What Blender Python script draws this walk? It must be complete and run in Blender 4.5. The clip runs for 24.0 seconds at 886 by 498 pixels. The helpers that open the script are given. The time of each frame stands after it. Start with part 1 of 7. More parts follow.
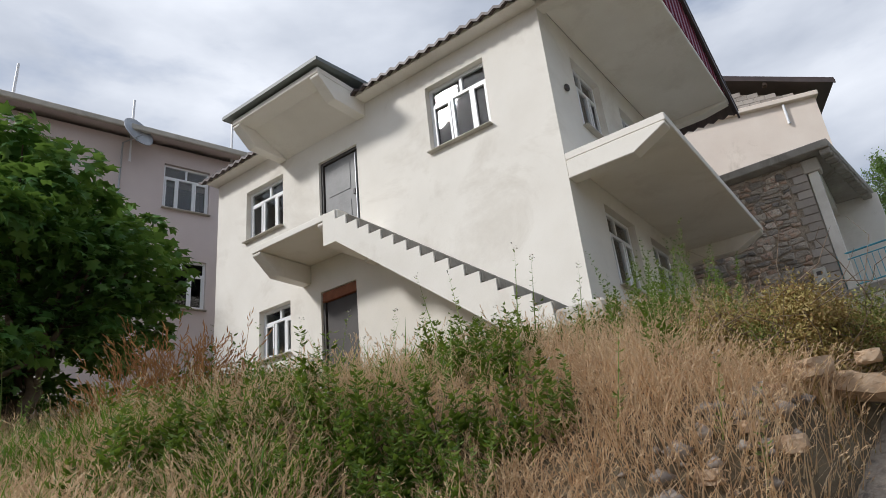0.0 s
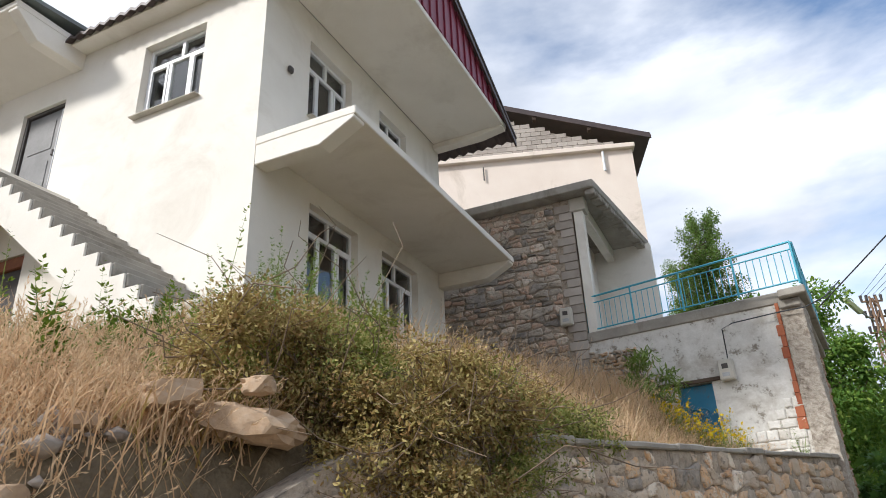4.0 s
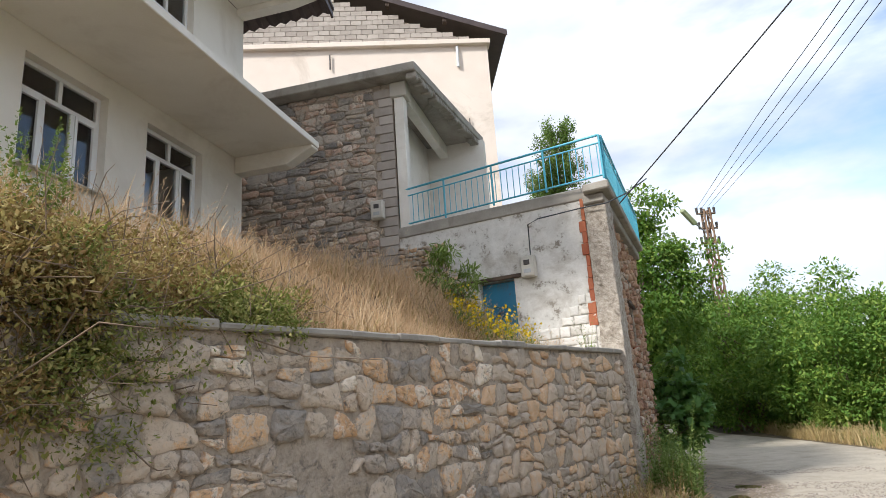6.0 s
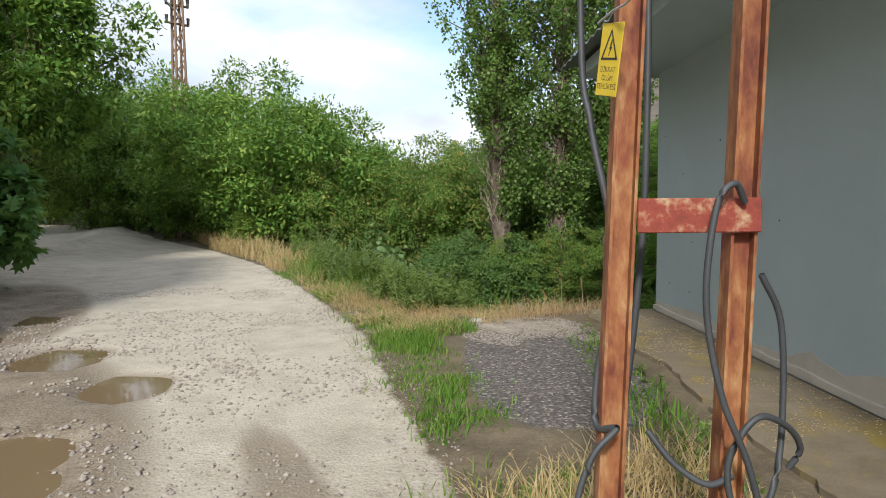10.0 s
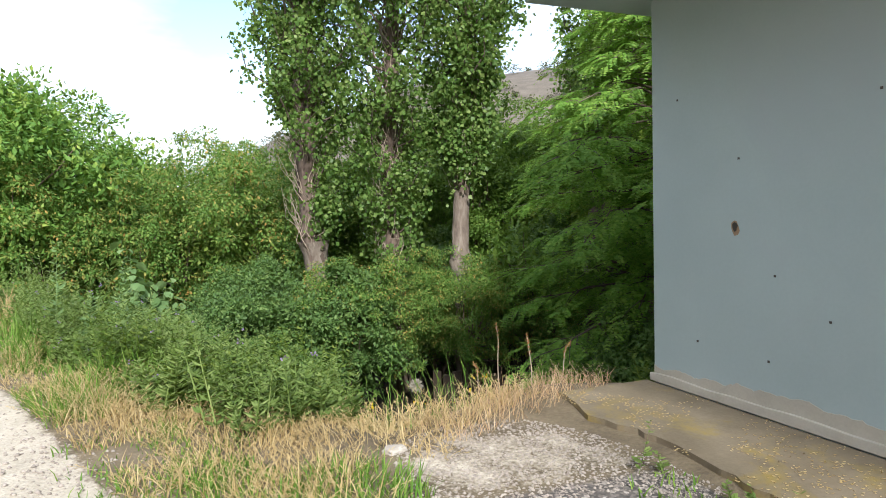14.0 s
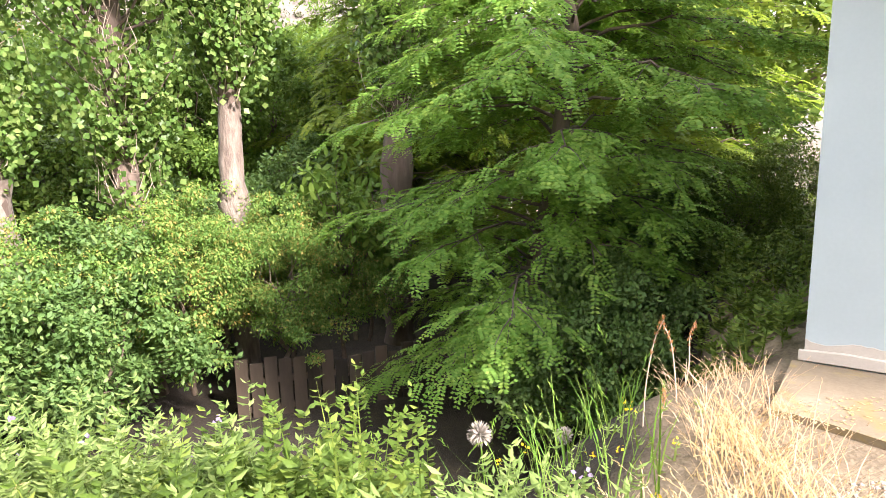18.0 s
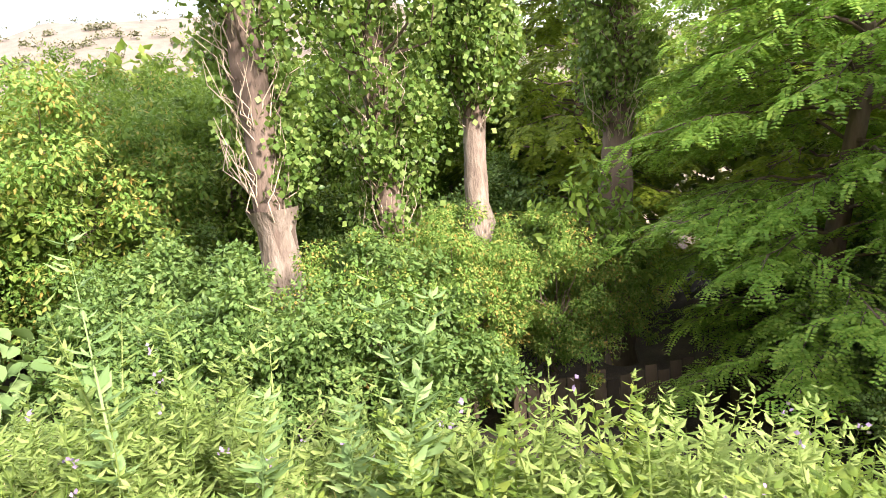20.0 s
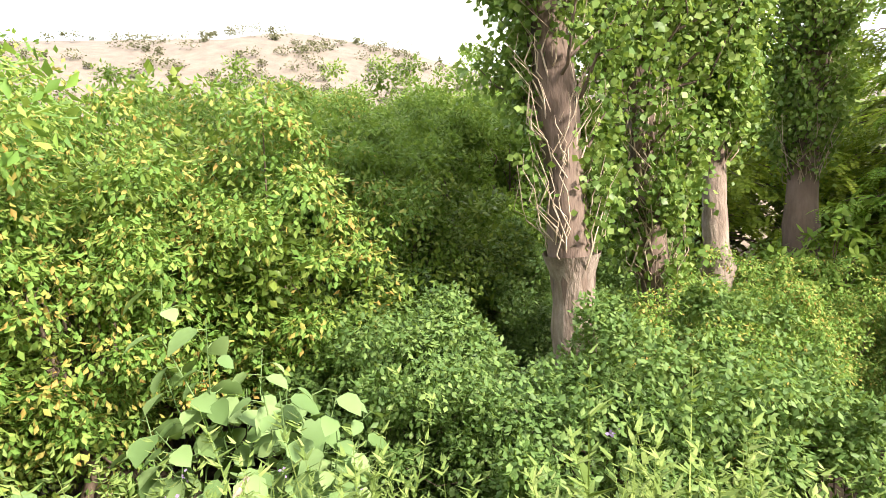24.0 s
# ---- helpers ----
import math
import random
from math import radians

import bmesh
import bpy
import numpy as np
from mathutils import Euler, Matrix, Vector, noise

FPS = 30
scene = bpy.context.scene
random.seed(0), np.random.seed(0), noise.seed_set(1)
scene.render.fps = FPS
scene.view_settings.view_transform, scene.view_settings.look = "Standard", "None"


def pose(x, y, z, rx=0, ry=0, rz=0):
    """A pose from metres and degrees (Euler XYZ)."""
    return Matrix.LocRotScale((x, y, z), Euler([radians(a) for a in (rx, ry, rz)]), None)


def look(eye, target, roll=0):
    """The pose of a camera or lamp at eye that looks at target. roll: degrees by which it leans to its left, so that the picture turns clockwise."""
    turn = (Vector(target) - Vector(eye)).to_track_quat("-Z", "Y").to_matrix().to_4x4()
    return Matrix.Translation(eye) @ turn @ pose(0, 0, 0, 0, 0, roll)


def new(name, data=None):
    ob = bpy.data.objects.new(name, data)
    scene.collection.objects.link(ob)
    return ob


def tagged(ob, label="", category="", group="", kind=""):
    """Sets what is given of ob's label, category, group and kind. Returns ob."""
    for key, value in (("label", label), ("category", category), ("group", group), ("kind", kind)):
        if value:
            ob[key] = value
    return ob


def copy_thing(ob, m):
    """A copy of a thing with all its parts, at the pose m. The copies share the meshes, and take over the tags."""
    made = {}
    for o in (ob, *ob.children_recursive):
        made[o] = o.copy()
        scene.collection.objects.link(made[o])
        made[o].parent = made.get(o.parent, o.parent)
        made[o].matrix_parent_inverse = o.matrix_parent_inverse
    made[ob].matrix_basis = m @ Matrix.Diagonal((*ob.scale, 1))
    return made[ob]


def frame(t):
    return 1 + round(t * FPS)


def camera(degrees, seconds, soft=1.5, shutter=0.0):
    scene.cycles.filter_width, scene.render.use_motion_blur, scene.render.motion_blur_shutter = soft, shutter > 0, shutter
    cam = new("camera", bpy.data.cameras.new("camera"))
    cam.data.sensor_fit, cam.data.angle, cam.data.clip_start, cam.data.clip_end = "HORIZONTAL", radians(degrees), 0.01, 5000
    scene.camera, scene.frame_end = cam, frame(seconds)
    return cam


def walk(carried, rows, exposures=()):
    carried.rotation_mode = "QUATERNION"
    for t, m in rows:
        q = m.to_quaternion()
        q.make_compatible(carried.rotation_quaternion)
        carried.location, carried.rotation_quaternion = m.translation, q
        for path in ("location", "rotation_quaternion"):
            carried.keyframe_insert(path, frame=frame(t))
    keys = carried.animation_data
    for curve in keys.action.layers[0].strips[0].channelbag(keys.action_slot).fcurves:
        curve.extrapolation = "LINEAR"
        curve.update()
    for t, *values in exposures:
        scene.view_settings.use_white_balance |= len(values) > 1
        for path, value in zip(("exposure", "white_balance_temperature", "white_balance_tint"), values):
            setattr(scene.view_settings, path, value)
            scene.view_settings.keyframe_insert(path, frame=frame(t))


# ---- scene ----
cam = camera(67.9, 24.0, 0.6, 0.06)
PATH = [
    (0, (-0.143, -0.184, 1.545), (-1.205, 1.332, 2.303), -6.1),
    (0.5, (0.2, 0.03, 1.502), (-0.878, 1.561, 2.205), -3.0),
    (1, (0.395, 0.271, 1.523), (-0.577, 1.803, 2.365), -2.9),
    (1.5, (0.499, 0.603, 1.587), (-0.476, 2.115, 2.46), -2.0),
    (3.5, (1.592, 2.043, 1.608), (0.61, 3.544, 2.494), -3.1),
    (4, (1.805, 2.454, 1.57), (1.048, 4.131, 2.353), -2.6),
    (4.5, (2.1, 2.78, 1.57), (1.434, 4.516, 2.307), -4.6),
    (5, (2.405, 3.16, 1.57), (1.8, 4.975, 2.153), -4.0),
    (5.5, (2.616, 3.641, 1.53), (2.145, 5.523, 2.017), -2.7),
    (6, (2.854, 4.117, 1.492), (2.374, 5.991, 1.998), -4.0),
    (6.5, (3.158, 4.568, 1.511), (2.741, 6.464, 1.991), -2.2),
    (7, (3.565, 4.972, 1.511), (3.454, 6.92, 1.95), -2.9),
    (7.5, (4.169, 5.299, 1.53), (4.172, 7.285, 1.769), -6.6),
    (8, (4.541, 5.822, 1.472), (4.797, 7.791, 1.711), -5.0),
    (8.5, (4.903, 6.29, 1.433), (5.199, 8.267, 1.485), 0.1),
    (9, (5.25, 6.747, 1.511), (5.649, 8.707, 1.48), 0.2),
    (9.5, (5.601, 7.231, 1.492), (6.111, 9.153, 1.279), -1.3),
    (10, (6.05, 7.712, 1.472), (6.883, 9.525, 1.336), -0.5),
    (10.5, (6.2, 8.246, 1.453), (7.131, 10.012, 1.334), -0.5),
    (11, (6.48, 8.798, 1.453), (7.499, 10.518, 1.404), -2.0),
    (11.5, (6.593, 9.282, 1.492), (7.804, 10.874, 1.45), -1.8),
    (13.5, (7.101, 11.447, 1.433), (8.432, 12.929, 1.252), -5.1),
    (14, (7.171, 11.925, 1.472), (8.604, 13.317, 1.367), -1.5),
    (14.5, (7.36, 12.438, 1.511), (8.768, 13.847, 1.334), -4.7),
    (15, (7.575, 12.946, 1.57), (9.038, 14.295, 1.375), -5.1),
    (15.5, (7.687, 13.5, 1.55), (9.191, 14.795, 1.307), -4.3),
    (16, (7.891, 14.024, 1.511), (9.561, 15.096, 1.261), -4.0),
    (16.5, (8.0, 14.481, 1.492), (9.735, 15.447, 1.255), -1.7),
    (17, (8.027, 14.952, 1.511), (9.851, 15.695, 1.16), -0.9),
    (17.5, (8.092, 15.403, 1.53), (10.0, 15.946, 1.273), 0.8),
    (18, (8.059, 15.927, 1.492), (9.993, 16.289, 1.134), -1.2),
    (18.5, (8.147, 16.583, 1.453), (10.016, 17.146, 1.018), -5.7),
    (20.5, (7.545, 19.134, 1.473), (9.463, 19.648, 1.233), -3.4),
    (21, (7.569, 19.757, 1.493), (9.458, 20.348, 1.207), -6.4),
    (21.5, (7.453, 20.325, 1.497), (9.326, 20.994, 1.295), -4.6),
    (22, (7.439, 20.927, 1.579), (9.311, 21.579, 1.317), -5.4),
    (22.5, (7.505, 21.472, 1.652), (9.39, 22.113, 1.463), -5.7),
    (23, (7.471, 21.922, 1.714), (9.418, 22.331, 1.507), -5.2),
    (23.5, (7.534, 22.373, 1.714), (9.501, 22.678, 1.515), -5.3),
    (24, (7.544, 22.798, 1.735), (9.521, 23.043, 1.554), -2.5),
]
EXPOSURES = ((0.0, 0.38, 6250, 10), (1.5, 0.43, 6250, 10), (4.0, 0.93, 6350, 10), (5.0, 1.22, 6350, 10), (6.0, 1.12, 6450, 10), (7.0, 0.76, 6400, 10), (8.0, 0.81, 6400, 10), (9.0, 0.92, 6450, 10), (10.0, 0.97, 6450, 8), (11.0, 1.22, 6350, 7), (14.0, 1.65, 6250, 9), (15.0, 2.0, 6250, 12), (16.0, 2.45, 6300, 17), (18.0, 3.15, 6650, 22), (21.0, 2.9, 7300, 18), (24.0, 2.85, 7300, 16))
walk(cam, [(t, look(eye, target, roll)) for t, eye, target, roll in PATH], EXPOSURES)

# ---------------------------------------------------------------- light
SUN_FROM = Vector((-0.59, -0.81, 0.72)).normalized()
world = bpy.data.worlds.new("sky")
scene.world = world
world.use_nodes = True
wn, wl = world.node_tree.nodes, world.node_tree.links
wn.clear()
w_out = wn.new("ShaderNodeOutputWorld")
w_bg = wn.new("ShaderNodeBackground")
w_sky = wn.new("ShaderNodeTexSky")
w_sky.sky_type = "NISHITA"
w_sky.sun_disc = False
w_sky.sun_elevation = math.asin(SUN_FROM.z)
w_sky.sun_rotation = math.atan2(SUN_FROM.x, SUN_FROM.y)
w_sky.air_density, w_sky.dust_density, w_sky.ozone_density = 1.0, 1.0, 1.0
w_co = wn.new("ShaderNodeTexCoord")
w_map = wn.new("ShaderNodeMapping")
w_map.inputs["Scale"].default_value = (1.0, 1.0, 2.6)
w_map.inputs["Location"].default_value = (0.35, 0.2, 0.1)
w_n1 = wn.new("ShaderNodeTexNoise")
w_n1.inputs["Scale"].default_value, w_n1.inputs["Detail"].default_value = 1.7, 7.0
w_n1.inputs["Roughness"].default_value = 0.55
w_cover = wn.new("ShaderNodeValToRGB")
w_cover.color_ramp.elements[0].position, w_cover.color_ramp.elements[1].position = 0.33, 0.52
w_n2 = wn.new("ShaderNodeTexNoise")
w_n2.inputs["Scale"].default_value, w_n2.inputs["Detail"].default_value = 2.6, 6.0
w_tone = wn.new("ShaderNodeValToRGB")
w_tone.color_ramp.elements[0].position, w_tone.color_ramp.elements[1].position = 0.35, 0.72
w_tone.color_ramp.elements[0].color = (3.1, 3.4, 4.0, 1)
w_tone.color_ramp.elements[1].color = (6.6, 6.75, 7.1, 1)
w_mix = wn.new("ShaderNodeMix")
w_mix.data_type = "RGBA"
wl.new(w_co.outputs["Generated"], w_map.inputs["Vector"])
wl.new(w_map.outputs[0], w_n1.inputs["Vector"])
wl.new(w_map.outputs[0], w_n2.inputs["Vector"])
wl.new(w_n1.outputs["Fac"], w_cover.inputs[0])
wl.new(w_n2.outputs["Fac"], w_tone.inputs[0])
wl.new(w_cover.outputs[0], w_mix.inputs["Factor"])
wl.new(w_sky.outputs[0], w_mix.inputs["A"])
wl.new(w_tone.outputs[0], w_mix.inputs["B"])
wl.new(w_mix.outputs["Result"], w_bg.inputs["Color"])
w_bg.inputs["Strength"].default_value = 0.11
wl.new(w_bg.outputs[0], w_out.inputs["Surface"])

sun = new("sun", bpy.data.lights.new("sun", "SUN"))
sun.data.energy, sun.data.angle, sun.data.color = 2.0, radians(7.0), (1.0, 0.96, 0.91)
sun.matrix_world = look(SUN_FROM * 60, (0, 0, 0))

# ---------------------------------------------------------------- materials
def node_mat(name):
    m = bpy.data.materials.new(name)
    m.use_nodes = True
    nt = m.node_tree
    return m, nt.nodes, nt.links, nt.nodes["Principled BSDF"]


def ramp(nodes, links, fac, stops):
    r = nodes.new("ShaderNodeValToRGB")
    r.color_ramp.elements[0].position, r.color_ramp.elements[0].color = stops[0][0], (*stops[0][1], 1)
    r.color_ramp.elements[1].position, r.color_ramp.elements[1].color = stops[-1][0], (*stops[-1][1], 1)
    for p, c in stops[1:-1]:
        r.color_ramp.elements.new(p).color = (*c, 1)
    links.new(fac, r.inputs[0])
    return r.outputs[0]


def noise_tex(nodes, links, vec, scale, detail=5.0, rough=0.6, dist=0.0):
    n = nodes.new("ShaderNodeTexNoise")
    n.inputs["Scale"].default_value, n.inputs["Detail"].default_value = scale, detail
    n.inputs["Roughness"].default_value, n.inputs["Distortion"].default_value = rough, dist
    links.new(vec, n.inputs["Vector"])
    return n.outputs["Fac"]


def mix_rgb(nodes, links, fac, a, b, mode="MIX"):
    m = nodes.new("ShaderNodeMix")
    m.data_type, m.blend_type = "RGBA", mode
    for sock, v in ((m.inputs["Factor"], fac), (m.inputs["A"], a), (m.inputs["B"], b)):
        if isinstance(v, (int, float)):
            sock.default_value = v
        elif isinstance(v, tuple):
            sock.default_value = (*v, 1)
        else:
            links.new(v, sock)
    return m.outputs["Result"]


def maths(nodes, links, op, a, b=0.0, clamp=False):
    m = nodes.new("ShaderNodeMath")
    m.operation, m.use_clamp = op, clamp
    for sock, v in zip(m.inputs, (a, b)):
        if isinstance(v, (int, float)):
            sock.default_value = v
        else:
            links.new(v, sock)
    return m.outputs[0]


def rough_mat(name, stops, scale=3.0, rough=0.85, bump=0.3, fine=60.0, stain=None, stain_scale=0.7, metal=0.0, per_piece=0.0, size=0.01, stretch=None):
    """A worn surface: large tones by a coarse noise, fine grain as bump, stains with shapes of their own."""
    m, n, l, b = node_mat(name)
    co = n.new("ShaderNodeTexCoord").outputs["Object"]
    if stretch:
        mp = n.new("ShaderNodeMapping")
        mp.inputs["Scale"].default_value = stretch
        l.new(co, mp.inputs["Vector"])
        co = mp.outputs[0]
    if per_piece:
        shift = n.new("ShaderNodeVectorMath")
        l.new(co, shift.inputs[0])
        l.new(maths(n, l, "MULTIPLY", n.new("ShaderNodeObjectInfo").outputs["Random"], 40.0), shift.inputs[1])
        co = shift.outputs[0]
    big, small = noise_tex(n, l, co, scale), noise_tex(n, l, co, fine, 3.0)
    fac = maths(n, l, "ADD", maths(n, l, "MULTIPLY", big, 0.75), maths(n, l, "MULTIPLY", small, 0.25))
    if per_piece:
        oi = n.new("ShaderNodeObjectInfo").outputs["Random"]
        fac = maths(n, l, "ADD", fac, maths(n, l, "MULTIPLY", maths(n, l, "SUBTRACT", oi, 0.5), per_piece))
    col = ramp(n, l, fac, stops)
    if stain:
        s = noise_tex(n, l, co, stain_scale, 8.0, 0.7, 0.6)
        col = mix_rgb(n, l, ramp(n, l, s, [(0.52, (0, 0, 0)), (0.68, (1, 1, 1))]), col, stain)
    l.new(col, b.inputs["Base Color"])
    b.inputs["Roughness"].default_value, b.inputs["Metallic"].default_value = rough, metal
    if bump:
        bp = n.new("ShaderNodeBump")
        bp.inputs["Strength"].default_value, bp.inputs["Distance"].default_value = bump, size
        l.new(fac, bp.inputs["Height"])
        l.new(bp.outputs[0], b.inputs["Normal"])
    return m


def leaf_mat(name, stops, rough=0.5, through_light=0.35, gain=1.0, glow=(0.30, 0.42, 0.05)):
    """Leaves that differ one by one and let some light through."""
    m, n, l, b = node_mat(name)
    geo = n.new("ShaderNodeNewGeometry")
    co = n.new("ShaderNodeTexCoord").outputs["Object"]
    stops = [(p, (min(0.75, c[0] * gain * (1.4 if gain > 1 else 1.0)), min(0.75, c[1] * gain), min(0.75, c[2] * gain * 0.9))) for p, c in stops]
    fac = maths(n, l, "ADD", maths(n, l, "MULTIPLY", geo.outputs["Random Per Island"], 0.6), maths(n, l, "MULTIPLY", noise_tex(n, l, co, 0.9, 2.0), 0.5))
    col = ramp(n, l, fac, stops)
    l.new(col, b.inputs["Base Color"])
    b.inputs["Roughness"].default_value = rough
    b.inputs["Specular IOR Level"].default_value = 0.2
    tr = n.new("ShaderNodeBsdfTranslucent")
    l.new(mix_rgb(n, l, 0.5, col, glow), tr.inputs["Color"])
    mx = n.new("ShaderNodeMixShader")
    mx.inputs[0].default_value = through_light
    l.new(b.outputs[0], mx.inputs[1])
    l.new(tr.outputs[0], mx.inputs[2])
    l.new(mx.outputs[0], n["Material Output"].inputs["Surface"])
    return m


M = {}
M["plaster"] = rough_mat("white_plaster", [(0.25, (0.73, 0.69, 0.615)), (0.6, (0.82, 0.785, 0.715))], 0.9, 0.9, 0.25, 45, stain=(0.68, 0.635, 0.56), stain_scale=0.55)
M["plaster_cream"] = rough_mat("cream_plaster", [(0.25, (0.72, 0.61, 0.52)), (0.65, (0.83, 0.735, 0.64))], 0.6, 0.9, 0.25, 30, stain=(0.56, 0.47, 0.38), stain_scale=0.4)
M["plaster_pink"] = rough_mat("pale_pink_plaster", [(0.25, (0.52, 0.44, 0.42)), (0.65, (0.62, 0.54, 0.51))], 0.6, 0.9, 0.2, 30)
M["plaster_blue"] = rough_mat("pale_blue_plaster", [(0.25, (0.385, 0.472, 0.49)), (0.7, (0.455, 0.55, 0.565))], 0.8, 0.88, 0.22, 40, stain=(0.43, 0.50, 0.53), stain_scale=0.5)
M["whitewash"] = rough_mat("flaking_whitewash", [(0.38, (0.27, 0.235, 0.19)), (0.45, (0.66, 0.64, 0.59)), (0.7, (0.82, 0.80, 0.76))], 4.2, 0.92, 0.6, 26, stain=(0.50, 0.46, 0.40), stain_scale=1.1, size=0.02)
M["concrete"] = rough_mat("rough_concrete", [(0.25, (0.24, 0.22, 0.19)), (0.7, (0.42, 0.39, 0.34))], 2.5, 0.93, 0.5, 50, stain=(0.20, 0.18, 0.15), stain_scale=1.2)
M["concrete_pale"] = rough_mat("patchy_rough_concrete", [(0.25, (0.22, 0.18, 0.14)), (0.5, (0.42, 0.37, 0.31)), (0.7, (0.56, 0.51, 0.44))], 13.0, 0.95, 1.0, 55, stain=(0.19, 0.155, 0.12), stain_scale=7.0, size=0.04)
M["concrete_light"] = rough_mat("bare_light_concrete", [(0.25, (0.42, 0.39, 0.33)), (0.7, (0.58, 0.54, 0.47))], 2.0, 0.93, 0.4, 50, stain=(0.38, 0.35, 0.30), stain_scale=1.0)
M["mortar"] = rough_mat("grey_mortar", [(0.25, (0.268, 0.222, 0.176)), (0.5, (0.402, 0.336, 0.265)), (0.75, (0.512, 0.427, 0.337))], 8.0, 0.97, 1.0, 32, stain=(0.15, 0.13, 0.11), stain_scale=9.0, size=0.04)
M["rubble"] = rough_mat("rubble_stone", [(0.1, (0.322, 0.287, 0.248)), (0.3, (0.484, 0.403, 0.323)), (0.5, (0.570, 0.472, 0.366)), (0.66, (0.614, 0.499, 0.384)), (0.76, (0.702, 0.451, 0.248)), (0.82, (0.629, 0.396, 0.235)), (0.92, (0.800, 0.696, 0.565))], 9.0, 0.95, 1.0, 42, stain=(0.17, 0.15, 0.13), stain_scale=16.0, per_piece=0.95, size=0.03)
M["rubble_red"] = rough_mat("reddish_rubble", [(0.08, (0.15, 0.085, 0.06)), (0.35, (0.38, 0.21, 0.135)), (0.6, (0.50, 0.31, 0.20)), (0.8, (0.46, 0.38, 0.30)), (0.95, (0.62, 0.52, 0.41))], 7.0, 0.92, 0.6, 45, stain=(0.14, 0.09, 0.065), stain_scale=12.0, per_piece=0.9, size=0.02)
M["rock"] = rough_mat("orange_rock", [(0.2, (0.20, 0.14, 0.10)), (0.5, (0.42, 0.29, 0.18)), (0.8, (0.52, 0.42, 0.32))], 3.0, 0.9, 0.8, 25, size=0.03)
M["whitewash_block"] = rough_mat("whitewashed_block", [(0.15, (0.42, 0.38, 0.32)), (0.42, (0.68, 0.65, 0.59)), (0.8, (0.80, 0.78, 0.73))], 9.0, 0.92, 0.6, 30, per_piece=0.35, size=0.02)
M["block"] = rough_mat("pumice_block", [(0.2, (0.33, 0.29, 0.25)), (0.7, (0.46, 0.41, 0.36))], 4.0, 0.95, 0.5, 60, per_piece=0.5)
M["brick"] = rough_mat("red_hollow_brick", [(0.2, (0.30, 0.08, 0.04)), (0.7, (0.46, 0.16, 0.08))], 6.0, 0.9, 0.4, 60, per_piece=0.3)
M["pvc"] = rough_mat("white_pvc", [(0.3, (0.76, 0.77, 0.78)), (0.7, (0.82, 0.83, 0.83))], 3.0, 0.35, 0.0)
M["roof_dark"] = rough_mat("dark_metal_roof", [(0.25, (0.045, 0.032, 0.03)), (0.7, (0.09, 0.065, 0.06))], 2.0, 0.5, 0.15, 30)
M["roof_red"] = rough_mat("wine_red_sheet", [(0.25, (0.17, 0.018, 0.035)), (0.7, (0.25, 0.03, 0.055))], 2.0, 0.4, 0.1, 30)
M["fascia"] = rough_mat("grey_green_fascia", [(0.25, (0.13, 0.15, 0.14)), (0.7, (0.19, 0.21, 0.2))], 2.0, 0.5, 0.1, 30)
M["door_grey"] = rough_mat("grey_steel_door", [(0.2, (0.10, 0.10, 0.10)), (0.7, (0.21, 0.21, 0.21))], 2.5, 0.5, 0.15, 30)
M["dark_frame"] = rough_mat("dark_brown_frame", [(0.2, (0.035, 0.03, 0.028)), (0.7, (0.07, 0.06, 0.055))], 3.0, 0.5, 0.1, 30)
M["wood_red"] = rough_mat("red_brown_timber", [(0.2, (0.16, 0.05, 0.025)), (0.7, (0.30, 0.11, 0.05))], 6.0, 0.7, 0.2, 40)
M["blue_paint"] = rough_mat("blue_painted_steel", [(0.2, (0.02, 0.17, 0.32)), (0.7, (0.045, 0.27, 0.44))], 3.0, 0.45, 0.1, 40, stain=(0.12, 0.10, 0.09), stain_scale=3.0)
M["rail_blue"] = rough_mat("turquoise_rail_paint", [(0.2, (0.05, 0.32, 0.44)), (0.7, (0.09, 0.44, 0.56))], 3.0, 0.4, 0.05, 40)
M["rust"] = rough_mat("rusty_steel", [(0.28, (0.06, 0.02, 0.014)), (0.40, (0.16, 0.045, 0.022)), (0.52, (0.30, 0.12, 0.045)), (0.64, (0.44, 0.26, 0.12)), (0.8, (0.50, 0.36, 0.20))], 9.0, 0.8, 0.5, 40, stain=(0.19, 0.04, 0.025), stain_scale=6.0, stretch=(1, 1, 0.35))
M["rust_red"] = rough_mat("flaking_red_paint", [(0.25, (0.13, 0.03, 0.02)), (0.5, (0.27, 0.05, 0.03)), (0.72, (0.52, 0.40, 0.24))], 16.0, 0.75, 0.4, 60)
M["cable"] = rough_mat("grey_cable", [(0.2, (0.03, 0.033, 0.036)), (0.7, (0.065, 0.07, 0.075))], 6.0, 0.55, 0.1, 60)
M["sign_yellow"] = rough_mat("yellow_sign", [(0.2, (0.62, 0.44, 0.03)), (0.7, (0.74, 0.56, 0.06))], 8.0, 0.5, 0.0)
M["sign_black"] = rough_mat("black_print", [(0.2, (0.02, 0.02, 0.02)), (0.7, (0.04, 0.04, 0.04))], 8.0, 0.6, 0.0)
M["meter"] = rough_mat("beige_meter_box", [(0.2, (0.48, 0.45, 0.39)), (0.7, (0.60, 0.57, 0.50))], 5.0, 0.6, 0.1, 40)
M["galv"] = rough_mat("galvanised_steel", [(0.2, (0.34, 0.35, 0.36)), (0.7, (0.5, 0.51, 0.52))], 5.0, 0.45, 0.05, 40, metal=0.6)
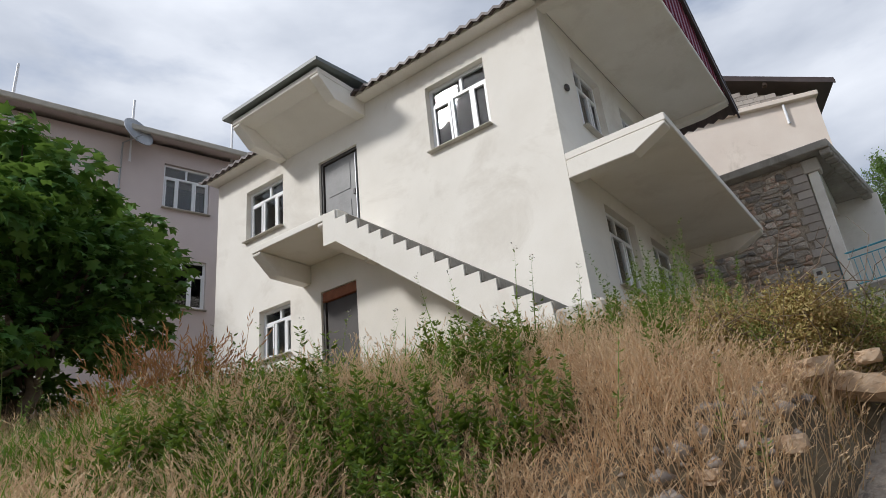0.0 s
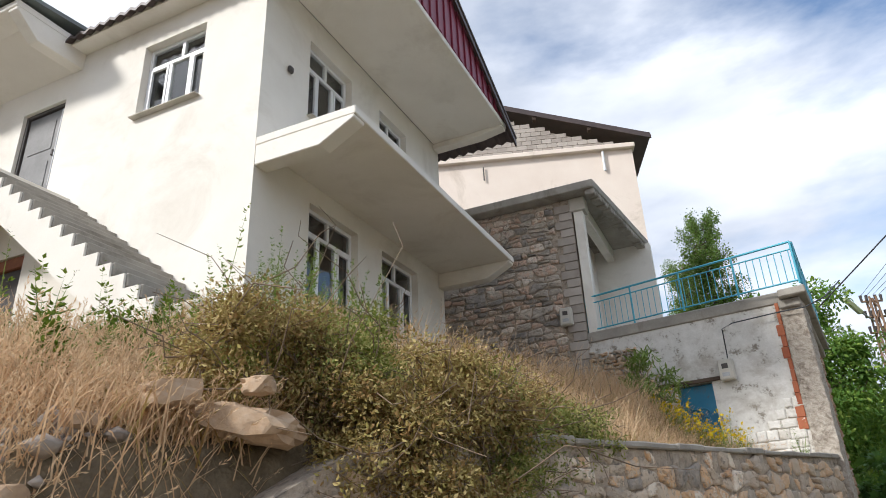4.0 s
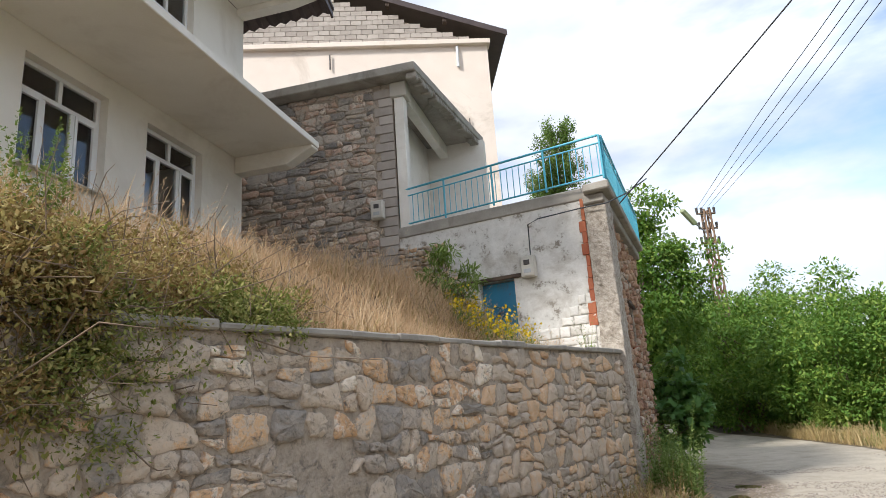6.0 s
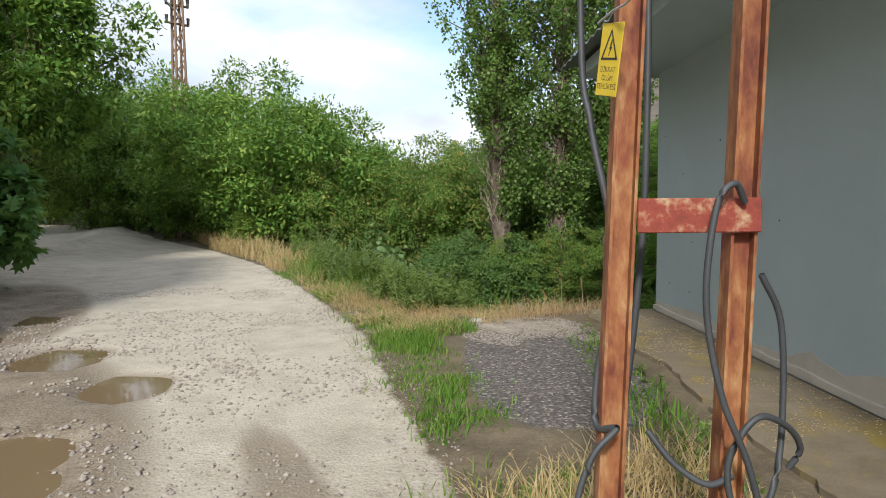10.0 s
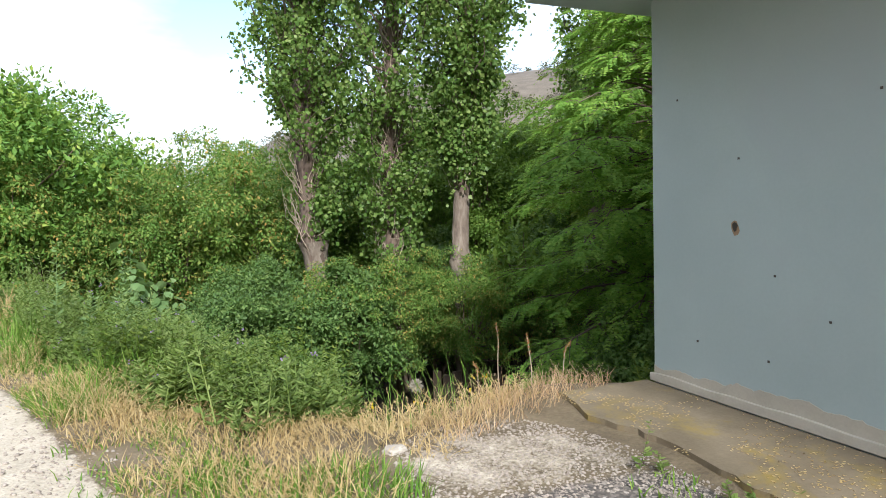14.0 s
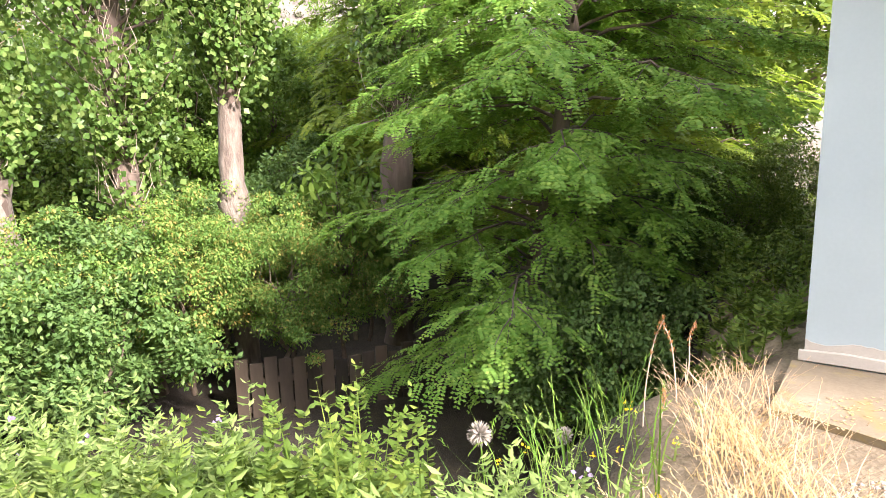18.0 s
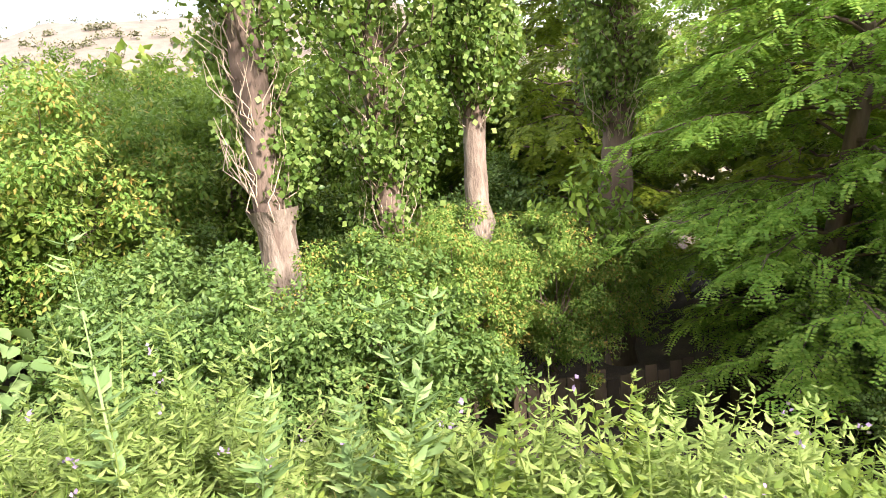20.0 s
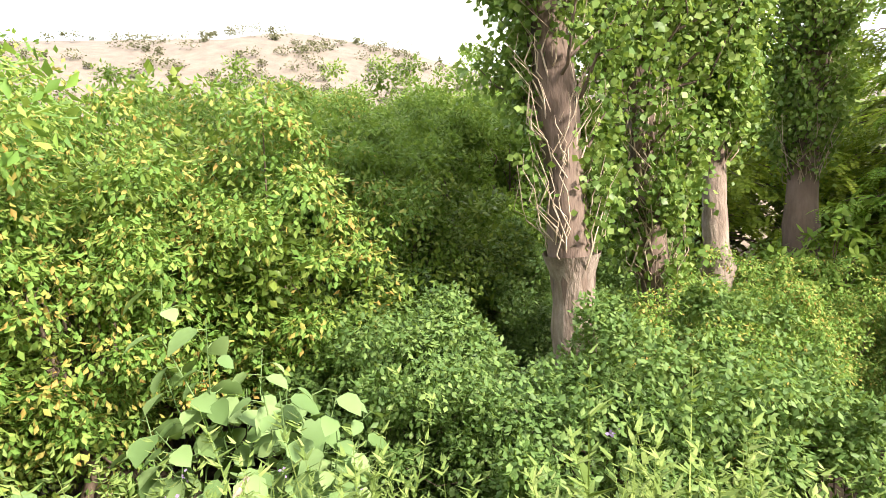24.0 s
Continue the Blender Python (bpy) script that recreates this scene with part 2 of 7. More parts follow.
M["bark_pale"] = rough_mat("pale_poplar_bark", [(0.25, (0.07, 0.052, 0.04)), (0.45, (0.17, 0.132, 0.105)), (0.7, (0.30, 0.255, 0.21))], 9.0, 0.95, 1.0, 30, size=0.05, stretch=(1, 1, 0.3))
M["bark_dark"] = rough_mat("furrowed_bark", [(0.2, (0.05, 0.036, 0.028)), (0.5, (0.125, 0.09, 0.07)), (0.8, (0.21, 0.16, 0.125))], 5.0, 0.95, 1.0, 22, size=0.04, stretch=(1, 1, 0.22))
M["twig"] = rough_mat("dry_twigs", [(0.2, (0.25, 0.18, 0.13)), (0.7, (0.48, 0.40, 0.31))], 5.0, 0.9, 0.2, 40)
M["scrub_twig"] = rough_mat("brown_scrub_twigs", [(0.2, (0.12, 0.085, 0.055)), (0.7, (0.26, 0.19, 0.13))], 5.0, 0.9, 0.2, 40)
M["branch"] = rough_mat("brown_branch", [(0.2, (0.07, 0.05, 0.035)), (0.7, (0.19, 0.14, 0.10))], 5.0, 0.9, 0.4, 40)
M["plank"] = rough_mat("weathered_planks", [(0.2, (0.06, 0.04, 0.03)), (0.7, (0.17, 0.12, 0.085))], 3.0, 0.9, 0.4, 40, per_piece=0.5, stretch=(1, 1, 0.2))
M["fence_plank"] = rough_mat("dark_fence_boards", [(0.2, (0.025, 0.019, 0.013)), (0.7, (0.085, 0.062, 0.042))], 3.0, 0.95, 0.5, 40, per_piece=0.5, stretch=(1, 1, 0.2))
M["leaf_fig"] = leaf_mat("fig_leaf", [(0.15, (0.05, 0.125, 0.04)), (0.6, (0.095, 0.21, 0.062)), (0.95, (0.19, 0.33, 0.10))], 0.42, 0.3)
M["leaf_green"] = leaf_mat("mid_green_leaf", [(0.15, (0.025, 0.065, 0.012)), (0.6, (0.055, 0.125, 0.024)), (0.95, (0.12, 0.20, 0.045))], gain=1.4)
M["leaf_walnut"] = leaf_mat("walnut_leaf", [(0.15, (0.028, 0.085, 0.02)), (0.6, (0.06, 0.165, 0.036)), (0.95, (0.15, 0.26, 0.06))], gain=1.75)
M["leaf_poplar"] = leaf_mat("poplar_leaf", [(0.15, (0.03, 0.085, 0.022)), (0.55, (0.055, 0.14, 0.035)), (0.95, (0.12, 0.22, 0.075))], 0.4, 0.35, gain=1.4)
M["leaf_locust"] = leaf_mat("locust_leaflet", [(0.15, (0.038, 0.125, 0.024)), (0.6, (0.075, 0.195, 0.04)), (0.95, (0.14, 0.27, 0.06))], 0.5, 0.55, gain=2.0)
# the locust leaf again, yellowed and brightened to look sunlit from behind
M["leaf_locust_sunlit"] = leaf_mat("sunlit_locust_leaflet", [(0.15, (0.10, 0.17, 0.02)), (0.6, (0.20, 0.28, 0.035)), (0.95, (0.32, 0.38, 0.06))], 0.5, 0.5)
M["leaf_orchard"] = leaf_mat("orchard_leaf", [(0.15, (0.06, 0.12, 0.022)), (0.6, (0.115, 0.21, 0.04)), (0.95, (0.22, 0.31, 0.07))], 0.55, 0.4)
M["leaf_apricot"] = leaf_mat("apricot_leaf", [(0.1, (0.06, 0.14, 0.03)), (0.5, (0.125, 0.24, 0.055)), (0.72, (0.22, 0.31, 0.08)), (0.81, (0.33, 0.30, 0.09)), (0.92, (0.47, 0.26, 0.09))], 0.6, 0.35)
M["leaf_bush"] = leaf_mat("cool_green_leaf", [(0.15, (0.052, 0.108, 0.034)), (0.6, (0.108, 0.195, 0.062)), (0.95, (0.21, 0.30, 0.105))], 0.5, 0.35)
M["leaf_weed"] = leaf_mat("weed_leaf", [(0.15, (0.095, 0.155, 0.042)), (0.6, (0.185, 0.265, 0.082)), (0.95, (0.33, 0.40, 0.16))], 0.55, 0.35)
M["leaf_mallow"] = leaf_mat("pale_mallow_leaf", [(0.15, (0.09, 0.165, 0.062)), (0.6, (0.16, 0.26, 0.11)), (0.95, (0.26, 0.37, 0.175))], 0.6, 0.3)
M["leaf_scrub"] = leaf_mat("dry_scrub", [(0.15, (0.15, 0.075, 0.04)), (0.42, (0.31, 0.20, 0.09)), (0.65, (0.33, 0.29, 0.10)), (0.95, (0.58, 0.45, 0.25))], 0.8, 0.3, glow=(0.5, 0.36, 0.14))
M["leaf_scrub_green"] = leaf_mat("olive_scrub", [(0.15, (0.08, 0.10, 0.028)), (0.5, (0.21, 0.235, 0.07)), (0.95, (0.46, 0.38, 0.17))], 0.75, 0.25)
M["grass_dry"] = leaf_mat("dry_grass", [(0.1, (0.42, 0.26, 0.155)), (0.5, (0.62, 0.44, 0.29)), (0.95, (0.76, 0.61, 0.46))], 0.8, 0.42, glow=(0.85, 0.62, 0.42))
M["grass_gold"] = leaf_mat("golden_grass", [(0.1, (0.36, 0.25, 0.12)), (0.5, (0.54, 0.41, 0.22)), (0.95, (0.70, 0.58, 0.38))], 0.8, 0.4, glow=(0.80, 0.62, 0.36))
M["grass_russet"] = leaf_mat("russet_seed_heads", [(0.1, (0.30, 0.13, 0.055)), (0.9, (0.55, 0.30, 0.14))], 0.8, 0.35, glow=(0.6, 0.32, 0.15))
M["grass_green"] = leaf_mat("green_grass", [(0.1, (0.0575, 0.138, 0.022)), (0.5, (0.115, 0.25, 0.0385)), (0.95, (0.276, 0.375, 0.088))], 0.6, 0.35)
M["flower_yellow"] = leaf_mat("yellow_petals", [(0.1, (0.62, 0.36, 0.01)), (0.9, (0.80, 0.58, 0.03))], 0.6, 0.2)
M["flower_violet"] = leaf_mat("violet_petals", [(0.1, (0.20, 0.14, 0.32)), (0.9, (0.36, 0.28, 0.48))], 0.6, 0.2)
M["fluff"] = rough_mat("seed_fluff", [(0.2, (0.30, 0.27, 0.22)), (0.8, (0.45, 0.41, 0.35))], 9.0, 0.95, 0.0)
M["hill_shrub"] = leaf_mat("hill_shrub", [(0.1, (0.06, 0.068, 0.045)), (0.9, (0.13, 0.13, 0.08))], 0.9, 0.1)
M["stone_chip"] = rough_mat("pale_gravel", [(0.2, (0.26, 0.23, 0.20)), (0.5, (0.42, 0.38, 0.33)), (0.8, (0.60, 0.56, 0.50))], 4.0, 0.9, 0.2, 30)
M["tile_white"] = rough_mat("far_white_wall", [(0.25, (0.55, 0.53, 0.48)), (0.7, (0.70, 0.68, 0.62))], 0.6, 0.9, 0.1, 10)
M["mint"] = rough_mat("mint_green_wall", [(0.25, (0.22, 0.46, 0.36)), (0.7, (0.32, 0.56, 0.45))], 0.6, 0.9, 0.1, 10)

M["glass"], n_, l_, b_ = node_mat("window_glass")
b_.inputs["Base Color"].default_value = (0.82, 0.87, 0.88, 1)
b_.inputs["Roughness"].default_value, b_.inputs["IOR"].default_value = 0.02, 1.48
b_.inputs["Transmission Weight"].default_value = 1.0
M["water"], n_, l_, b_ = node_mat("muddy_water")
b_.inputs["Base Color"].default_value = (0.20, 0.14, 0.08, 1)
b_.inputs["Roughness"].default_value, b_.inputs["IOR"].default_value = 0.03, 1.33
wco = n_.new("ShaderNodeTexCoord").outputs["Object"]
wb = n_.new("ShaderNodeBump")
wb.inputs["Strength"].default_value, wb.inputs["Distance"].default_value = 0.05, 0.01
l_.new(noise_tex(n_, l_, wco, 9.0, 2.0), wb.inputs["Height"])
l_.new(wb.outputs[0], b_.inputs["Normal"])
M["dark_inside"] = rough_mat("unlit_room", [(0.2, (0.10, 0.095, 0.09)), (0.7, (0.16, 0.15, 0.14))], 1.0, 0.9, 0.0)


def ground_mat():
    """Soil, road, asphalt patch, moss, hill: blended by the masks that the sheet carries, with ragged borders."""
    m, n, l, b = node_mat("ground")
    co = n.new("ShaderNodeTexCoord").outputs["Object"]
    at = n.new("ShaderNodeAttribute")
    at.attribute_name = "kinds"
    sep = n.new("ShaderNodeSeparateColor")
    l.new(at.outputs["Color"], sep.inputs[0])
    road, wet, hill, grav = sep.outputs[0], sep.outputs[1], sep.outputs[2], at.outputs["Alpha"]
    n_big, n_mid, n_fine = noise_tex(n, l, co, 0.35, 6), noise_tex(n, l, co, 2.6, 6), noise_tex(n, l, co, 28, 4, 0.7)
    vor = n.new("ShaderNodeTexVoronoi")
    vor.inputs["Scale"].default_value = 46.0
    l.new(co, vor.inputs["Vector"])
    peb = n.new("ShaderNodeSeparateColor")
    l.new(vor.outputs["Color"], peb.inputs[0])

    def ragged(mask, sharp=5.0):
        s = maths(n, l, "ADD", maths(n, l, "SUBTRACT", mask, 0.5), maths(n, l, "ADD", maths(n, l, "MULTIPLY", maths(n, l, "SUBTRACT", n_mid, 0.5), 0.7), maths(n, l, "MULTIPLY", maths(n, l, "SUBTRACT", n_fine, 0.5), 0.5)))
        return maths(n, l, "ADD", maths(n, l, "MULTIPLY", s, sharp), 0.5, True)

    soil = ramp(n, l, maths(n, l, "ADD", maths(n, l, "MULTIPLY", n_mid, 0.6), maths(n, l, "MULTIPLY", n_fine, 0.4)), [(0.3, (0.075, 0.055, 0.035)), (0.5, (0.15, 0.115, 0.07)), (0.7, (0.25, 0.195, 0.125))])
    dust = ramp(n, l, maths(n, l, "ADD", maths(n, l, "ADD", maths(n, l, "MULTIPLY", n_mid, 0.4), maths(n, l, "MULTIPLY", n_big, 0.35)), maths(n, l, "ADD", maths(n, l, "MULTIPLY", n_fine, 0.22), maths(n, l, "MULTIPLY", peb.outputs[0], 0.08))), [(0.38, (0.33, 0.285, 0.22)), (0.5, (0.45, 0.395, 0.315)), (0.62, (0.55, 0.49, 0.40))])
    mud = ramp(n, l, maths(n, l, "ADD", maths(n, l, "MULTIPLY", n_mid, 0.5), maths(n, l, "MULTIPLY", n_fine, 0.5)), [(0.38, (0.13, 0.098, 0.065)), (0.5, (0.235, 0.185, 0.13)), (0.62, (0.34, 0.28, 0.21))])
    tan = ramp(n, l, n_big, [(0.3, (0.10, 0.082, 0.062)), (0.7, (0.16, 0.134, 0.103))])
    chips = ramp(n, l, peb.outputs[0], [(0.1, (0.075, 0.066, 0.06)), (0.6, (0.135, 0.116, 0.102)), (0.9, (0.21, 0.18, 0.155)), (0.98, (0.40, 0.35, 0.31))])
    col = mix_rgb(n, l, ragged(road), soil, dust)
    col = mix_rgb(n, l, ragged(grav), col, chips)
    col = mix_rgb(n, l, ragged(wet, 3.0), col, mud)
    # orchard floor: dark soil and litter, taken near black to include the trees' shade
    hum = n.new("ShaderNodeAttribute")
    hum.attribute_name = "shaded_humus"
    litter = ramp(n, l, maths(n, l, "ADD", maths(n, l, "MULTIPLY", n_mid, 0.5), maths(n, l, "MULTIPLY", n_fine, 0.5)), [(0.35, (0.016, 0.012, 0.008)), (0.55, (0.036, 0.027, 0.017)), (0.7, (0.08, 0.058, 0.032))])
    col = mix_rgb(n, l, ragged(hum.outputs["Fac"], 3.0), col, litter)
    col = mix_rgb(n, l, hill, col, tan)
    l.new(col, b.inputs["Base Color"])
    l.new(ramp(n, l, ragged(wet, 3.0), [(0.0, (0.92, 0.92, 0.92)), (1.0, (0.72, 0.72, 0.72))]), b.inputs["Roughness"])
    bp = n.new("ShaderNodeBump")
    bp.inputs["Strength"].default_value, bp.inputs["Distance"].default_value = 0.6, 0.02
    l.new(maths(n, l, "ADD", maths(n, l, "MULTIPLY", n_fine, 0.5), maths(n, l, "MULTIPLY", vor.outputs["Distance"], 0.5)), bp.inputs["Height"])
    l.new(bp.outputs[0], b.inputs["Normal"])
    return m


M["ground"] = ground_mat()

# ---------------------------------------------------------------- building tools
def mesh_of(name, bm, material):
    me = bpy.data.meshes.new(name)
    bm.to_mesh(me)
    bm.free()
    me.materials.append(M[material])
    return me


def part(name, bm, material, parent=None, label="", smooth=False):
    """One bmesh (or mesh) as one object, under a thing or at top level."""
    me = bm if isinstance(bm, bpy.types.Mesh) else mesh_of(name, bm, material)
    if smooth:
        me.shade_smooth()
    ob = new(name, me)
    ob.parent = parent
    if label:
        tagged(ob, label)
    return ob


def thing(name, label, category, at=(0, 0, 0), turn=0.0, group="", kind=""):
    ob = new(name)
    ob.matrix_world = pose(*at, 0, 0, turn)
    ob.empty_display_size = 0.2
    return tagged(ob, label, category, group, kind)


def add_box(bm, lo, hi, bevel=0.0, m=None):
    """A box from corner lo to corner hi."""
    vs = [bm.verts.new((x, y, z)) for x in (lo[0], hi[0]) for y in (lo[1], hi[1]) for z in (lo[2], hi[2])]
    fs = [(0, 1, 3, 2), (4, 6, 7, 5), (0, 4, 5, 1), (2, 3, 7, 6), (0, 2, 6, 4), (1, 5, 7, 3)]
    faces = [bm.faces.new([vs[i] for i in f]) for f in fs]
    if m is not None:
        bmesh.ops.transform(bm, matrix=m, verts=vs)
    if bevel:
        es = list({e for f in faces for e in f.edges})
        bmesh.ops.bevel(bm, geom=es, offset=bevel, segments=1, affect="EDGES", profile=0.5)
    return vs


def box(lo, hi, bevel=0.0, m=None):
    bm = bmesh.new()
    add_box(bm, lo, hi, bevel, m)
    return bm


def craggy(lo, hi, amp, cell, seed=0.0):
    """A box with a rough, uneven skin."""
    lo, hi = Vector(lo), Vector(hi)
    n = [max(1, int(round((hi[k] - lo[k]) / cell))) for k in range(3)]
    bm = bmesh.new()
    vert = {}

    def v(*i):
        if i not in vert:
            p = Vector([lo[k] + (hi[k] - lo[k]) * i[k] / n[k] for k in range(3)])
            out = Vector([(i[k] == n[k]) - (i[k] == 0) for k in range(3)])
            q = p + Vector((seed, seed, seed))
            vert[i] = bm.verts.new(p + out * (amp * (noise.noise(q * 5.0) + 0.6 * noise.noise(q * 17.0)) - 0.3 * amp * (out.length > 1.1)))
        return vert[i]

    for k in range(3):
        a, b = (k + 1) % 3, (k + 2) % 3
        for side in (0, n[k]):
            for i in range(n[a]):
                for j in range(n[b]):
                    ring = []
                    for di, dj in ((0, 0), (1, 0), (1, 1), (0, 1)):
                        c = [0, 0, 0]
                        c[k], c[a], c[b] = side, i + di, j + dj
                        ring.append(v(*c))
                    bm.faces.new(ring if side else ring[::-1])
    return bm


def prism(points, axis, a, b, bevel=0.0):
    """A flat outline (two coordinates a point, in the order of the other axes) drawn out along axis from a to b."""
    bm = bmesh.new()
    k = "xyz".index(axis)

    def at(p, v):
        c = list(p)
        c.insert(k, v)
        return c

    lo = [bm.verts.new(at(p, a)) for p in points]
    hi = [bm.verts.new(at(p, b)) for p in points]
    bm.faces.new(lo)
    bm.faces.new(hi[::-1])
    for i in range(len(points)):
        j = (i + 1) % len(points)
        bm.faces.new((lo[i], hi[i], hi[j], lo[j]))
    bmesh.ops.recalc_face_normals(bm, faces=bm.faces)
    if bevel:
        bmesh.ops.bevel(bm, geom=list(bm.edges), offset=bevel, segments=1, affect="EDGES", profile=0.5)
    return bm


def pierced(length, height, thick, holes):
    """A wall in the plane of x and z, from y 0 to y thick, with openings (x0, z0, x1, z1) right through it."""
    bm = bmesh.new()
    xs = sorted({0.0, length, *(h[0] for h in holes), *(h[2] for h in holes)})
    zs = sorted({0.0, height, *(h[1] for h in holes), *(h[3] for h in holes)})

    def solid(i, j):
        if not (0 <= i < len(xs) - 1 and 0 <= j < len(zs) - 1):
            return False
        x, z = (xs[i] + xs[i + 1]) / 2, (zs[j] + zs[j + 1]) / 2
        return not any(h[0] < x < h[2] and h[1] < z < h[3] for h in holes)

    vert = {}

    def v(i, j, y):
        if (i, j, y) not in vert:
            vert[i, j, y] = bm.verts.new((xs[i], y, zs[j]))
        return vert[i, j, y]

    for i in range(len(xs) - 1):
        for j in range(len(zs) - 1):
            if not solid(i, j):
                continue
            bm.faces.new((v(i, j, 0), v(i + 1, j, 0), v(i + 1, j + 1, 0), v(i, j + 1, 0)))
            bm.faces.new((v(i, j, thick), v(i, j + 1, thick), v(i + 1, j + 1, thick), v(i + 1, j, thick)))
            for (di, dj), (a, b) in {(-1, 0): ((i, j), (i, j + 1)), (1, 0): ((i + 1, j + 1), (i + 1, j)), (0, -1): ((i + 1, j), (i, j)), (0, 1): ((i, j + 1), (i + 1, j + 1))}.items():
                if not solid(i + di, j + dj):
                    bm.faces.new((v(*a, 0), v(*b, 0), v(*b, thick), v(*a, thick)))
    bmesh.ops.recalc_face_normals(bm, faces=bm.faces)
    return bm


def moved(bm, m):
    bmesh.ops.transform(bm, matrix=m, verts=bm.verts)
    return bm


def tubes(paths, sides=6):
    """Tapered tubes. paths: (points (n, 3), radii (n,)). Verts and faces as arrays."""
    V, Fc, base = [], [], 0
    ang = np.arange(sides) * 2 * np.pi / sides
    for pts, rad in paths:
        pts, rad = np.asarray(pts, float), np.asarray(rad, float)
        tan = np.gradient(pts, axis=0)
        tan /= np.linalg.norm(tan, axis=1, keepdims=True) + 1e-9
        ref = np.where(np.abs(tan[:, 2:3]) > 0.9, (1.0, 0.0, 0.0), (0.0, 0.0, 1.0))
        u = np.cross(tan, ref)
        u /= np.linalg.norm(u, axis=1, keepdims=True) + 1e-9
        w = np.cross(tan, u)
        ring = pts[:, None] + rad[:, None, None] * (np.cos(ang)[None, :, None] * u[:, None] + np.sin(ang)[None, :, None] * w[:, None])
        V.append(ring.reshape(-1, 3))
        n = len(pts)
        i, k = np.meshgrid(np.arange(n - 1), np.arange(sides), indexing="ij")
        a, b = base + i * sides + k, base + i * sides + (k + 1) % sides
        Fc.append(np.stack([a, b, b + sides, a + sides], -1).reshape(-1, 4))
        base += n * sides
    return np.concatenate(V), np.concatenate(Fc)


def mesh_np(name, verts, faces, material, smooth=False):
    """A mesh from arrays; faces all with the same number of corners."""
    me = bpy.data.meshes.new(name)
    k = faces.shape[1]
    me.vertices.add(len(verts))
    me.vertices.foreach_set("co", np.asarray(verts, np.float32).ravel())
    me.loops.add(faces.size)
    me.loops.foreach_set("vertex_index", faces.astype(np.int32).ravel())
    me.polygons.add(len(faces))
    me.polygons.foreach_set("loop_start", np.arange(len(faces), dtype=np.int32) * k)
    me.update(calc_edges=True)
    me.validate()
    me.materials.append(M[material])
    if smooth:
        me.shade_smooth()
    return me


def wire(name, paths, material, parent=None, sides=6, label=""):
    v, f = tubes(paths, sides)
    return part(name, mesh_np(name, v, f, material, True), material, parent, label)


def sag(a, b, drop, n=16):
    a, b = np.array(a, float), np.array(b, float)
    s = np.linspace(0, 1, n)[:, None]
    p = a + (b - a) * s
    p[:, 2] -= drop * 4 * (s * (1 - s))[:, 0]
    return p


def unit(v):
    return v / (np.linalg.norm(v, axis=-1, keepdims=True) + 1e-9)


LEAF = {
    # outline across and along the leaf, and how the faces run
    "diamond": (np.array([(0, 0, 0), (-0.5, 0.45, -0.12), (0, 1, -0.05), (0.5, 0.45, -0.12)]), np.array([(0, 2, 1), (0, 3, 2)])),
    "oval": (np.array([(0, 0, 0), (-0.36, 0.22, -0.08), (-0.42, 0.6, -0.12), (0, 1, -0.2), (0.42, 0.6, -0.12), (0.36, 0.22, -0.08)]), np.array([(0, 2, 1), (0, 3, 2), (0, 4, 3), (0, 5, 4)])),
    "lobed": (np.array([(0, 0, 0), (-0.5, 0.1, -0.1), (-0.28, 0.4, -0.05), (-0.55, 0.75, -0.15), (-0.15, 0.7, 0), (0, 1.05, -0.15), (0.15, 0.7, 0), (0.55, 0.75, -0.15), (0.28, 0.4, -0.05), (0.5, 0.1, -0.1)]),
              np.array([(0, 2, 1), (0, 4, 2), (2, 4, 3), (0, 6, 4), (4, 6, 5), (0, 8, 6), (6, 8, 7), (0, 9, 8)])),
    "broad": (np.array([(0, 0, 0), (-0.32, 0.06, 0.05), (-0.5, 0.34, 0.07), (-0.37, 0.68, 0.0), (0, 1, -0.18), (0.37, 0.68, 0.0), (0.5, 0.34, 0.07), (0.32, 0.06, 0.05), (0, 0.36, -0.03), (0, 0.7, -0.08)]), np.array([(0, 8, 1), (1, 8, 2), (2, 8, 9), (2, 9, 3), (3, 9, 4), (0, 7, 8), (7, 6, 8), (6, 9, 8), (6, 5, 9), (5, 4, 9)])),
    "blade": (np.array([(-0.5, 0, 0), (0.5, 0, 0), (-0.4, 0.5, 0), (0.4, 0.5, 0), (0, 1, 0)]), np.array([(0, 1, 3), (0, 3, 2), (2, 3, 4)])),
}


def leaves_np(pos, along, up, length, width, shape="diamond"):
    """One leaf at each place, pointing along, its face towards up."""
    shp, tri = LEAF[shape]
    y = unit(along)
    x = unit(np.cross(y, up))
    z = np.cross(x, y)
    length, width = np.broadcast_to(length, len(pos)), np.broadcast_to(width, len(pos))
    v = pos[:, None] + shp[None, :, 0:1] * width[:, None, None] * x[:, None] + shp[None, :, 1:2] * length[:, None, None] * y[:, None] + shp[None, :, 2:3] * length[:, None, None] * z[:, None]
    f = (np.arange(len(pos)) * len(shp))[:, None, None] + tri[None]
    return v.reshape(-1, 3), f.reshape(-1, 3)


def joined(*pairs):
    V, Fc, base = [], [], 0
    for v, f in pairs:
        V.append(v)
        Fc.append(f + base)
        base += len(v)
    return np.concatenate(V), np.concatenate(Fc)


def rnd(seed):
    return np.random.RandomState(seed)


def ball(r, n):
    return unit(r.normal(size=(n, 3)))

